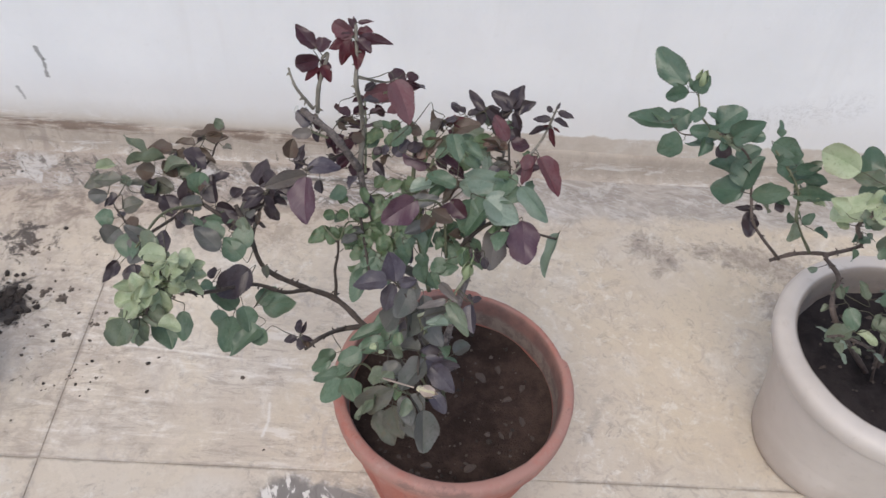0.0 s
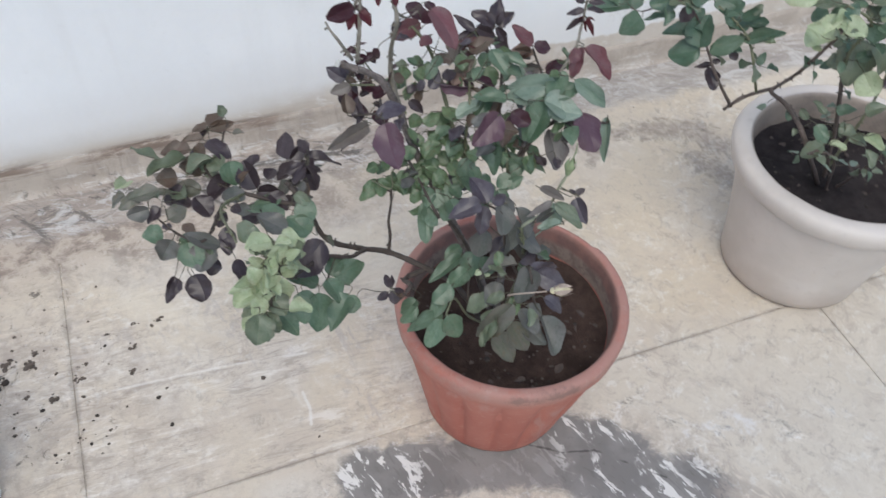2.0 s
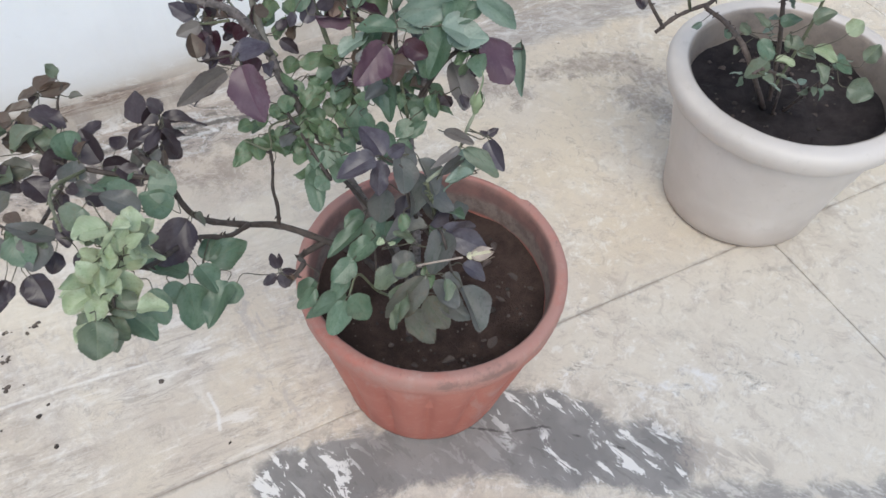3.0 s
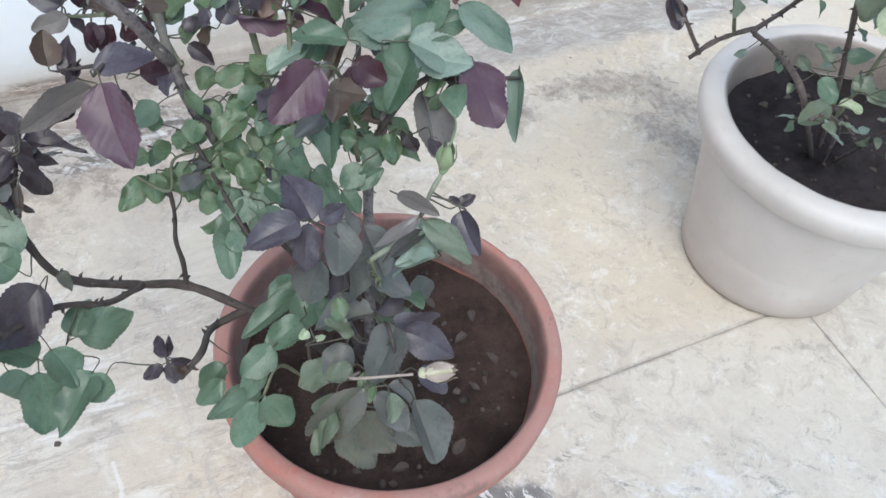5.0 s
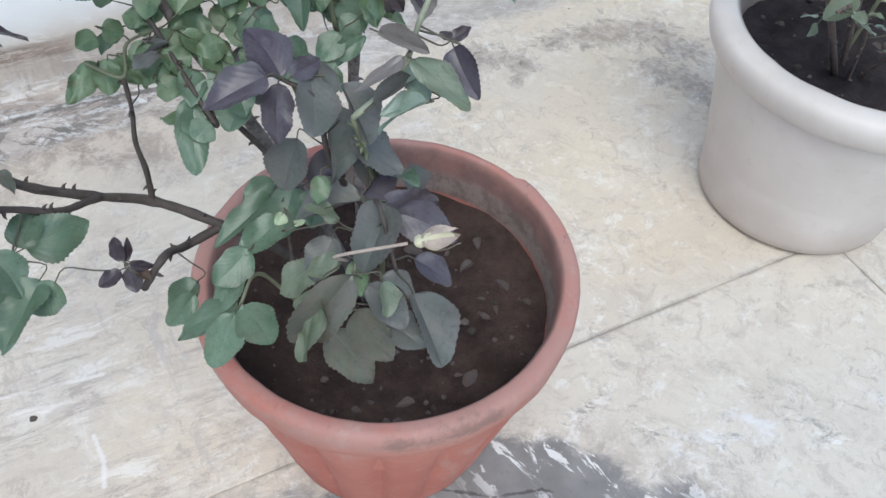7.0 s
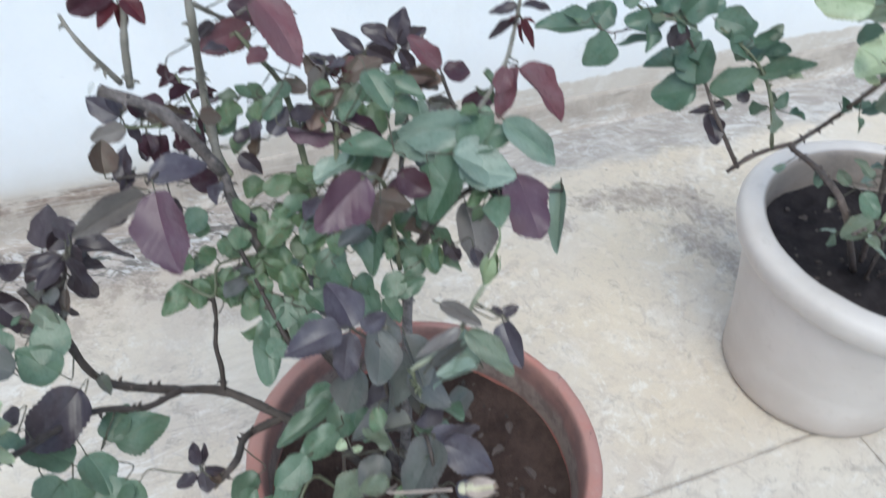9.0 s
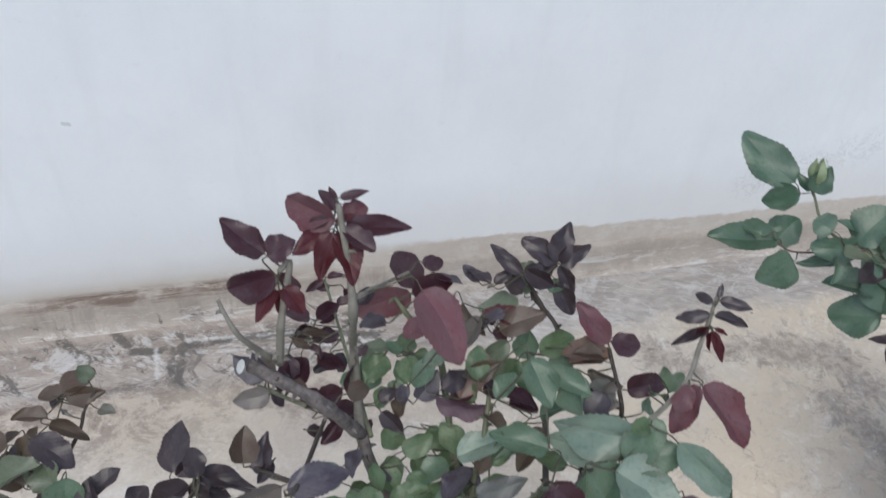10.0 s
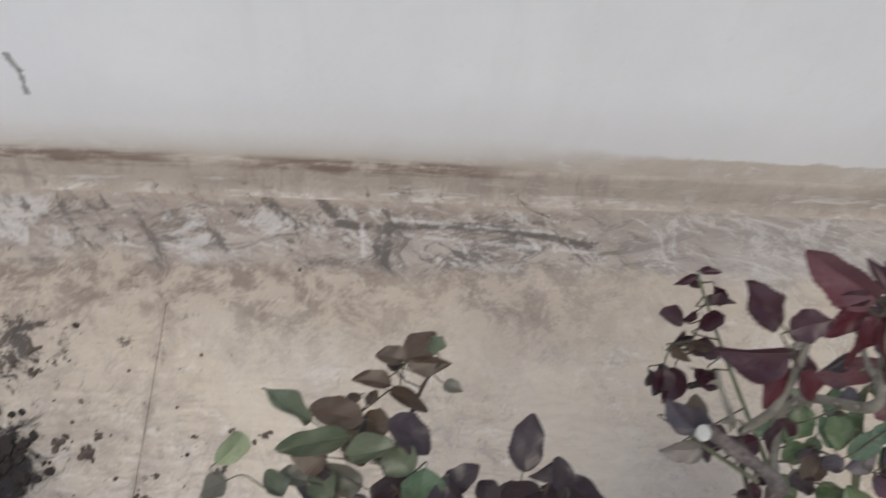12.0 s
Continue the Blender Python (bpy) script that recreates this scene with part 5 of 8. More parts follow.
leaf(ROSE, "W", (0.079, 1.007, 0.692), (0.107, 0.995, 0.710), 0.022, (-0.61, -0.44, 0.66))
leaf(ROSE, "M", (0.068, 0.996, 0.692), (0.046, 1.001, 0.679), 0.015, (-0.53, -0.47, 0.70))
leaf(ROSE, "D", (0.111, 0.982, 0.791), (0.084, 0.981, 0.779), 0.009, (-0.29, -0.63, 0.72))
leaf(ROSE, "D", (0.111, 0.987, 0.801), (0.087, 0.990, 0.798), 0.011, (-0.21, -0.60, 0.77))
leaf(ROSE, "D", (0.112, 0.990, 0.810), (0.103, 1.003, 0.809), 0.008, (-0.35, -0.17, 0.92))
leaf(ROSE, "D", (0.117, 0.992, 0.812), (0.121, 0.999, 0.819), 0.005, (-0.32, -0.56, 0.77))
leaf(ROSE, "D", (0.120, 0.994, 0.807), (0.139, 0.979, 0.810), 0.011, (-0.38, -0.26, 0.89))
leaf(ROSE, "D", (0.115, 0.987, 0.800), (0.131, 0.970, 0.804), 0.009, (-0.50, -0.31, 0.81))
leaf(ROSE, "R", (0.111, 0.978, 0.794), (0.117, 0.960, 0.775), 0.008, (-0.28, -0.74, 0.61))
leaf(ROSE, "R", (0.113, 0.981, 0.789), (0.112, 0.975, 0.772), 0.005, (-0.84, -0.49, 0.23))
leaf(ROSE, "R", (0.115, 0.982, 0.791), (0.123, 0.975, 0.790), 0.004, (-0.34, -0.42, 0.84))
leaf(ROSE, "R", (0.110, 0.981, 0.794), (0.099, 0.983, 0.788), 0.004, (-0.48, -0.58, 0.65))
leaf(ROSE, "Q", (0.099, 0.952, 0.766), (0.128, 0.908, 0.742), 0.026, (-0.25, -0.58, 0.77))
leaf(ROSE, "Q", (0.095, 0.949, 0.770), (0.070, 0.936, 0.732), 0.022, (-0.70, -0.41, 0.59))
leaf(ROSE, "Q", (0.088, 0.952, 0.769), (0.078, 0.941, 0.751), 0.018, (-0.27, -0.76, 0.59))
leaf(ROSE, "S", (0.062, 0.945, 0.719), (0.000, 0.970, 0.708), 0.040, (-0.30, -0.35, 0.89))
leaf(ROSE, "G", (0.045, 0.931, 0.712), (0.073, 0.946, 0.742), 0.032, (-0.45, -0.54, 0.71))
leaf(ROSE, "S", (0.034, 0.925, 0.714), (0.079, 0.894, 0.709), 0.043, (-0.15, -0.37, 0.91))
leaf(ROSE, "S", (0.077, 0.927, 0.737), (0.112, 0.890, 0.709), 0.027, (-0.05, -0.64, 0.77))
leaf(ROSE, "G", (0.043, 0.931, 0.712), (0.003, 0.903, 0.662), 0.038, (-0.30, -0.72, 0.63))
leaf(ROSE, "W", (-0.011, 0.930, 0.702), (0.012, 0.911, 0.688), 0.026, (-0.08, -0.64, 0.77))
leaf(ROSE, "V", (-0.009, 0.927, 0.699), (-0.027, 0.919, 0.681), 0.018, (-0.28, -0.75, 0.60))
leaf(ROSE, "M", (0.051, 0.929, 0.655), (0.048, 0.880, 0.621), 0.037, (0.04, -0.57, 0.82))
leaf(ROSE, "D", (0.060, 0.916, 0.687), (0.077, 0.896, 0.681), 0.017, (-0.06, -0.30, 0.95))
leaf(ROSE, "V", (0.084, 0.906, 0.696), (0.094, 0.858, 0.664), 0.048, (-0.03, -0.55, 0.83))
leaf(ROSE, "S", (0.138, 0.918, 0.663), (0.116, 0.876, 0.619), 0.017, (-0.67, -0.34, 0.66))
leaf(ROSE, "V", (-0.054, 0.879, 0.750), (-0.096, 0.860, 0.725), 0.040, (-0.25, -0.57, 0.78))
leaf(ROSE, "T", (-0.065, 0.937, 0.690), (-0.026, 0.941, 0.695), 0.021, (-0.09, -0.39, 0.92))
leaf(ROSE, "P", (-0.080, 0.964, 0.640), (-0.058, 0.988, 0.651), 0.023, (-0.19, -0.28, 0.94))
leaf(ROSE, "B", (-0.034, 0.921, 0.690), (-0.005, 0.909, 0.683), 0.022, (-0.01, -0.49, 0.87))
leaf(ROSE, "S", (-0.066, 0.987, 0.662), (-0.025, 0.987, 0.677), 0.027, (-0.32, -0.36, 0.88))
leaf(ROSE, "P", (-0.091, 1.030, 0.687), (-0.071, 1.041, 0.707), 0.021, (-0.19, -0.74, 0.65))
leaf(ROSE, "O", (-0.057, 1.024, 0.687), (-0.028, 1.049, 0.712), 0.021, (-0.16, -0.60, 0.78))
leaf(ROSE, "V", (-0.032, 1.024, 0.694), (0.011, 1.011, 0.680), 0.015, (0.13, -0.51, 0.85))
leaf(ROSE, "V", (-0.077, 1.024, 0.697), (-0.037, 1.003, 0.686), 0.016, (-0.26, -0.79, 0.56))
leaf(ROSE, "G", (-0.012, 1.007, 0.751), (-0.000, 0.975, 0.726), 0.028, (-0.16, -0.64, 0.75))
leaf(ROSE, "G", (0.001, 1.001, 0.743), (0.030, 0.977, 0.734), 0.019, (-0.21, -0.55, 0.81))
leaf(ROSE, "G", (0.009, 0.990, 0.728), (0.029, 0.971, 0.720), 0.023, (-0.21, -0.56, 0.80))
leaf(ROSE, "B", (-0.009, 1.083, 0.694), (0.031, 1.083, 0.712), 0.027, (-0.33, -0.59, 0.74))
leaf(ROSE, "B", (-0.054, 1.040, 0.718), (-0.075, 1.054, 0.723), 0.016, (-0.27, -0.63, 0.73))
leaf(ROSE, "B", (-0.051, 1.033, 0.707), (-0.023, 1.029, 0.721), 0.019, (-0.41, -0.69, 0.60))
leaf(ROSE, "G", (-0.067, 1.046, 0.724), (-0.085, 1.042, 0.716), 0.016, (-0.17, -0.68, 0.71))
leaf(ROSE, "G", (-0.078, 1.043, 0.720), (-0.095, 1.031, 0.702), 0.019, (-0.40, -0.53, 0.75))
leaf(ROSE, "D", (-0.072, 1.026, 0.701), (-0.050, 1.035, 0.708), 0.019, (0.00, -0.64, 0.77))
leaf(ROSE, "P", (-0.099, 1.032, 0.702), (-0.110, 1.029, 0.687), 0.014, (-0.55, -0.65, 0.53))
leaf(ROSE, "G", (-0.011, 0.995, 0.684), (-0.040, 0.982, 0.656), 0.021, (-0.39, -0.60, 0.69))
leaf(ROSE, "B", (0.004, 0.991, 0.679), (-0.022, 0.969, 0.659), 0.019, (-0.38, -0.35, 0.85))
leaf(ROSE, "P", (-0.005, 1.090, 0.711), (-0.038, 1.082, 0.693), 0.018, (-0.38, -0.37, 0.85))
leaf(ROSE, "M", (-0.025, 1.091, 0.707), (-0.045, 1.075, 0.684), 0.017, (-0.48, -0.46, 0.75))
leaf(ROSE, "B", (-0.039, 1.102, 0.714), (-0.028, 1.078, 0.692), 0.015, (-0.47, -0.70, 0.54))
leaf(ROSE, "N", (-0.004, 1.071, 0.693), (-0.032, 1.064, 0.677), 0.020, (-0.27, -0.60, 0.76))
leaf(ROSE, "M", (0.044, 1.043, 0.709), (0.065, 1.027, 0.705), 0.017, (-0.20, -0.50, 0.85))
leaf(ROSE, "G", (-0.134, 1.051, 0.683), (-0.111, 1.071, 0.693), 0.025, (0.28, -0.69, 0.67))
leaf(ROSE, "D", (-0.119, 1.035, 0.669), (-0.103, 1.020, 0.653), 0.017, (-0.07, -0.77, 0.64))
leaf(ROSE, "D", (-0.121, 1.038, 0.681), (-0.106, 1.039, 0.690), 0.013, (-0.45, -0.40, 0.80))
leaf(ROSE, "G", (-0.098, 1.064, 0.705), (-0.111, 1.071, 0.715), 0.011, (0.31, -0.53, 0.79))
leaf(ROSE, "G", (-0.097, 1.043, 0.691), (-0.103, 1.064, 0.699), 0.015, (-0.18, -0.41, 0.90))
# green heart of the bush
leaf(ROSE, "C", (-0.100, 1.038, 0.632), (-0.119, 1.031, 0.622), 0.023, (-0.33, -0.36, 0.87))
leaf(ROSE, "C", (-0.079, 1.036, 0.632), (-0.057, 1.021, 0.616), 0.024, (0.06, -0.70, 0.71))
leaf(ROSE, "C", (-0.073, 1.019, 0.616), (-0.056, 0.992, 0.610), 0.024, (-0.10, -0.25, 0.96))
leaf(ROSE, "C", (-0.103, 1.024, 0.609), (-0.125, 1.015, 0.603), 0.023, (-0.13, -0.29, 0.95))
leaf(ROSE, "C", (-0.092, 1.026, 0.612), (-0.086, 1.005, 0.595), 0.024, (0.07, -0.61, 0.79))
leaf(ROSE, "C", (-0.122, 1.009, 0.601), (-0.145, 0.993, 0.596), 0.022, (0.23, -0.58, 0.78))
leaf(ROSE, "C", (-0.098, 0.998, 0.600), (-0.122, 0.983, 0.594), 0.022, (0.19, -0.60, 0.78))
leaf(ROSE, "C", (-0.083, 0.998, 0.594), (-0.073, 0.972, 0.584), 0.024, (-0.18, -0.40, 0.90))
leaf(ROSE, "C", (-0.111, 0.985, 0.587), (-0.134, 0.979, 0.565), 0.023, (-0.47, -0.62, 0.63))
leaf(ROSE, "C", (-0.098, 0.978, 0.576), (-0.087, 0.957, 0.558), 0.026, (-0.07, -0.66, 0.75))
leaf(ROSE, "C", (-0.119, 0.974, 0.571), (-0.134, 0.953, 0.563), 0.023, (-0.07, -0.28, 0.96))
leaf(ROSE, "G", (-0.118, 0.955, 0.572), (-0.128, 0.930, 0.556), 0.024, (0.17, -0.59, 0.79))
leaf(ROSE, "G", (-0.097, 0.958, 0.577), (-0.100, 0.925, 0.557), 0.027, (0.11, -0.52, 0.84))
leaf(ROSE, "G", (-0.122, 0.935, 0.550), (-0.132, 0.912, 0.536), 0.031, (0.12, -0.55, 0.83))
leaf(ROSE, "C", (-0.156, 1.012, 0.608), (-0.169, 1.018, 0.612), 0.017, (0.12, -0.34, 0.93))
leaf(ROSE, "C", (-0.062, 1.000, 0.602), (-0.045, 0.981, 0.597), 0.023, (-0.22, -0.43, 0.88))
leaf(ROSE, "C", (-0.116, 0.979, 0.606), (-0.083, 0.987, 0.624), 0.030, (-0.34, -0.45, 0.83))
leaf(ROSE, "C", (-0.127, 0.995, 0.618), (-0.140, 0.985, 0.606), 0.022, (-0.03, -0.75, 0.66))
leaf(ROSE, "C", (-0.119, 0.986, 0.588), (-0.141, 0.967, 0.569), 0.025, (-0.13, -0.63, 0.77))
leaf(ROSE, "C", (-0.145, 0.976, 0.590), (-0.141, 0.950, 0.566), 0.026, (-0.23, -0.67, 0.71))
leaf(ROSE, "C", (-0.099, 0.982, 0.602), (-0.116, 0.970, 0.571), 0.026, (-0.44, -0.73, 0.52))
leaf(ROSE, "C", (-0.105, 1.014, 0.639), (-0.078, 1.018, 0.649), 0.021, (-0.25, -0.49, 0.84))
leaf(ROSE, "C", (-0.102, 0.962, 0.582), (-0.090, 0.942, 0.566), 0.025, (0.07, -0.59, 0.81))
leaf(ROSE, "C", (-0.078, 0.972, 0.598), (-0.067, 0.949, 0.582), 0.024, (-0.25, -0.62, 0.74))
leaf(ROSE, "C", (-0.101, 0.999, 0.629), (-0.088, 0.983, 0.617), 0.022, (-0.05, -0.61, 0.79))
leaf(ROSE, "C", (-0.060, 0.977, 0.617), (-0.081, 0.962, 0.601), 0.021, (-0.30, -0.44, 0.85))
leaf(ROSE, "G", (-0.046, 0.928, 0.653), (-0.036, 0.905, 0.634), 0.022, (-0.37, -0.67, 0.64))
leaf(ROSE, "G", (-0.032, 0.933, 0.667), (-0.046, 0.895, 0.629), 0.025, (-0.46, -0.54, 0.71))
leaf(ROSE, "G", (-0.019, 0.954, 0.621), (-0.005, 0.939, 0.611), 0.019, (0.20, -0.38, 0.90))
leaf(ROSE, "G", (-0.002, 0.931, 0.617), (0.010, 0.910, 0.603), 0.026, (-0.25, -0.63, 0.73))
leaf(ROSE, "G", (-0.016, 0.920, 0.599), (-0.014, 0.900, 0.584), 0.024, (-0.32, -0.62, 0.72))
leaf(ROSE, "G", (-0.031, 0.906, 0.584), (-0.019, 0.886, 0.572), 0.021, (0.17, -0.43, 0.89))
leaf(ROSE, "G", (0.023, 0.932, 0.628), (0.035, 0.917, 0.619), 0.019, (-0.20, -0.61, 0.77))
leaf(ROSE, "G", (-0.070, 0.915, 0.630), (-0.062, 0.898, 0.618), 0.020, (-0.18, -0.65, 0.74))
leaf(ROSE, "G", (-0.105, 0.940, 0.569), (-0.120, 0.926, 0.555), 0.024, (-0.11, -0.63, 0.77))
leaf(ROSE, "G", (-0.128, 0.941, 0.558), (-0.140, 0.892, 0.521), 0.028, (0.29, -0.62, 0.73))
leaf(ROSE, "G", (-0.094, 0.929, 0.564), (-0.092, 0.909, 0.548), 0.026, (-0.17, -0.62, 0.77))
leaf(ROSE, "L", (-0.032, 0.926, 0.685), (-0.043, 0.919, 0.674), 0.013, (-0.34, -0.59, 0.73))
leaf(ROSE, "G", (0.010, 0.952, 0.633), (0.024, 0.933, 0.620), 0.024, (-0.34, -0.68, 0.65))
leaf(ROSE, "D", (0.034, 0.923, 0.621), (0.032, 0.909, 0.608), 0.013, (-0.17, -0.67, 0.73))
leaf(ROSE, "D", (0.026, 0.900, 0.637), (0.031, 0.890, 0.622), 0.015, (-0.32, -0.62, 0.72))
leaf(ROSE, "D", (0.038, 0.880, 0.650), (0.040, 0.870, 0.636), 0.012, (-0.17, -0.60, 0.78))
leaf(ROSE, "D", (0.078, 0.915, 0.669), (0.065, 0.899, 0.647), 0.021, (-0.40, -0.62, 0.68))
leaf(ROSE, "G", (0.016, 0.933, 0.705), (0.011, 0.906, 0.660), 0.036, (0.00, -0.86, 0.51))
leaf(ROSE, "S", (0.053, 0.948, 0.703), (-0.001, 0.970, 0.697), 0.034, (-0.29, -0.49, 0.82))
leaf(ROSE, "S", (0.040, 0.922, 0.709), (0.079, 0.892, 0.702), 0.040, (-0.36, -0.63, 0.69))
leaf(ROSE, "G", (0.046, 0.931, 0.715), (0.084, 0.922, 0.730), 0.031, (-0.42, -0.62, 0.66))
leaf(ROSE, "G", (-0.003, 0.960, 0.699), (-0.044, 0.978, 0.709), 0.024, (-0.02, -0.50, 0.87))
leaf(ROSE, "C", (-0.119, 0.956, 0.573), (-0.134, 0.966, 0.588), 0.023, (0.20, -0.70, 0.68))
leaf(ROSE, "C", (-0.140, 0.995, 0.596), (-0.153, 1.007, 0.599), 0.020, (-0.25, -0.49, 0.83))
leaf(ROSE, "C", (-0.091, 0.963, 0.590), (-0.111, 0.950, 0.576), 0.024, (-0.16, -0.62, 0.77))
leaf(ROSE, "C", (-0.065, 0.941, 0.568), (-0.080, 0.956, 0.579), 0.022, (-0.20, -0.70, 0.68))
leaf(ROSE, "G", (-0.049, 0.927, 0.597), (-0.035, 0.911, 0.588), 0.022, (0.23, -0.35, 0.91))
leaf(ROSE, "G", (-0.089, 0.943, 0.575), (-0.075, 0.927, 0.565), 0.022, (0.05, -0.53, 0.85))
leaf(ROSE, "C", (-0.136, 0.964, 0.578), (-0.154, 0.959, 0.562), 0.021, (-0.57, -0.35, 0.74))
leaf(ROSE, "C", (-0.087, 0.986, 0.620), (-0.065, 0.989, 0.630), 0.021, (-0.16, -0.74, 0.66))
leaf(ROSE, "G", (-0.016, 0.933, 0.613), (-0.026, 0.947, 0.623), 0.021, (0.02, -0.60, 0.80))
leaf(ROSE, "G", (0.007, 0.915, 0.610), (-0.010, 0.910, 0.600), 0.022, (-0.38, -0.39, 0.84))
leaf(ROSE, "C", (-0.144, 0.955, 0.569), (-0.129, 0.944, 0.561), 0.023, (0.10, -0.51, 0.86))
leaf(ROSE, "G", (-0.118, 0.919, 0.547), (-0.135, 0.912, 0.540), 0.024, (0.06, -0.77, 0.63))
leaf(ROSE, "C", (-0.058, 0.921, 0.639), (-0.072, 0.931, 0.646), 0.020, (-0.22, -0.74, 0.63))
leaf(ROSE, "G", (-0.018, 0.903, 0.589), (0.008, 0.904, 0.600), 0.019, (-0.28, -0.60, 0.75))
leaf(ROSE, "C", (-0.125, 1.011, 0.624), (-0.110, 0.992, 0.611), 0.023, (0.27, -0.37, 0.89))
leaf(ROSE, "G", (-0.062, 0.981, 0.625), (-0.085, 0.967, 0.611), 0.025, (-0.38, -0.27, 0.88))
leaf(ROSE, "G", (-0.079, 0.931, 0.601), (-0.064, 0.911, 0.591), 0.029, (0.18, -0.30, 0.94))
leaf(ROSE, "G", (-0.046, 0.921, 0.587), (-0.038, 0.893, 0.573), 0.030, (-0.17, -0.48, 0.86))
leaf(ROSE, "G", (-0.012, 0.940, 0.615), (0.002, 0.919, 0.606), 0.027, (-0.00, -0.39, 0.92))
leaf(ROSE, "G", (-0.060, 0.950, 0.616), (-0.076, 0.922, 0.596), 0.029, (-0.32, -0.44, 0.84))
leaf(ROSE, "G", (-0.010, 0.912, 0.603), (-0.032, 0.903, 0.591), 0.024, (-0.41, -0.14, 0.90))
leaf(ROSE, "C", (-0.142, 0.981, 0.587), (-0.155, 0.967, 0.577), 0.020, (-0.21, -0.45, 0.87))
leaf(ROSE, "G", (-0.093, 0.931, 0.555), (-0.108, 0.909, 0.541), 0.031, (0.07, -0.58, 0.81))
leaf(ROSE, "C", (-0.182, 0.996, 0.568), (-0.212, 0.976, 0.554), 0.023, (0.04, -0.63, 0.78))
leaf(ROSE, "C", (-0.173, 0.994, 0.572), (-0.182, 0.976, 0.551), 0.024, (-0.10, -0.73, 0.67))
leaf(ROSE, "C", (-0.175, 1.011, 0.581), (-0.194, 1.010, 0.577), 0.019, (-0.17, -0.61, 0.77))
leaf(ROSE, "C", (-0.170, 1.007, 0.591), (-0.155, 1.006, 0.583), 0.021, (0.19, -0.89, 0.41))
leaf(ROSE, "C", (-0.165, 0.994, 0.572), (-0.157, 0.984, 0.547), 0.021, (0.29, -0.86, 0.43))
leaf(ROSE, "C", (-0.152, 1.011, 0.585), (-0.131, 1.018, 0.583), 0.019, (0.25, -0.46, 0.85))
leaf(ROSE, "C", (-0.134, 0.997, 0.585), (-0.146, 1.011, 0.590), 0.018, (-0.20, -0.51, 0.83))
# low leaves over the soil
leaf(ROSE, "P", (-0.077, 0.843, 0.632), (-0.087, 0.878, 0.653), 0.033, (-0.14, -0.54, 0.83))
leaf(ROSE, "P", (-0.087, 0.841, 0.638), (-0.134, 0.838, 0.631), 0.030, (-0.13, -0.16, 0.98))
leaf(ROSE, "P", (-0.079, 0.846, 0.626), (-0.091, 0.823, 0.589), 0.024, (-0.58, -0.59, 0.56))
leaf(ROSE, "T", (-0.059, 0.839, 0.631), (-0.075, 0.797, 0.611), 0.033, (0.03, -0.43, 0.90))
leaf(ROSE, "T", (-0.055, 0.825, 0.616), (-0.052, 0.847, 0.638), 0.025, (-0.22, -0.68, 0.70))
leaf(ROSE, "T", (-0.040, 0.830, 0.625), (-0.031, 0.795, 0.593), 0.026, (0.22, -0.62, 0.76))
leaf(ROSE, "P", (-0.072, 0.839, 0.634), (-0.049, 0.843, 0.639), 0.017, (-0.16, -0.23, 0.96))
leaf(ROSE, "M", (-0.020, 0.812, 0.672), (0.002, 0.783, 0.671), 0.013, (-0.31, -0.25, 0.92))
leaf(ROSE, "D", (0.019, 0.788, 0.671), (0.031, 0.786, 0.678), 0.010, (-0.51, -0.38, 0.77))
leaf(ROSE, "D", (0.019, 0.787, 0.672), (0.014, 0.797, 0.674), 0.007, (-0.43, -0.38, 0.82))
leaf(ROSE, "P", (0.019, 0.785, 0.667), (0.021, 0.753, 0.648), 0.023, (-0.00, -0.50, 0.87))
leaf(ROSE, "N", (-0.008, 0.789, 0.664), (0.016, 0.749, 0.656), 0.021, (-0.41, -0.39, 0.82))
leaf(ROSE, "S", (-0.006, 0.800, 0.652), (-0.002, 0.774, 0.638), 0.021, (0.30, -0.70, 0.64))
leaf(ROSE, "S", (-0.001, 0.776, 0.639), (-0.038, 0.776, 0.640), 0.014, (-0.10, -0.55, 0.83))
leaf(ROSE, "M", (-0.012, 0.791, 0.665), (-0.051, 0.786, 0.653), 0.013, (-0.23, -0.30, 0.93))
leaf(ROSE, "S", (-0.007, 0.767, 0.645), (-0.040, 0.779, 0.635), 0.016, (-0.33, -0.09, 0.94))
leaf(ROSE, "T", (-0.039, 0.778, 0.646), (-0.005, 0.789, 0.651), 0.012, (0.04, -0.48, 0.88))
leaf(ROSE, "T", (-0.032, 0.732, 0.505), (-0.027, 0.684, 0.475), 0.036, (0.05, -0.45, 0.85))
leaf(ROSE, "K", (-0.072, 0.744, 0.535), (-0.126, 0.735, 0.482), 0.036, (-0.35, -0.45, 0.80))
leaf(ROSE, "N", (-0.092, 0.754, 0.520), (-0.120, 0.727, 0.474), 0.030, (-0.30, -0.50, 0.80))
leaf(ROSE, "K", (-0.090, 0.752, 0.470), (-0.070, 0.714, 0.430), 0.034, (-0.10, -0.60, 0.78))
leaf(ROSE, "G", (-0.141, 0.803, 0.466), (-0.126, 0.780, 0.424), 0.036, (-0.10, -0.68, 0.72))
leaf(ROSE, "G", (-0.148, 0.806, 0.456), (-0.179, 0.782, 0.427), 0.031, (-0.15, -0.60, 0.78))
leaf(ROSE, "G", (-0.142, 0.820, 0.450), (-0.186, 0.806, 0.458), 0.024, (0.05, -0.35, 0.93))
leaf(ROSE, "G", (-0.143, 0.826, 0.446), (-0.196, 0.822, 0.430), 0.024, (-0.08, -0.40, 0.90))
leaf(ROSE, "N", (-0.082, 0.796, 0.494), (-0.120, 0.803, 0.471), 0.031, (-0.35, -0.40, 0.84))
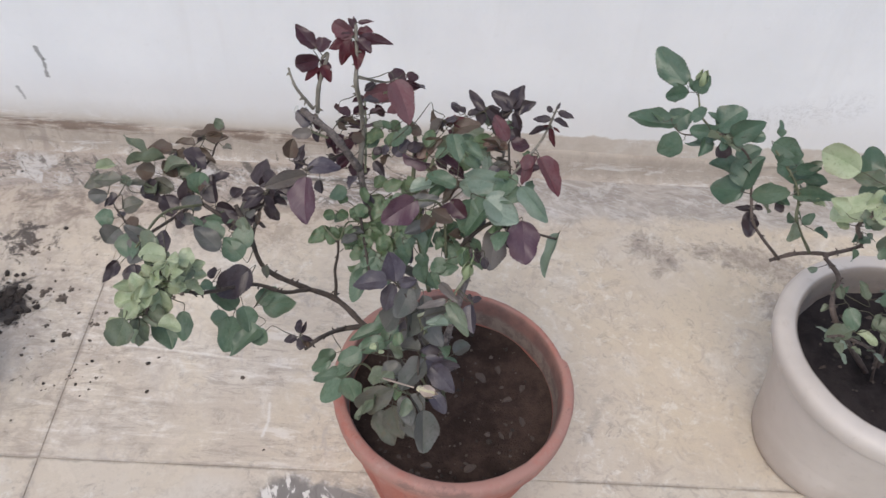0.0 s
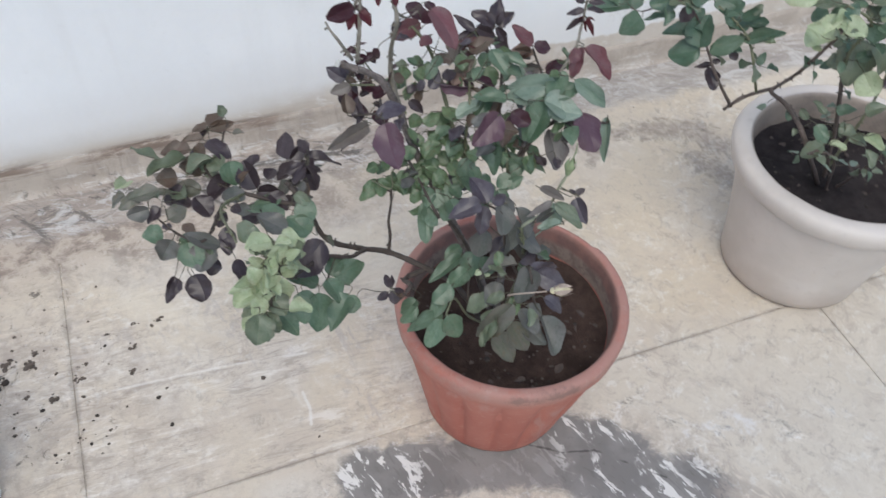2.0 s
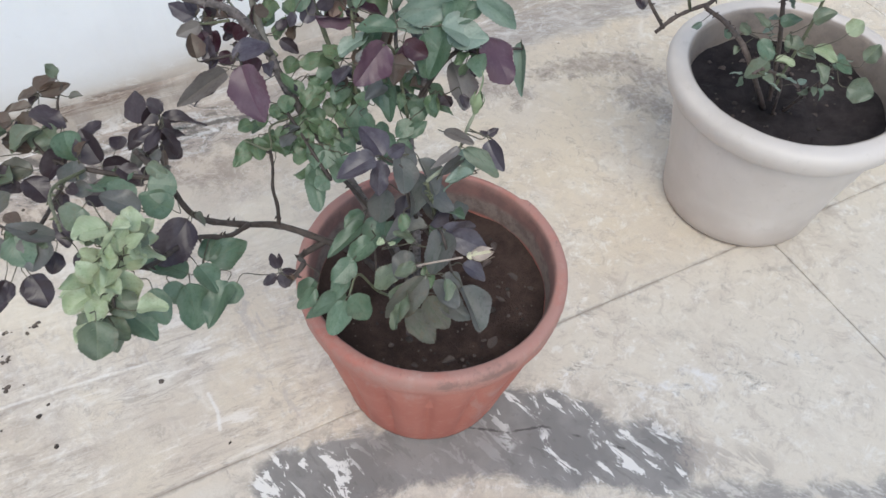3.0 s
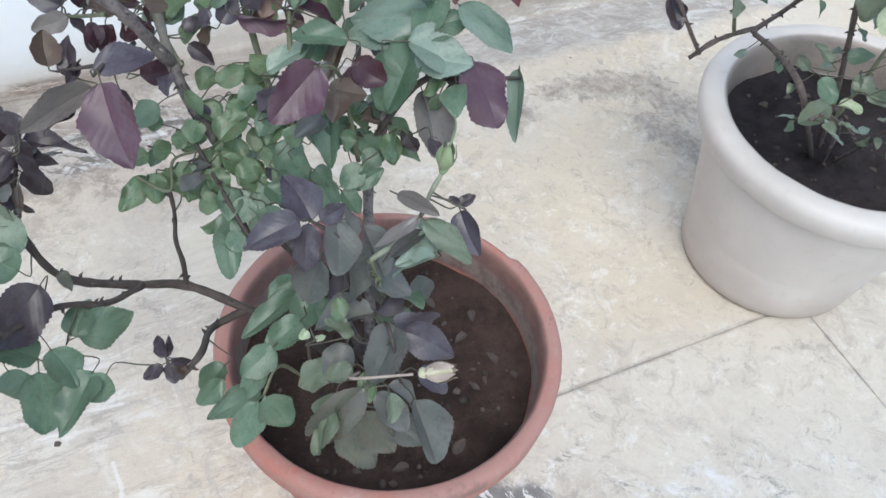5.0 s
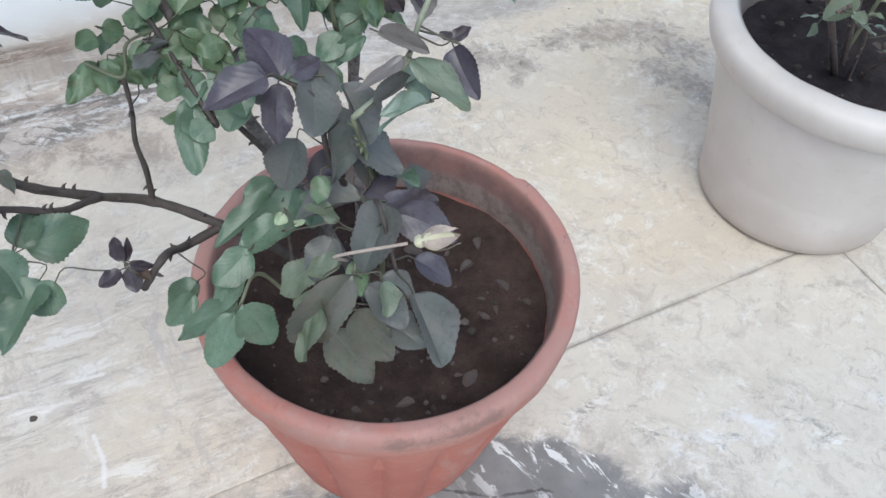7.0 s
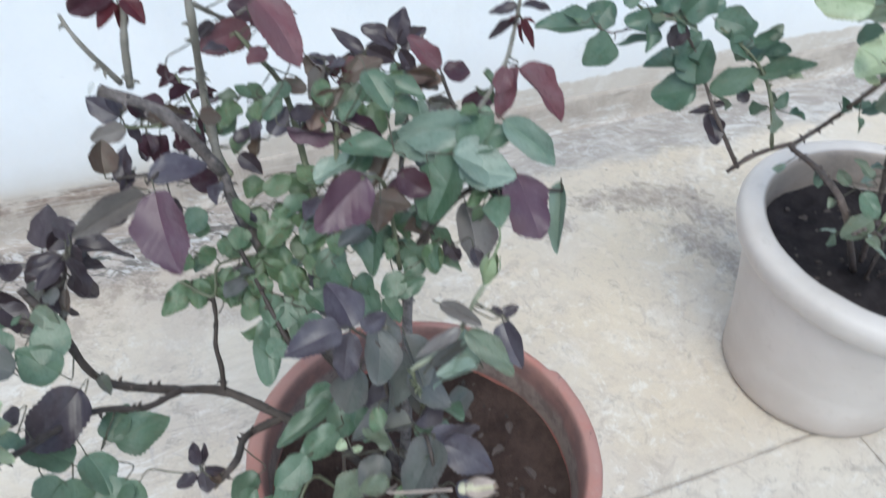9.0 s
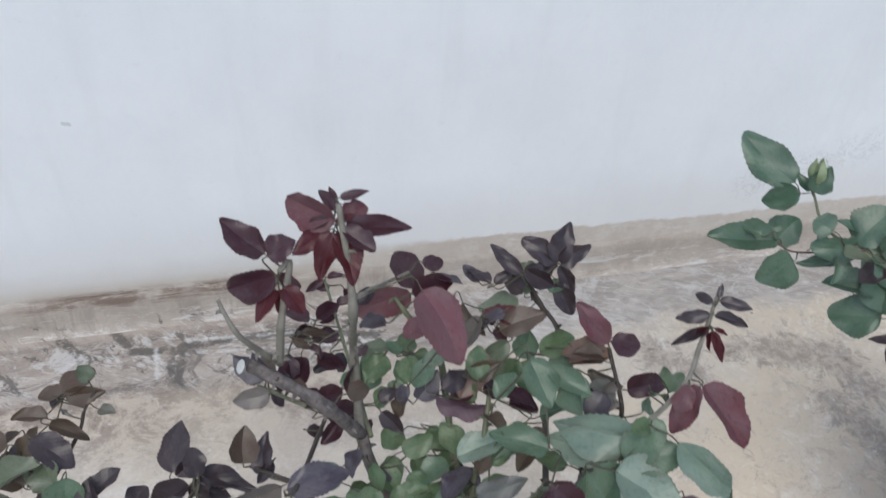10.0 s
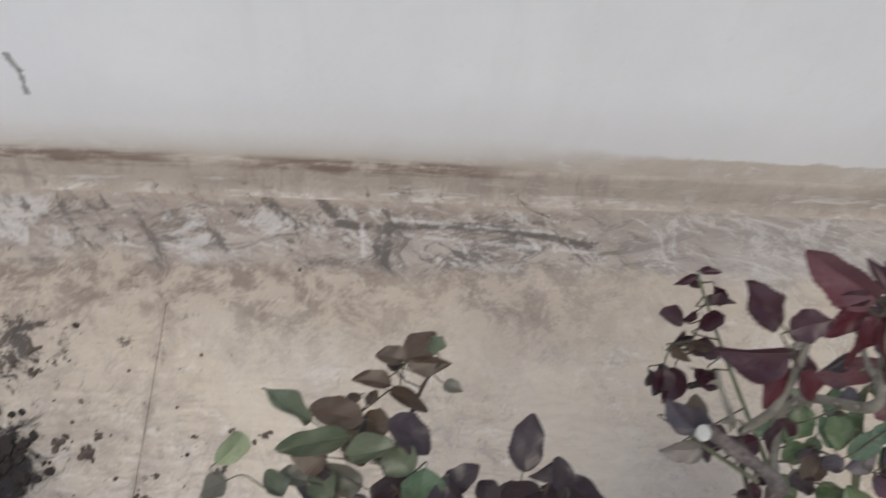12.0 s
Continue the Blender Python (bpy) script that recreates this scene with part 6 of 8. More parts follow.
leaf(ROSE, "N", (-0.072, 0.772, 0.522), (-0.098, 0.776, 0.512), 0.018, (-0.15, -0.40, 0.90))
leaf(ROSE, "G", (-0.091, 0.854, 0.487), (-0.133, 0.838, 0.480), 0.029, (-0.05, -0.42, 0.90))
leaf(ROSE, "G", (-0.087, 0.888, 0.481), (-0.146, 0.868, 0.470), 0.024, (0.06, -0.55, 0.83))
leaf(ROSE, "G", (-0.070, 0.880, 0.492), (-0.094, 0.852, 0.474), 0.034, (-0.22, -0.48, 0.85))
leaf(ROSE, "T", (-0.038, 0.808, 0.533), (-0.092, 0.822, 0.522), 0.034, (-0.18, -0.36, 0.92))
leaf(ROSE, "P", (-0.040, 0.800, 0.545), (-0.006, 0.822, 0.548), 0.024, (-0.05, -0.55, 0.83))
leaf(ROSE, "P", (-0.034, 0.779, 0.556), (0.022, 0.779, 0.527), 0.026, (0.30, -0.45, 0.84))
leaf(ROSE, "T", (-0.033, 0.776, 0.556), (-0.067, 0.745, 0.534), 0.036, (-0.30, -0.44, 0.85))
leaf(ROSE, "P", (-0.027, 0.776, 0.546), (0.004, 0.736, 0.540), 0.033, (0.18, -0.40, 0.90))
leaf(ROSE, "P", (-0.024, 0.748, 0.522), (0.000, 0.726, 0.510), 0.022, (0.15, -0.45, 0.88))
leaf(ROSE, "G", (-0.122, 0.838, 0.484), (-0.158, 0.827, 0.468), 0.030, (-0.22, -0.55, 0.80))
leaf(ROSE, "G", (-0.130, 0.838, 0.470), (-0.164, 0.815, 0.452), 0.026, (-0.25, -0.50, 0.82))
leaf(ROSE, "G", (-0.164, 0.868, 0.432), (-0.192, 0.860, 0.418), 0.026, (-0.10, -0.45, 0.88))
leaf(ROSE, "G", (-0.170, 0.850, 0.440), (-0.200, 0.838, 0.424), 0.022, (-0.12, -0.50, 0.86))
leaf(ROSE, "T", (-0.066, 0.800, 0.512), (-0.090, 0.780, 0.494), 0.030, (-0.15, -0.45, 0.88))
leaf(ROSE, "T", (-0.062, 0.744, 0.518), (-0.046, 0.712, 0.494), 0.026, (0.02, -0.50, 0.86))
leaf(ROSE, "T", (-0.056, 0.738, 0.498), (-0.034, 0.706, 0.470), 0.030, (0.10, -0.52, 0.84))
leaf(ROSE, "K", (-0.072, 0.742, 0.496), (-0.060, 0.704, 0.462), 0.032, (0.02, -0.55, 0.83))
leaf(ROSE, "T", (-0.050, 0.748, 0.515), (-0.030, 0.728, 0.500), 0.020, (0.12, -0.42, 0.90))
leaf(ROSE, "G", (-0.080, 0.905, 0.480), (-0.110, 0.898, 0.472), 0.024, (-0.05, -0.50, 0.86))
leaf(ROSE, "G", (-0.060, 0.850, 0.510), (-0.074, 0.826, 0.498), 0.030, (-0.05, -0.50, 0.86))
leaf(ROSE, "L", (-0.100, 0.801, 0.552), (-0.108, 0.796, 0.548), 0.010, (-0.16, -0.54, 0.82))
leaf(ROSE, "L", (-0.096, 0.791, 0.548), (-0.087, 0.792, 0.549), 0.008, (-0.03, -0.18, 0.98))
leaf(ROSE, "D", (-0.215, 0.847, 0.496), (-0.233, 0.842, 0.492), 0.013, (-0.10, -0.42, 0.90))
leaf(ROSE, "D", (-0.211, 0.847, 0.505), (-0.212, 0.869, 0.511), 0.012, (-0.25, -0.27, 0.93))
leaf(ROSE, "D", (-0.210, 0.852, 0.498), (-0.203, 0.865, 0.509), 0.007, (0.08, -0.64, 0.76))
leaf(ROSE, "D", (-0.209, 0.846, 0.497), (-0.210, 0.833, 0.481), 0.017, (-0.11, -0.76, 0.65))
leaf(ROSE, "D", (-0.208, 0.845, 0.502), (-0.190, 0.843, 0.494), 0.009, (0.30, -0.48, 0.83))
leaf(ROSE, "B", (-0.206, 0.841, 0.496), (-0.197, 0.835, 0.489), 0.008, (0.13, -0.69, 0.71))
leaf(ROSE, "T", (-0.056, 0.836, 0.606), (-0.050, 0.800, 0.560), 0.036, (0.10, -0.70, 0.70))
leaf(ROSE, "T", (-0.036, 0.826, 0.590), (-0.012, 0.800, 0.556), 0.032, (0.20, -0.62, 0.74))
leaf(ROSE, "T", (-0.070, 0.850, 0.570), (-0.092, 0.832, 0.538), 0.034, (-0.15, -0.62, 0.76))
leaf(ROSE, "P", (-0.050, 0.842, 0.560), (-0.062, 0.818, 0.530), 0.030, (-0.05, -0.66, 0.74))
leaf(ROSE, "T", (-0.030, 0.835, 0.560), (-0.030, 0.806, 0.540), 0.026, (0.10, -0.55, 0.80))
# low side branch
leaf(ROSE, "N", (-0.401, 0.756, 0.642), (-0.413, 0.729, 0.618), 0.038, (0.17, -0.69, 0.70))
leaf(ROSE, "N", (-0.395, 0.774, 0.620), (-0.396, 0.747, 0.590), 0.029, (-0.02, -0.75, 0.66))
leaf(ROSE, "N", (-0.392, 0.772, 0.621), (-0.381, 0.755, 0.599), 0.023, (0.12, -0.75, 0.65))
leaf(ROSE, "L", (-0.364, 0.834, 0.670), (-0.398, 0.829, 0.678), 0.029, (0.26, -0.23, 0.94))
leaf(ROSE, "L", (-0.380, 0.828, 0.660), (-0.381, 0.846, 0.675), 0.026, (-0.26, -0.63, 0.74))
leaf(ROSE, "L", (-0.361, 0.826, 0.662), (-0.350, 0.819, 0.643), 0.030, (0.52, -0.67, 0.53))
leaf(ROSE, "L", (-0.374, 0.823, 0.646), (-0.401, 0.818, 0.649), 0.018, (0.17, -0.45, 0.88))
leaf(ROSE, "L", (-0.376, 0.805, 0.642), (-0.399, 0.784, 0.634), 0.032, (0.14, -0.50, 0.86))
leaf(ROSE, "L", (-0.371, 0.803, 0.642), (-0.371, 0.784, 0.607), 0.029, (0.26, -0.85, 0.47))
leaf(ROSE, "L", (-0.359, 0.802, 0.628), (-0.382, 0.778, 0.608), 0.027, (-0.19, -0.51, 0.84))
leaf(ROSE, "L", (-0.397, 0.793, 0.634), (-0.427, 0.789, 0.625), 0.026, (-0.17, -0.51, 0.84))
leaf(ROSE, "L", (-0.352, 0.835, 0.665), (-0.330, 0.840, 0.661), 0.029, (0.25, -0.46, 0.85))
leaf(ROSE, "N", (-0.381, 0.791, 0.627), (-0.370, 0.767, 0.612), 0.030, (0.04, -0.52, 0.86))
leaf(ROSE, "L", (-0.381, 0.821, 0.649), (-0.394, 0.827, 0.662), 0.017, (0.27, -0.71, 0.65))
leaf(ROSE, "L", (-0.362, 0.819, 0.644), (-0.366, 0.845, 0.653), 0.025, (0.14, -0.30, 0.94))
leaf(ROSE, "L", (-0.363, 0.810, 0.638), (-0.341, 0.813, 0.636), 0.023, (0.14, -0.72, 0.68))
leaf(ROSE, "N", (-0.348, 0.823, 0.650), (-0.330, 0.833, 0.647), 0.023, (0.33, -0.35, 0.87))
leaf(ROSE, "L", (-0.397, 0.814, 0.644), (-0.381, 0.829, 0.653), 0.017, (0.21, -0.67, 0.71))
leaf(ROSE, "G", (-0.380, 0.798, 0.591), (-0.358, 0.763, 0.565), 0.037, (0.17, -0.52, 0.84))
leaf(ROSE, "G", (-0.347, 0.803, 0.601), (-0.346, 0.772, 0.577), 0.026, (0.20, -0.58, 0.79))
leaf(ROSE, "G", (-0.308, 0.871, 0.506), (-0.320, 0.844, 0.455), 0.043, (-0.39, -0.77, 0.50))
leaf(ROSE, "G", (-0.269, 0.860, 0.499), (-0.310, 0.820, 0.475), 0.036, (-0.05, -0.47, 0.88))
leaf(ROSE, "G", (-0.277, 0.912, 0.482), (-0.226, 0.911, 0.488), 0.041, (-0.11, -0.59, 0.80))
leaf(ROSE, "G", (-0.306, 0.880, 0.511), (-0.340, 0.905, 0.534), 0.039, (0.11, -0.59, 0.80))
leaf(ROSE, "G", (-0.282, 0.913, 0.484), (-0.258, 0.932, 0.503), 0.028, (-0.26, -0.51, 0.82))
leaf(ROSE, "D", (-0.286, 0.916, 0.558), (-0.333, 0.887, 0.533), 0.048, (-0.01, -0.67, 0.74))
leaf(ROSE, "G", (-0.298, 0.930, 0.565), (-0.327, 0.950, 0.585), 0.036, (0.10, -0.62, 0.77))
leaf(ROSE, "T", (-0.330, 0.933, 0.576), (-0.367, 0.953, 0.599), 0.032, (-0.11, -0.82, 0.56))
leaf(ROSE, "G", (-0.294, 0.879, 0.520), (-0.284, 0.852, 0.493), 0.033, (0.23, -0.65, 0.73))
leaf(ROSE, "G", (-0.259, 0.854, 0.498), (-0.282, 0.845, 0.479), 0.027, (-0.23, -0.72, 0.65))
leaf(ROSE, "G", (-0.329, 0.876, 0.513), (-0.326, 0.859, 0.488), 0.029, (-0.30, -0.80, 0.52))
leaf(ROSE, "D", (-0.333, 0.915, 0.552), (-0.349, 0.912, 0.544), 0.020, (-0.34, -0.28, 0.90))
leaf(ROSE, "T", (-0.434, 0.942, 0.581), (-0.455, 0.912, 0.558), 0.039, (-0.17, -0.52, 0.84))
leaf(ROSE, "T", (-0.419, 0.936, 0.575), (-0.462, 0.945, 0.603), 0.023, (0.21, -0.78, 0.58))
leaf(ROSE, "D", (-0.405, 0.918, 0.561), (-0.400, 0.888, 0.547), 0.025, (0.41, -0.31, 0.86))
leaf(ROSE, "D", (-0.467, 0.944, 0.522), (-0.460, 0.913, 0.494), 0.035, (-0.03, -0.67, 0.74))
leaf(ROSE, "D", (-0.483, 0.939, 0.527), (-0.499, 0.922, 0.515), 0.017, (-0.11, -0.49, 0.86))
leaf(ROSE, "D", (-0.410, 0.926, 0.580), (-0.417, 0.942, 0.585), 0.011, (0.19, -0.25, 0.95))
leaf(ROSE, "G", (-0.454, 0.962, 0.564), (-0.476, 0.952, 0.558), 0.032, (-0.02, -0.48, 0.88))
leaf(ROSE, "D", (-0.352, 1.018, 0.583), (-0.361, 1.048, 0.614), 0.037, (-0.30, -0.73, 0.62))
leaf(ROSE, "D", (-0.352, 1.018, 0.577), (-0.320, 1.008, 0.574), 0.029, (-0.12, -0.69, 0.71))
leaf(ROSE, "G", (-0.377, 1.054, 0.612), (-0.378, 1.030, 0.588), 0.036, (-0.14, -0.70, 0.70))
leaf(ROSE, "T", (-0.383, 1.008, 0.575), (-0.379, 1.026, 0.593), 0.035, (-0.12, -0.70, 0.70))
leaf(ROSE, "N", (-0.418, 1.072, 0.586), (-0.392, 1.076, 0.595), 0.035, (-0.18, -0.63, 0.76))
leaf(ROSE, "B", (-0.419, 1.069, 0.584), (-0.440, 1.087, 0.605), 0.029, (0.35, -0.51, 0.78))
leaf(ROSE, "B", (-0.452, 1.069, 0.590), (-0.480, 1.069, 0.596), 0.031, (0.17, -0.67, 0.72))
leaf(ROSE, "D", (-0.446, 1.056, 0.578), (-0.481, 1.052, 0.565), 0.034, (-0.14, -0.75, 0.64))
leaf(ROSE, "K", (-0.478, 1.013, 0.626), (-0.521, 1.011, 0.626), 0.028, (0.02, -0.34, 0.94))
leaf(ROSE, "T", (-0.497, 0.997, 0.611), (-0.525, 0.994, 0.610), 0.025, (0.03, -0.64, 0.76))
leaf(ROSE, "D", (-0.448, 1.051, 0.571), (-0.462, 1.045, 0.556), 0.035, (-0.10, -0.87, 0.48))
leaf(ROSE, "D", (-0.436, 1.046, 0.568), (-0.421, 1.019, 0.549), 0.034, (0.10, -0.52, 0.85))
leaf(ROSE, "D", (-0.416, 1.045, 0.558), (-0.371, 1.052, 0.589), 0.031, (-0.34, -0.68, 0.66))
leaf(ROSE, "D", (-0.403, 1.026, 0.550), (-0.415, 1.009, 0.533), 0.021, (-0.24, -0.61, 0.76))
leaf(ROSE, "D", (-0.407, 0.950, 0.594), (-0.414, 0.920, 0.568), 0.026, (-0.32, -0.59, 0.74))
leaf(ROSE, "D", (-0.381, 0.998, 0.561), (-0.350, 0.986, 0.554), 0.037, (-0.01, -0.52, 0.86))
leaf(ROSE, "B", (-0.405, 1.090, 0.618), (-0.431, 1.091, 0.600), 0.024, (-0.50, -0.47, 0.73))
leaf(ROSE, "B", (-0.416, 1.082, 0.594), (-0.449, 1.094, 0.589), 0.023, (-0.36, -0.70, 0.62))
leaf(ROSE, "K", (-0.477, 0.988, 0.593), (-0.451, 0.997, 0.602), 0.030, (-0.07, -0.63, 0.77))
leaf(ROSE, "G", (-0.470, 0.968, 0.571), (-0.435, 0.963, 0.568), 0.025, (-0.02, -0.61, 0.79))
leaf(ROSE, "G", (-0.487, 0.974, 0.587), (-0.514, 0.974, 0.588), 0.028, (0.03, -0.31, 0.95))
leaf(ROSE, "T", (-0.478, 0.962, 0.580), (-0.497, 0.944, 0.563), 0.038, (0.20, -0.75, 0.63))
leaf(ROSE, "G", (-0.459, 0.946, 0.587), (-0.454, 0.915, 0.560), 0.040, (-0.21, -0.65, 0.73))
leaf(ROSE, "D", (-0.462, 0.941, 0.526), (-0.456, 0.912, 0.502), 0.037, (-0.17, -0.64, 0.75))
leaf(ROSE, "D", (-0.488, 0.945, 0.528), (-0.507, 0.919, 0.507), 0.018, (-0.05, -0.60, 0.80))
leaf(ROSE, "D", (-0.431, 0.957, 0.532), (-0.443, 0.940, 0.516), 0.024, (0.07, -0.68, 0.73))
leaf(ROSE, "D", (-0.482, 0.995, 0.610), (-0.507, 0.986, 0.602), 0.021, (-0.07, -0.53, 0.84))
leaf(ROSE, "K", (-0.501, 1.018, 0.625), (-0.535, 1.004, 0.613), 0.021, (0.09, -0.76, 0.64))
leaf(ROSE, "G", (-0.322, 0.998, 0.573), (-0.371, 1.003, 0.572), 0.025, (-0.05, -0.41, 0.91))
leaf(ROSE, "D", (-0.337, 1.006, 0.580), (-0.317, 0.983, 0.562), 0.025, (0.15, -0.52, 0.84))
leaf(ROSE, "G", (-0.314, 0.955, 0.590), (-0.283, 0.942, 0.585), 0.044, (-0.09, -0.54, 0.84))
leaf(ROSE, "G", (-0.332, 0.948, 0.579), (-0.352, 0.969, 0.596), 0.036, (-0.01, -0.64, 0.77))
leaf(ROSE, "N", (-0.378, 0.852, 0.686), (-0.401, 0.842, 0.675), 0.032, (-0.18, -0.50, 0.85))
leaf(ROSE, "B", (-0.391, 1.147, 0.604), (-0.366, 1.173, 0.606), 0.029, (0.05, -0.14, 0.99))
leaf(ROSE, "B", (-0.390, 1.147, 0.601), (-0.355, 1.142, 0.606), 0.019, (-0.17, -0.44, 0.88))
leaf(ROSE, "B", (-0.392, 1.148, 0.598), (-0.416, 1.156, 0.600), 0.020, (-0.00, -0.20, 0.98))
leaf(ROSE, "B", (-0.403, 1.127, 0.597), (-0.433, 1.132, 0.606), 0.017, (0.24, -0.33, 0.91))
leaf(ROSE, "B", (-0.404, 1.127, 0.588), (-0.370, 1.112, 0.581), 0.016, (-0.02, -0.44, 0.90))
leaf(ROSE, "B", (-0.427, 1.121, 0.591), (-0.442, 1.109, 0.592), 0.011, (0.21, -0.15, 0.97))
leaf(ROSE, "B", (-0.422, 1.115, 0.586), (-0.414, 1.126, 0.590), 0.010, (-0.35, -0.09, 0.93))
leaf(ROSE, "N", (-0.434, 1.078, 0.613), (-0.490, 1.068, 0.609), 0.022, (-0.07, -0.07, 1.00))
leaf(ROSE, "N", (-0.465, 1.095, 0.598), (-0.504, 1.110, 0.622), 0.023, (0.47, -0.15, 0.87))
leaf(ROSE, "B", (-0.425, 1.090, 0.617), (-0.470, 1.100, 0.619), 0.027, (-0.07, -0.48, 0.87))
leaf(ROSE, "N", (-0.399, 1.071, 0.609), (-0.443, 1.068, 0.604), 0.023, (-0.11, -0.10, 0.99))
leaf(ROSE, "L", (-0.535, 1.059, 0.601), (-0.513, 1.090, 0.592), 0.021, (0.53, -0.11, 0.84))
leaf(ROSE, "K", (-0.524, 1.047, 0.601), (-0.550, 1.040, 0.592), 0.023, (-0.31, -0.06, 0.95))
leaf(ROSE, "N", (-0.484, 1.039, 0.588), (-0.498, 1.059, 0.591), 0.020, (-0.11, -0.22, 0.97))
leaf(ROSE, "K", (-0.466, 1.054, 0.577), (-0.491, 1.060, 0.579), 0.019, (0.04, -0.13, 0.99))
leaf(ROSE, "N", (-0.449, 1.041, 0.574), (-0.461, 1.072, 0.579), 0.028, (0.01, -0.16, 0.99))
leaf(ROSE, "K", (-0.424, 1.052, 0.572), (-0.460, 1.064, 0.574), 0.028, (-0.06, -0.28, 0.96))
leaf(ROSE, "N", (-0.388, 1.052, 0.600), (-0.400, 1.078, 0.606), 0.032, (-0.06, -0.25, 0.97))
leaf(ROSE, "D", (-0.405, 1.087, 0.625), (-0.369, 1.064, 0.616), 0.029, (0.17, -0.13, 0.98))
leaf(ROSE, "D", (-0.298, 1.059, 0.587), (-0.288, 1.105, 0.603), 0.030, (-0.23, -0.27, 0.94))
leaf(ROSE, "D", (-0.283, 1.037, 0.581), (-0.265, 1.053, 0.588), 0.019, (-0.21, -0.18, 0.96))
leaf(ROSE, "D", (-0.332, 1.038, 0.577), (-0.318, 1.055, 0.582), 0.023, (-0.24, -0.11, 0.96))
leaf(ROSE, "D", (-0.361, 1.035, 0.603), (-0.335, 1.058, 0.611), 0.022, (-0.32, 0.03, 0.95))
leaf(ROSE, "D", (-0.272, 1.064, 0.603), (-0.293, 1.054, 0.589), 0.022, (0.08, -0.88, 0.48))
leaf(ROSE, "D", (-0.273, 1.053, 0.591), (-0.224, 1.032, 0.586), 0.023, (-0.10, -0.45, 0.89))
leaf(ROSE, "D", (-0.283, 1.046, 0.584), (-0.321, 1.039, 0.571), 0.025, (-0.15, -0.59, 0.79))
leaf(ROSE, "D", (-0.275, 1.045, 0.580), (-0.250, 1.039, 0.567), 0.015, (0.26, -0.55, 0.79))
leaf(ROSE, "D", (-0.281, 1.033, 0.573), (-0.263, 1.023, 0.544), 0.023, (0.37, -0.76, 0.53))
leaf(ROSE, "D", (-0.286, 1.035, 0.567), (-0.314, 1.028, 0.565), 0.015, (0.10, -0.72, 0.69))
leaf(ROSE, "D", (-0.269, 1.051, 0.585), (-0.272, 1.036, 0.564), 0.018, (-0.27, -0.76, 0.59))
leaf(ROSE, "D", (-0.292, 1.016, 0.556), (-0.310, 1.020, 0.550), 0.009, (-0.34, -0.57, 0.75))
leaf(ROSE, "D", (-0.292, 1.016, 0.552), (-0.282, 1.013, 0.540), 0.008, (0.19, -0.90, 0.40))
# green leaves under the top shoots
leaf(ROSE, "N", (-0.107, 1.077, 0.699), (-0.132, 1.076, 0.703), 0.015, (0.14, -0.46, 0.88))
leaf(ROSE, "C", (-0.099, 1.070, 0.699), (-0.086, 1.084, 0.707), 0.020, (0.02, -0.50, 0.86))
leaf(ROSE, "C", (-0.111, 1.070, 0.698), (-0.131, 1.049, 0.692), 0.024, (-0.06, -0.19, 0.98))
leaf(ROSE, "C", (-0.093, 1.063, 0.702), (-0.098, 1.039, 0.697), 0.021, (-0.23, -0.14, 0.96))
leaf(ROSE, "C", (-0.087, 1.065, 0.701), (-0.076, 1.055, 0.696), 0.016, (0.04, -0.42, 0.90))
leaf(ROSE, "G", (-0.136, 1.057, 0.692), (-0.150, 1.056, 0.686), 0.015, (-0.28, -0.69, 0.67))
leaf(ROSE, "G", (-0.103, 1.054, 0.683), (-0.108, 1.042, 0.678), 0.014, (0.09, -0.42, 0.90))
leaf(ROSE, "B", (-0.099, 1.041, 0.678), (-0.109, 1.028, 0.669), 0.019, (-0.46, -0.19, 0.87))
leaf(ROSE, "C", (-0.109, 1.047, 0.680), (-0.124, 1.042, 0.666), 0.018, (-0.61, -0.25, 0.75))
leaf(ROSE, "W", (-0.045, 1.028, 0.689), (-0.066, 1.025, 0.684), 0.018, (-0.23, -0.12, 0.97))
leaf(ROSE, "W", (-0.148, 1.050, 0.686), (-0.169, 1.047, 0.676), 0.019, (-0.38, -0.29, 0.88))
leaf(ROSE, "N", (0.050, 1.180, 0.625), (0.062, 1.215, 0.640), 0.032, (-0.10, -0.60, 0.79))
leaf(ROSE, "N", (0.041, 1.172, 0.609), (0.006, 1.198, 0.609), 0.040, (-0.40, -0.55, 0.73))
leaf(ROSE, "R", (-0.008, 1.094, 0.696), (-0.020, 1.105, 0.698), 0.018, (-0.01, -0.16, 0.99))
leaf(ROSE, "R", (-0.009, 1.093, 0.699), (0.012, 1.094, 0.702), 0.019, (-0.14, -0.19, 0.97))
leaf(ROSE, "R", (-0.009, 1.093, 0.700), (-0.006, 1.103, 0.707), 0.011, (-0.17, -0.58, 0.80))
leaf(ROSE, "W", (-0.011, 1.088, 0.692), (-0.006, 1.070, 0.690), 0.012, (-0.32, -0.16, 0.93))
leaf(ROSE, "G", (0.003, 1.065, 0.678), (0.021, 1.081, 0.692), 0.025, (-0.24, -0.50, 0.83))
leaf(ROSE, "C", (0.020, 1.057, 0.690), (0.053, 1.067, 0.695), 0.024, (-0.13, -0.14, 0.98))
leaf(ROSE, "G", (0.029, 1.054, 0.688), (0.044, 1.037, 0.678), 0.022, (-0.25, -0.65, 0.72))
leaf(ROSE, "C", (0.011, 1.058, 0.682), (0.011, 1.035, 0.661), 0.029, (-0.02, -0.67, 0.75))
leaf(ROSE, "C", (0.003, 1.060, 0.680), (-0.008, 1.056, 0.665), 0.019, (-0.63, -0.44, 0.64))
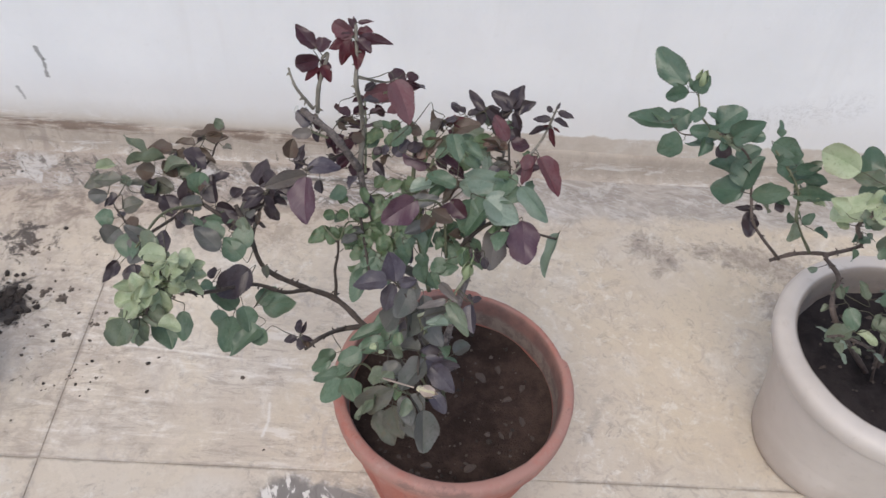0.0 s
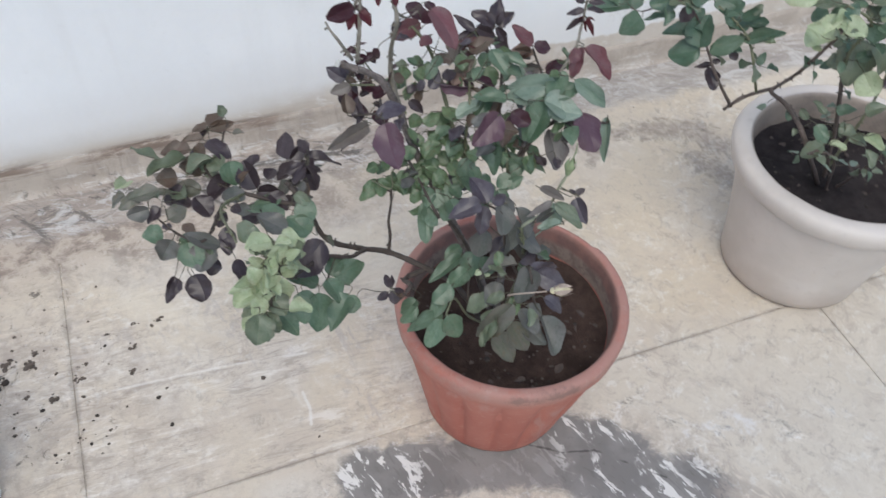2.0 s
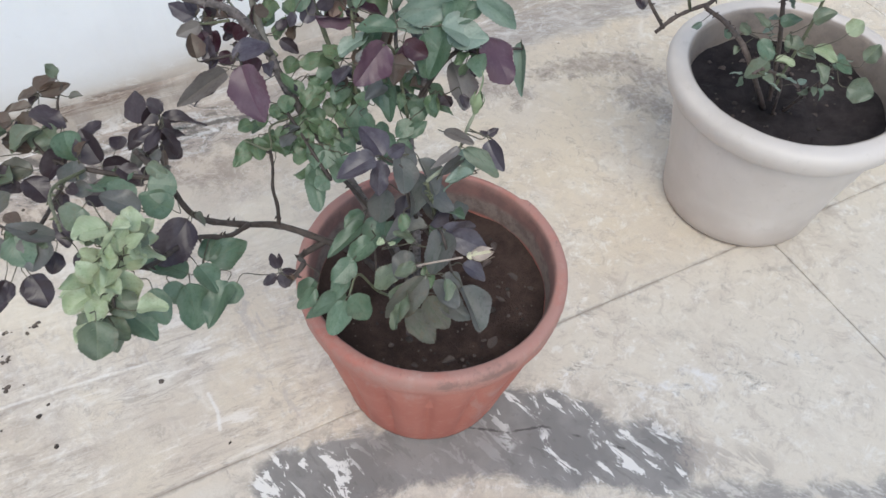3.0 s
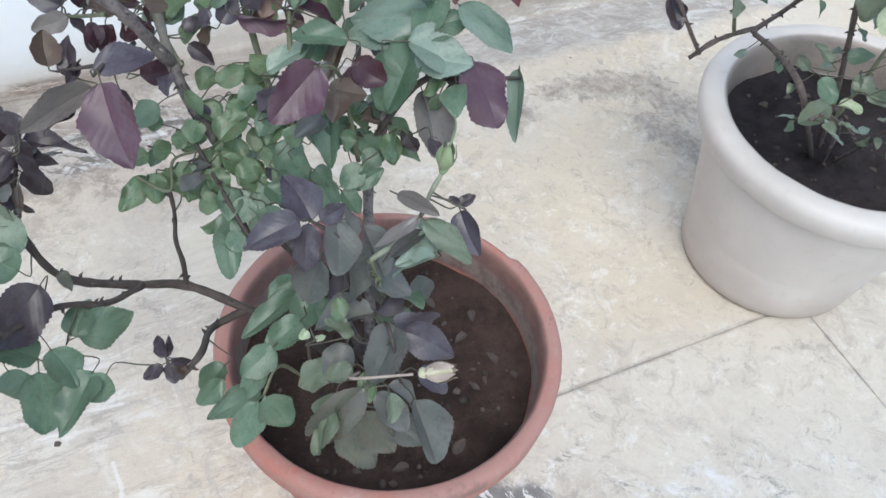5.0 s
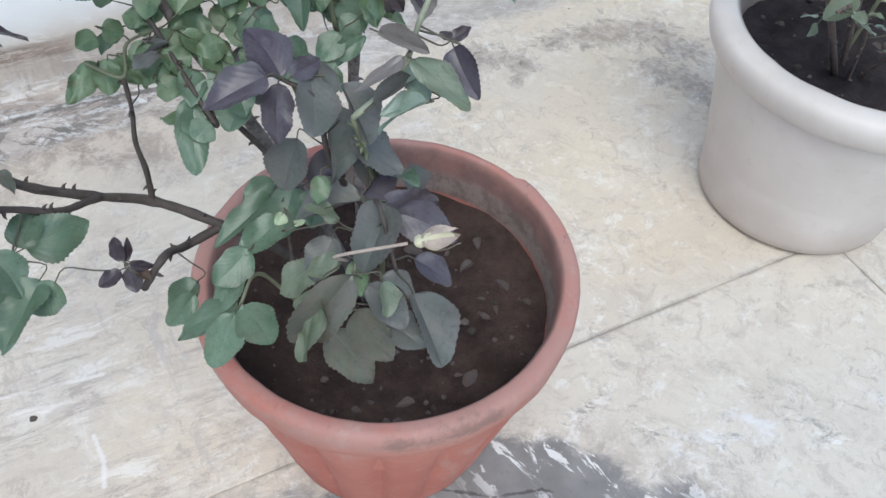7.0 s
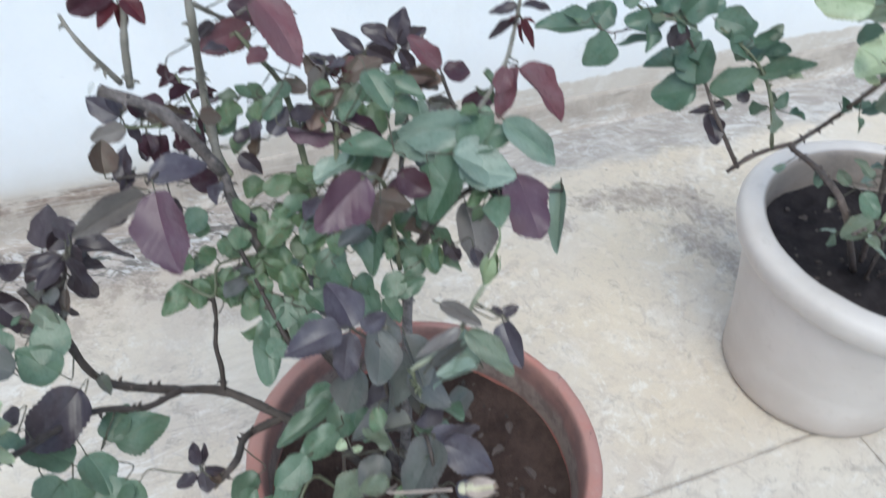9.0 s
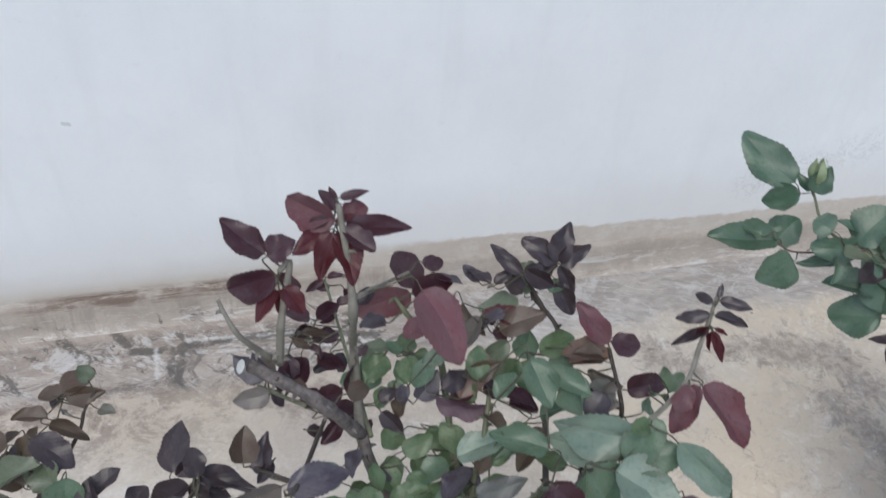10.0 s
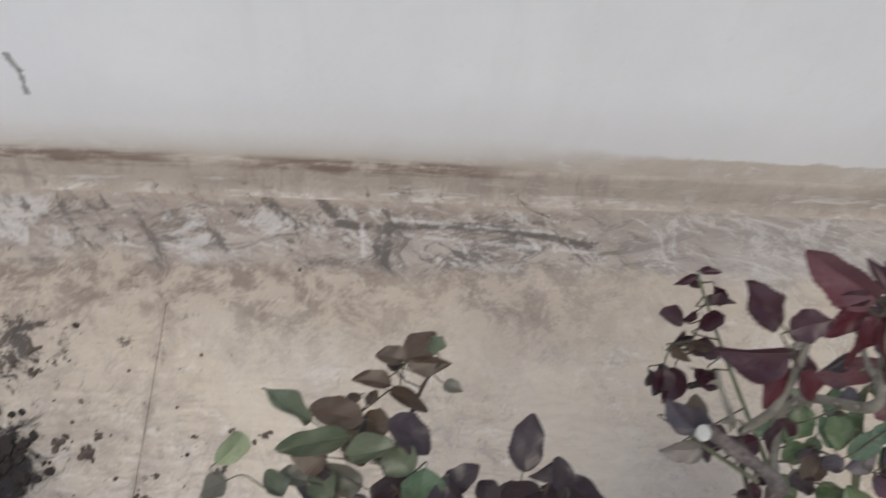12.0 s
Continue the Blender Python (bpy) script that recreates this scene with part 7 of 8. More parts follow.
leaf(ROSE, "N", (-0.018, 1.064, 0.679), (-0.013, 1.048, 0.669), 0.019, (-0.18, -0.58, 0.79))
leaf(ROSE, "G", (0.044, 1.032, 0.686), (0.023, 1.031, 0.668), 0.016, (-0.64, -0.15, 0.76))
leaf(ROSE, "O", (0.069, 1.027, 0.711), (0.036, 1.039, 0.697), 0.021, (-0.43, -0.18, 0.89))
leaf(ROSE, "S", (0.040, 1.023, 0.700), (0.040, 0.996, 0.685), 0.018, (-0.22, -0.49, 0.85))
leaf(ROSE, "T", (0.054, 1.018, 0.698), (0.063, 0.995, 0.689), 0.022, (-0.02, -0.37, 0.93))
leaf(ROSE, "W", (-0.030, 1.052, 0.670), (-0.015, 1.039, 0.658), 0.017, (0.16, -0.57, 0.81))
leaf(ROSE, "W", (-0.012, 1.030, 0.664), (0.015, 1.021, 0.660), 0.019, (-0.02, -0.42, 0.91))
leaf(ROSE, "G", (0.010, 1.012, 0.664), (0.032, 1.006, 0.678), 0.020, (-0.53, 0.02, 0.85))
# canes of the light-flowered rose
cane(PALE, 0.0048, 0.0040, (0.780, 1.020, 0.230), (0.619, 0.982, 0.446), (0.667, 1.079, 0.422), (0.649, 1.115, 0.434))
cane(PALE, 0.0042, 0.0035, (0.649, 1.115, 0.434), (0.649, 1.121, 0.437), (0.609, 1.139, 0.414), (0.575, 1.144, 0.388))
cane(PALE, 0.0035, 0.0025, (0.653, 1.118, 0.439), (0.692, 1.110, 0.474), (0.563, 0.966, 0.661), (0.585, 0.967, 0.688), (0.636, 1.006, 0.687))
cane(PALE, 0.0030, 0.0018, (0.588, 1.141, 0.396), (0.503, 1.113, 0.503), (0.492, 1.140, 0.538), (0.485, 1.187, 0.583), (0.414, 1.161, 0.656))
cane(PALE, 0.0022, 0.0014, (0.418, 1.153, 0.649), (0.391, 1.200, 0.650), (0.381, 1.230, 0.678))
cane(PALE, 0.0015, 0.0010, (0.414, 1.160, 0.653), (0.375, 1.206, 0.611), (0.357, 1.221, 0.614))
cane(PALE, 0.0030, 0.0018, (0.629, 1.131, 0.427), (0.556, 1.094, 0.537), (0.557, 1.121, 0.562), (0.548, 1.148, 0.582), (0.522, 1.188, 0.603))
cane(PALE, 0.0045, 0.0030, (0.800, 1.030, 0.230), (0.760, 1.030, 0.380), (0.710, 1.030, 0.520), (0.680, 1.040, 0.640), (0.675, 1.055, 0.760))
cane(PALE, 0.0035, 0.0020, (0.710, 1.030, 0.520), (0.660, 1.000, 0.600), (0.649, 0.977, 0.676), (0.591, 0.985, 0.715))
cane(PALE, 0.0030, 0.0020, (0.780, 1.000, 0.230), (0.720, 0.970, 0.360), (0.634, 0.946, 0.432), (0.600, 0.940, 0.440))
cane(PALE, 0.0030, 0.0020, (0.800, 1.000, 0.230), (0.780, 0.940, 0.360), (0.750, 0.910, 0.420))
cane(PALE, 0.0035, 0.0020, (0.820, 1.050, 0.230), (0.840, 1.040, 0.420), (0.800, 1.020, 0.560), (0.780, 1.020, 0.660))
# leaves of the light-flowered rose
leaf(PALE, "E", (0.362, 1.240, 0.685), (0.317, 1.295, 0.719), 0.047, (-0.47, -0.70, 0.53))
leaf(PALE, "E", (0.366, 1.230, 0.677), (0.337, 1.252, 0.652), 0.032, (-0.75, -0.46, 0.48))
leaf(PALE, "E", (0.378, 1.226, 0.681), (0.393, 1.234, 0.708), 0.028, (-0.47, -0.73, 0.49))
leaf(PALE, "E", (0.379, 1.231, 0.679), (0.367, 1.249, 0.693), 0.013, (-0.12, -0.65, 0.75))
leaf(PALE, "E", (0.360, 1.225, 0.615), (0.288, 1.249, 0.612), 0.041, (-0.21, -0.49, 0.85))
leaf(PALE, "E", (0.357, 1.226, 0.610), (0.376, 1.224, 0.641), 0.043, (-0.73, -0.54, 0.40))
leaf(PALE, "E", (0.371, 1.202, 0.602), (0.330, 1.199, 0.583), 0.045, (-0.29, -0.61, 0.74))
leaf(PALE, "E", (0.411, 1.185, 0.611), (0.376, 1.212, 0.592), 0.019, (-0.67, -0.37, 0.65))
leaf(PALE, "E", (0.415, 1.167, 0.652), (0.369, 1.187, 0.636), 0.032, (-0.49, -0.75, 0.45))
leaf(PALE, "E", (0.408, 1.170, 0.654), (0.432, 1.173, 0.696), 0.048, (-0.66, -0.62, 0.42))
leaf(PALE, "N", (0.399, 1.175, 0.648), (0.437, 1.134, 0.656), 0.051, (-0.43, -0.25, 0.87))
leaf(PALE, "E", (0.428, 1.154, 0.653), (0.463, 1.141, 0.690), 0.040, (-0.63, -0.70, 0.35))
leaf(PALE, "E", (0.447, 1.143, 0.664), (0.471, 1.138, 0.670), 0.027, (-0.33, -0.49, 0.81))
leaf(PALE, "E", (0.518, 1.198, 0.612), (0.552, 1.163, 0.606), 0.043, (-0.46, -0.55, 0.70))
leaf(PALE, "E", (0.384, 1.183, 0.663), (0.369, 1.199, 0.667), 0.031, (-0.50, -0.61, 0.61))
leaf(PALE, "D", (0.423, 1.142, 0.650), (0.410, 1.144, 0.620), 0.027, (-0.74, -0.62, 0.25))
leaf(PALE, "E", (0.477, 1.154, 0.548), (0.494, 1.179, 0.598), 0.055, (-0.73, -0.48, 0.49))
leaf(PALE, "E", (0.477, 1.177, 0.558), (0.432, 1.204, 0.571), 0.042, (0.03, -0.40, 0.92))
leaf(PALE, "E", (0.484, 1.159, 0.543), (0.435, 1.188, 0.521), 0.054, (-0.57, -0.40, 0.72))
leaf(PALE, "G", (0.490, 1.140, 0.544), (0.531, 1.108, 0.588), 0.035, (-0.79, -0.45, 0.42))
leaf(PALE, "E", (0.472, 1.188, 0.571), (0.506, 1.207, 0.592), 0.038, (-0.33, -0.37, 0.87))
leaf(PALE, "D", (0.496, 1.137, 0.513), (0.497, 1.105, 0.483), 0.029, (-0.12, -0.68, 0.72))
leaf(PALE, "D", (0.502, 1.135, 0.520), (0.473, 1.150, 0.509), 0.013, (-0.44, -0.27, 0.85))
leaf(PALE, "D", (0.501, 1.138, 0.525), (0.513, 1.129, 0.527), 0.011, (-0.53, -0.59, 0.61))
leaf(PALE, "E", (0.517, 1.144, 0.544), (0.549, 1.120, 0.550), 0.020, (-0.53, -0.54, 0.65))
leaf(PALE, "D", (0.534, 1.133, 0.543), (0.537, 1.119, 0.531), 0.018, (-0.54, -0.60, 0.59))
leaf(PALE, "E", (0.551, 1.138, 0.575), (0.550, 1.195, 0.596), 0.060, (-0.27, -0.34, 0.90))
leaf(PALE, "G", (0.552, 1.132, 0.561), (0.598, 1.088, 0.597), 0.027, (-0.75, -0.31, 0.59))
leaf(PALE, "E", (0.549, 1.150, 0.594), (0.577, 1.137, 0.616), 0.022, (-0.63, -0.64, 0.45))
leaf(PALE, "E", (0.563, 1.144, 0.583), (0.600, 1.132, 0.590), 0.022, (-0.28, -0.28, 0.92))
leaf(PALE, "E", (0.549, 1.160, 0.599), (0.538, 1.197, 0.613), 0.045, (-0.57, -0.44, 0.69))
leaf(PALE, "L", (0.589, 0.975, 0.695), (0.529, 0.979, 0.656), 0.055, (-0.52, -0.38, 0.76))
leaf(PALE, "L", (0.558, 1.016, 0.718), (0.520, 1.065, 0.709), 0.049, (-0.68, -0.43, 0.59))
leaf(PALE, "E", (0.602, 1.043, 0.680), (0.596, 1.078, 0.715), 0.051, (-0.12, -0.72, 0.69))
leaf(PALE, "N", (0.589, 0.995, 0.713), (0.557, 1.034, 0.701), 0.033, (-0.56, -0.22, 0.80))
leaf(PALE, "L", (0.581, 0.974, 0.690), (0.601, 0.939, 0.692), 0.041, (-0.56, -0.26, 0.79))
leaf(PALE, "N", (0.649, 1.010, 0.699), (0.639, 1.048, 0.732), 0.047, (-0.45, -0.64, 0.62))
leaf(PALE, "N", (0.657, 0.997, 0.701), (0.674, 1.018, 0.750), 0.053, (-0.81, -0.38, 0.44))
leaf(PALE, "N", (0.650, 0.999, 0.707), (0.686, 0.969, 0.723), 0.036, (-0.59, -0.28, 0.76))
leaf(PALE, "E", (0.607, 1.030, 0.674), (0.585, 1.039, 0.658), 0.036, (-0.63, -0.43, 0.64))
leaf(PALE, "N", (0.618, 1.042, 0.692), (0.633, 1.043, 0.713), 0.032, (-0.75, -0.37, 0.55))
leaf(PALE, "E", (0.588, 0.985, 0.709), (0.604, 0.968, 0.697), 0.035, (-0.32, -0.72, 0.61))
leaf(PALE, "N", (0.650, 0.981, 0.679), (0.681, 0.987, 0.694), 0.042, (-0.31, -0.46, 0.83))
leaf(PALE, "G", (0.658, 0.974, 0.677), (0.646, 0.957, 0.654), 0.047, (-0.65, -0.41, 0.64))
leaf(PALE, "L", (0.662, 0.975, 0.693), (0.678, 0.944, 0.702), 0.049, (-0.73, -0.20, 0.66))
leaf(PALE, "E", (0.673, 0.954, 0.684), (0.695, 0.927, 0.665), 0.047, (-0.60, -0.73, 0.33))
leaf(PALE, "N", (0.689, 1.021, 0.611), (0.670, 0.971, 0.544), 0.074, (-0.58, -0.56, 0.59))
leaf(PALE, "N", (0.711, 0.993, 0.611), (0.711, 0.955, 0.577), 0.056, (-0.38, -0.62, 0.69))
leaf(PALE, "N", (0.677, 1.008, 0.578), (0.648, 1.029, 0.567), 0.043, (-0.60, -0.45, 0.66))
leaf(PALE, "L", (0.688, 0.976, 0.570), (0.696, 0.938, 0.547), 0.051, (-0.59, -0.51, 0.62))
leaf(PALE, "D", (0.703, 0.945, 0.567), (0.728, 0.921, 0.576), 0.027, (-0.60, -0.35, 0.72))
leaf(PALE, "E", (0.728, 0.961, 0.601), (0.733, 0.927, 0.577), 0.045, (-0.22, -0.59, 0.78))
leaf(PALE, "N", (0.616, 0.984, 0.646), (0.603, 1.002, 0.641), 0.028, (-0.58, -0.19, 0.79))
leaf(PALE, "G", (0.682, 1.001, 0.735), (0.699, 0.992, 0.750), 0.043, (-0.70, -0.47, 0.54))
leaf(PALE, "B", (0.689, 1.033, 0.768), (0.699, 0.995, 0.737), 0.049, (-0.58, -0.59, 0.56))
leaf(PALE, "B", (0.678, 1.062, 0.811), (0.699, 1.052, 0.830), 0.021, (-0.69, -0.58, 0.43))
leaf(PALE, "N", (0.693, 0.980, 0.726), (0.710, 0.953, 0.720), 0.053, (-0.69, -0.53, 0.49))
leaf(PALE, "G", (0.763, 0.976, 0.658), (0.779, 0.948, 0.653), 0.056, (-0.47, -0.42, 0.78))
leaf(PALE, "L", (0.712, 0.956, 0.740), (0.735, 0.947, 0.765), 0.053, (-0.62, -0.73, 0.30))
leaf(PALE, "E", (0.744, 0.932, 0.609), (0.764, 0.892, 0.601), 0.056, (-0.47, -0.40, 0.79))
leaf(PALE, "N", (0.767, 0.937, 0.639), (0.788, 0.904, 0.637), 0.056, (-0.46, -0.33, 0.82))
leaf(PALE, "N", (0.641, 0.950, 0.444), (0.606, 0.958, 0.416), 0.033, (-0.56, -0.64, 0.53))
leaf(PALE, "L", (0.645, 0.944, 0.447), (0.676, 0.924, 0.444), 0.018, (-0.16, -0.36, 0.92))
leaf(PALE, "G", (0.634, 0.977, 0.469), (0.642, 0.942, 0.453), 0.030, (-0.33, -0.46, 0.82))
leaf(PALE, "N", (0.684, 0.899, 0.462), (0.682, 0.867, 0.446), 0.023, (-0.27, -0.40, 0.87))
leaf(PALE, "N", (0.732, 0.861, 0.425), (0.752, 0.827, 0.427), 0.044, (-0.60, -0.31, 0.73))
leaf(PALE, "N", (0.666, 0.956, 0.473), (0.681, 0.922, 0.476), 0.025, (-0.52, -0.18, 0.83))
leaf(PALE, "N", (0.669, 0.930, 0.468), (0.700, 0.909, 0.462), 0.024, (-0.24, -0.59, 0.77))
leaf(PALE, "L", (0.685, 0.915, 0.479), (0.706, 0.882, 0.469), 0.023, (-0.36, -0.48, 0.80))
leaf(PALE, "G", (0.735, 0.900, 0.446), (0.747, 0.872, 0.440), 0.021, (-0.53, -0.38, 0.76))
leaf(PALE, "N", (0.629, 0.992, 0.471), (0.626, 1.019, 0.476), 0.017, (-0.65, -0.21, 0.73))
leaf(PALE, "G", (0.685, 0.991, 0.476), (0.709, 0.973, 0.491), 0.024, (-0.62, -0.20, 0.76))
leaf(PALE, "N", (0.678, 0.929, 0.519), (0.701, 0.917, 0.541), 0.027, (-0.72, -0.22, 0.66))
leaf(PALE, "L", (0.708, 0.887, 0.517), (0.725, 0.881, 0.537), 0.030, (-0.76, -0.27, 0.59))
leaf(PALE, "N", (0.671, 0.954, 0.484), (0.665, 0.944, 0.454), 0.014, (-0.77, -0.55, 0.34))
leaf(PALE, "N", (0.672, 0.998, 0.465), (0.665, 1.025, 0.482), 0.017, (-0.35, -0.57, 0.74))
leaf(PALE, "N", (0.760, 0.871, 0.459), (0.779, 0.870, 0.485), 0.028, (-0.78, -0.25, 0.57))
bud(ROSE, (-0.042, 0.711, 0.588), (-0.019, 0.699, 0.597), 0.0145, BUD_CREAM, DRY_SEPAL)
cane(ROSE, 0.0010, 0.0011, (-0.046, 0.712, 0.588), (-0.085, 0.735, 0.57), (-0.07, 0.76, 0.53), bark=DRY_SEPAL)
bud(ROSE, (0.009, 0.800, 0.696), (0.012, 0.800, 0.723), 0.0125, BUD_GREEN, BUD_GREEN)
cane(ROSE, 0.0012, 0.0004, (0.011, 0.800, 0.716), (0.016, 0.801, 0.735), (0.014, 0.800, 0.750), bark=BUD_GREEN)
bud(PALE, (0.382, 1.231, 0.682), (0.385, 1.243, 0.710), 0.019, BUD_GREEN, BUD_GREEN)
foliage(ROSE, (-0.04, 0.97, 0.60), (0.16, 0.16, 0.14), 36, "CCCGGPT", 21)
foliage(ROSE, (0.03, 1.02, 0.68), (0.13, 0.13, 0.09), 36, "CCCBGGGTPBC", 22, 0.018, 0.030)
foliage(ROSE, (-0.12, 1.08, 0.68), (0.10, 0.14, 0.12), 20, "WWDPB", 23, 0.014, 0.026)
foliage(ROSE, (-0.40, 0.98, 0.59), (0.14, 0.17, 0.10), 24, "GKTNDPTBD", 34, 0.015, 0.027)
foliage(ROSE, (-0.377, 0.800, 0.637), (0.045, 0.055, 0.045), 46, "LLLLLN", 25, 0.018, 0.031)
foliage(ROSE, (-0.06, 0.80, 0.45), (0.10, 0.10, 0.12), 10, "GNTC", 26)
foliage(PALE, (0.62, 1.03, 0.62), (0.14, 0.14, 0.16), 42, "EEGGNL", 27, 0.020, 0.034)
foliage(PALE, (0.72, 0.98, 0.40), (0.16, 0.14, 0.14), 30, "NNGS", 28, 0.014, 0.024)
foliage(PALE, (0.46, 1.18, 0.60), (0.12, 0.10, 0.12), 12, "EEG", 29, 0.020, 0.032)
stalks(ROSE)
stalks(PALE)

# cut face of the pruned stub
bm, rings = lathe([(0.0001, 0.0006), (0.004, 0.0008), (0.0052, 0.0)], 14)
tip = Vector((-0.2215, 1.0255, 0.7625))
bmesh.ops.transform(bm, matrix=Matrix.Translation(tip - ROSE.matrix_world.translation) @ Vector((-0.75, -0.1, 0.6)).to_track_quat("Z", "Y").to_matrix().to_4x4(), verts=bm.verts)
part("cut_end", bm, CUT, ROSE, "pale pruned cut face")


# ---- white bloom ----
def bloom(bush, at, size):
    base = Vector(at) - bush.matrix_world.translation
    rnd = random.Random(5)
    turn = Vector((-0.25, -0.5, 0.85)).to_track_quat("Z", "Y").to_matrix().to_4x4()
    turn.translation = base
    bm, _ = lathe([(0.0005, -0.3 * size), (0.12 * size, -0.22 * size), (0.2 * size, -0.05 * size), (0.14 * size, 0.12 * size), (0.0005, 0.2 * size)], 20)
    bmesh.ops.transform(bm, matrix=turn, verts=bm.verts)
    head = part("bloom", bm, PETAL, bush, "open white rose bloom")
    for ring, (count, reach, lift) in enumerate(((5, 0.24, 0.30), (7, 0.36, 0.24), (8, 0.46, 0.14), (9, 0.54, 0.02))):
        for i in range(count):
            w = 2 * math.pi * (i + 0.5 * ring) / count + rnd.uniform(-0.15, 0.15)
            bm = bmesh.new()
            grid = []
            for a in range(7):
                s = a / 6
                row = []
                for b in range(7):
                    c = b / 3 - 1
                    half = reach * size * 0.75 * (0.35 + 0.65 * math.sin(math.pi * (0.15 + 0.6 * s)))
                    r = reach * size * s - 0.10 * size * c * c * s
                    h = lift * size * math.sin(math.pi * 0.6 * s) + 0.05 * size * math.sin(5 * c + w) * s - 0.08 * size * max(0, s - 0.75) * 4
                    x, y = r * math.cos(w) - c * half * math.sin(w), r * math.sin(w) + c * half * math.cos(w)
                    row.append(bm.verts.new((x, y, h)))
                grid.append(row)
            for p, q in zip(grid, grid[1:]):
                for b in range(6):
                    bm.faces.new((p[b], p[b + 1], q[b + 1], q[b]))
            bmesh.ops.transform(bm, matrix=turn, verts=bm.verts)
            part("petal", bm, PETAL, head)


bloom(PALE, (0.698, 1.034, 0.790), 0.075)


# ---- small things on the soil and the floor ----
def crumb_mesh(seed, flat):
    bm = bmesh.new()
    bmesh.ops.create_icosphere(bm, subdivisions=1, radius=1.0)
    for v in bm.verts:
        v.co *= 1.0 + 0.45 * noise.noise(v.co * 1.3 + Vector((seed, 0, 0)))
        v.co.z *= flat
    return bm


def scatter(name, mats, x, y, z, r, count, lo, hi, label, seed, flat=0.6, spread=None):
    rnd = random.Random(seed)
    shapes = [mesh_of(name, crumb_mesh(seed + i, flat), m, False) for i in range(4) for m in mats]
    root = thing(name + "s", x, y, z, label, name, kind="stuff")
    for _ in range(count):
        w, q = rnd.uniform(0, 2 * math.pi), r * math.sqrt(rnd.random())
        if spread:
            q = abs(rnd.gauss(0, spread))
        s = rnd.uniform(lo, hi) * (0.5 + rnd.random() ** 3)
        ob = new(name, rnd.choice(shapes))
        ob.parent = root
        ob.matrix_local = pose(q * math.cos(w), q * math.sin(w), s * flat * 0.5, 0, 0, rnd.uniform(0, 360)) @ Matrix.Diagonal((s, s * rnd.uniform(0.6, 1), s, 1))
    return root


scatter("pebble", (PEBBLE, CRUMB), PX, PY, 0.266, 0.155, 170, 0.0015, 0.0042, "small clods and stones on the potting soil", 3)
scatter("pebble", (PEBBLE, CRUMB), QX, QY, 0.250, 0.165, 45, 0.002, 0.005, "small clods and stones on the dark potting soil", 4)
scatter("crumb", (CRUMB, DRY_CRUMB), -0.93, 1.27, 0.0, 0.3, 110, 0.002, 0.006, "dry soil crumbs spilled over the terrace floor", 6, 0.45, 0.20)

scatter("crumb", (CRUMB, DRY_CRUMB), -0.74, 1.08, 0.0, 0.3, 44, 0.0018, 0.0052, "scattered dry soil crumbs along the floor joint", 9, 0.45, 0.15)


def clump(x, y, size, seed):
    """A trodden pinch of soil: a few flat bits pressed to the floor."""
    rnd = random.Random(seed)
    bits = []
    for i in range(rnd.randrange(7, 14)):
        bm = crumb_mesh(seed + i, 0.22)
        s = size * rnd.uniform(0.14, 0.42)
        q, w = abs(rnd.gauss(0, 0.5)) * size, rnd.uniform(0, 2 * math.pi)
        bmesh.ops.transform(bm, matrix=pose(q * math.cos(w), 0.7 * q * math.sin(w), s * 0.10, 0, 0, rnd.uniform(0, 360)) @ Matrix.Diagonal((s, s * rnd.uniform(0.4, 0.9), s, 1)), verts=bm.verts)
        bits.append(mesh_of("bit", bm, DRY_CRUMB, False))
    bm = bmesh.new()
    for me in bits:
        bm.from_mesh(me)
        bpy.data.meshes.remove(me)
    ob = new("soil_clump", mesh_of("soil_clump", bm, DRY_CRUMB, False))
    ob.location = (x, y, 0.0)
    tagged(ob, "small trodden clump of dark soil on the cement floor", "soil clump", "soil clumps on the floor")


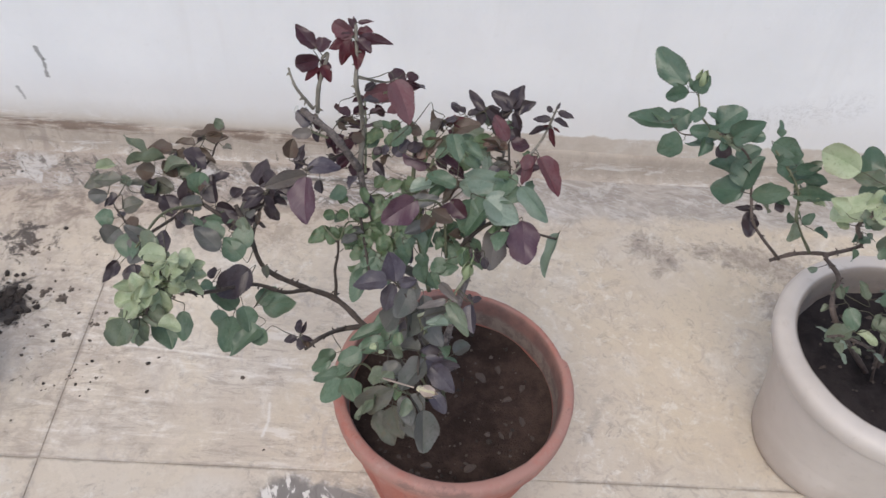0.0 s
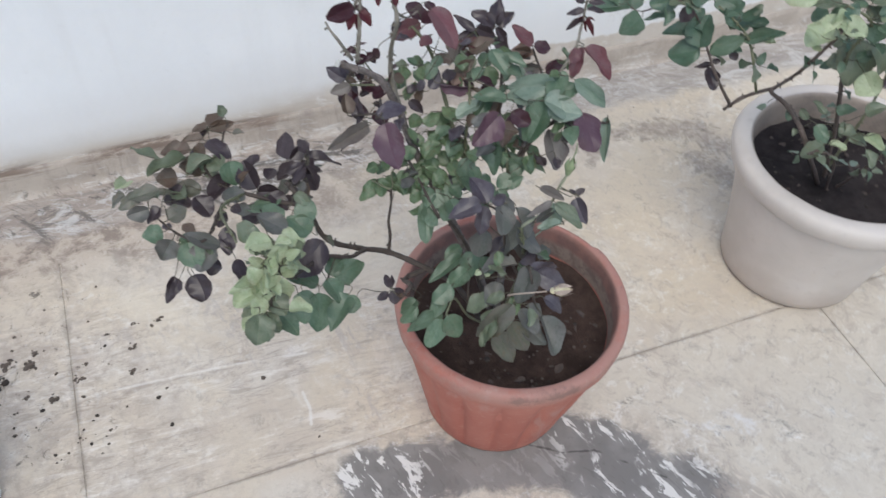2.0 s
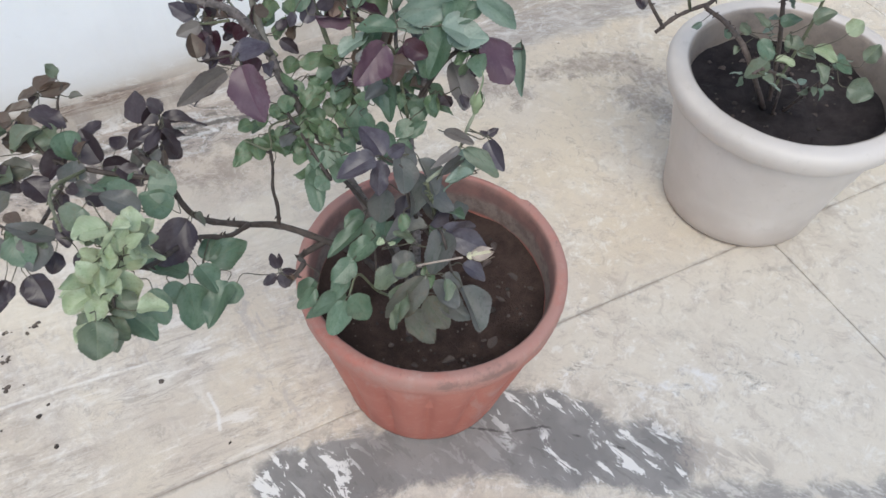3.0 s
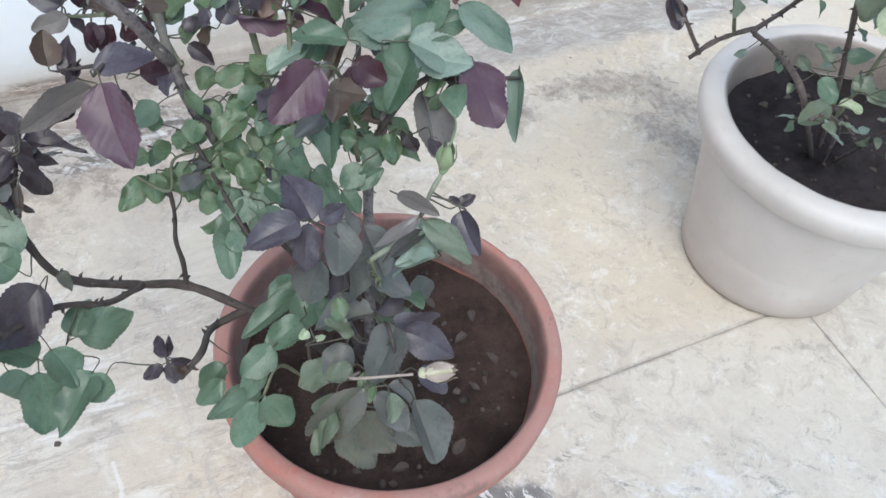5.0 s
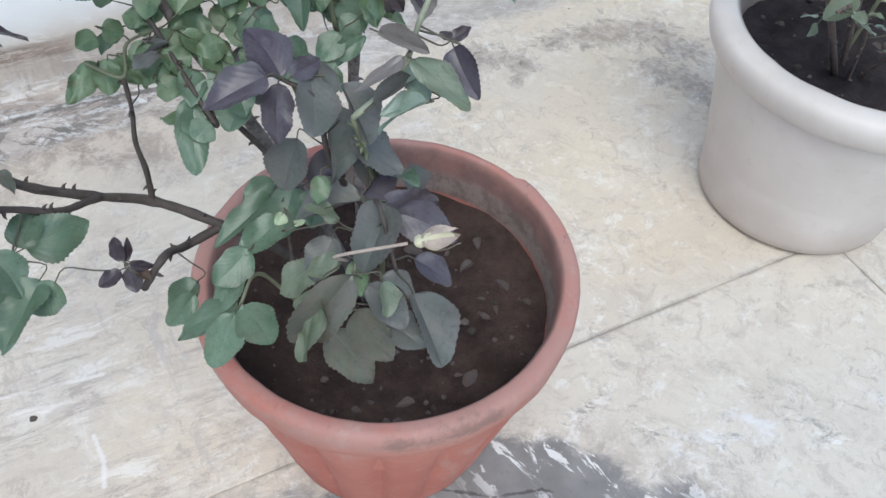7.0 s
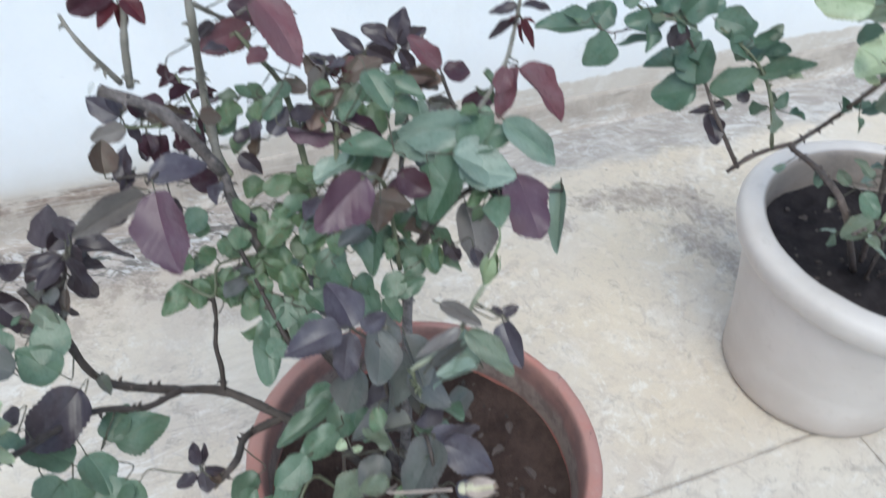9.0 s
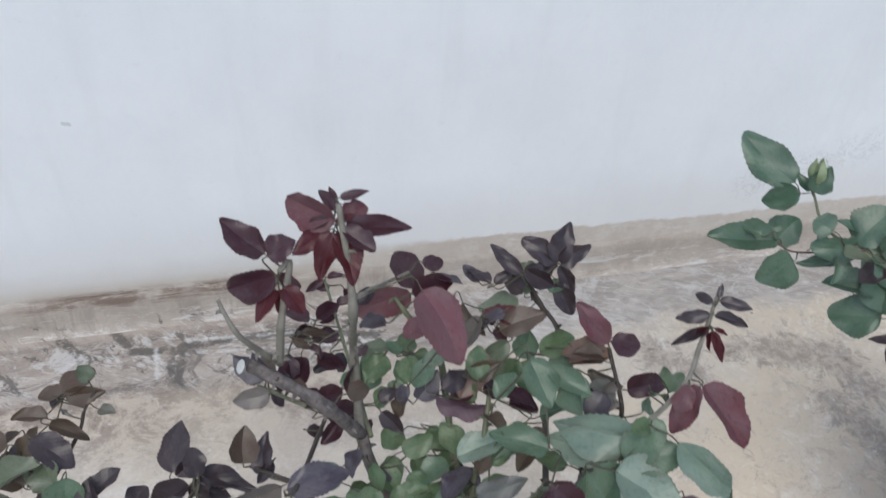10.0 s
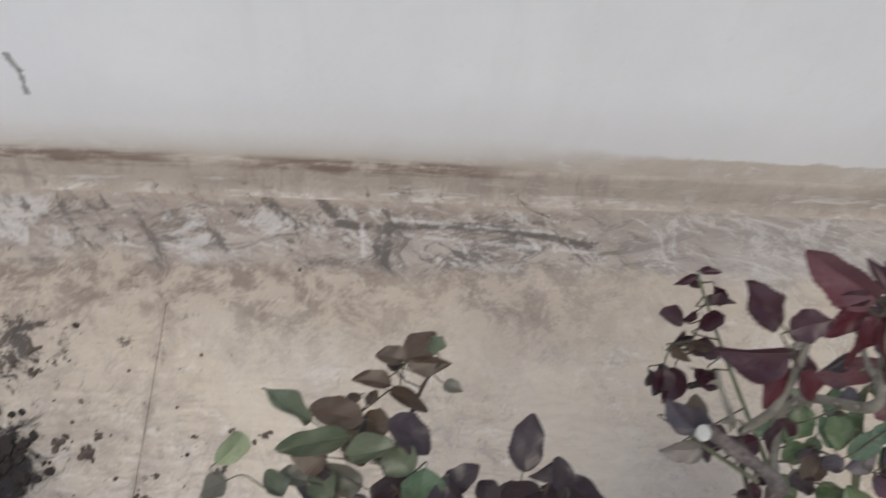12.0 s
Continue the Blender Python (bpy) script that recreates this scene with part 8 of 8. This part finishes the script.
for i, (x, y, size) in enumerate(((-0.929, 1.442, 0.016), (-0.917, 1.406, 0.018), (-0.894, 1.419, 0.010), (-0.804, 1.306, 0.014), (-0.781, 1.186, 0.018), (-0.727, 1.213, 0.012), (-0.712, 1.244, 0.011),
                                  (-0.668, 1.306, 0.009), (-0.620, 1.258, 0.012), (-0.564, 1.309, 0.013), (-0.614, 1.316, 0.010), (-0.840, 1.360, 0.008), (-0.631, 1.199, 0.014), (-0.684, 1.081, 0.008),
                                  (-0.815, 1.280, 0.022), (-0.857, 1.295, 0.020), (-0.954, 1.425, 0.014), (-0.825, 1.205, 0.010), (-0.849, 1.176, 0.008))):
    clump(x, y, size, 400 + 20 * i)
scatter("clod", (CRUMB,), -0.94, 1.255, 0.0, 0.06, 130, 0.003, 0.011, "small heap of spilled dark soil clods on the floor", 8, 0.6, 0.042)


def husk(x, y, z, long, wide, turn, tilt):
    ob = new("dry_leaf", HUSKS[chance.randrange(3)])
    ob.matrix_world = pose(x, y, z, tilt, 8, turn) @ Matrix.Diagonal((wide, long, long, 1))
    return tagged(ob, "small dry brown leaf lying on the potting soil", "dry leaf", "dry leaves on the soil")


HUSKS = []
for i in (1, 3, 4):
    me = LEAVES["B"][i].copy()
    me.materials[0] = HUSK
    HUSKS.append(me)
husk(0.075, 0.930, 0.278, 0.024, 0.014, 40, 6)
husk(0.120, 0.900, 0.275, 0.017, 0.010, 100, 10)
husk(0.095, 0.965, 0.276, 0.015, 0.009, 200, 4)
husk(0.135, 0.850, 0.275, 0.019, 0.009, 10, 15)
husk(0.040, 0.765, 0.277, 0.022, 0.012, 300, 12)
husk(-0.010, 0.770, 0.276, 0.019, 0.010, 80, 8)
husk(0.140, 0.930, 0.276, 0.015, 0.009, 160, 5)
for i in range(12):
    w = chance.uniform(-2.6, -0.4)
    q = chance.uniform(0.09, 0.155)
    husk(PX + q * math.cos(w), PY + q * math.sin(w), 0.268, chance.uniform(0.005, 0.012), chance.uniform(0.004, 0.008), chance.uniform(0, 360), chance.uniform(-10, 20))
for i in range(14):
    w, q = chance.uniform(0, 6.28), 0.15 * math.sqrt(chance.random())
    husk(QX + q * math.cos(w), QY + q * math.sin(w), 0.262, chance.uniform(0.010, 0.022), chance.uniform(0.006, 0.011), chance.uniform(0, 360), chance.uniform(-10, 25))
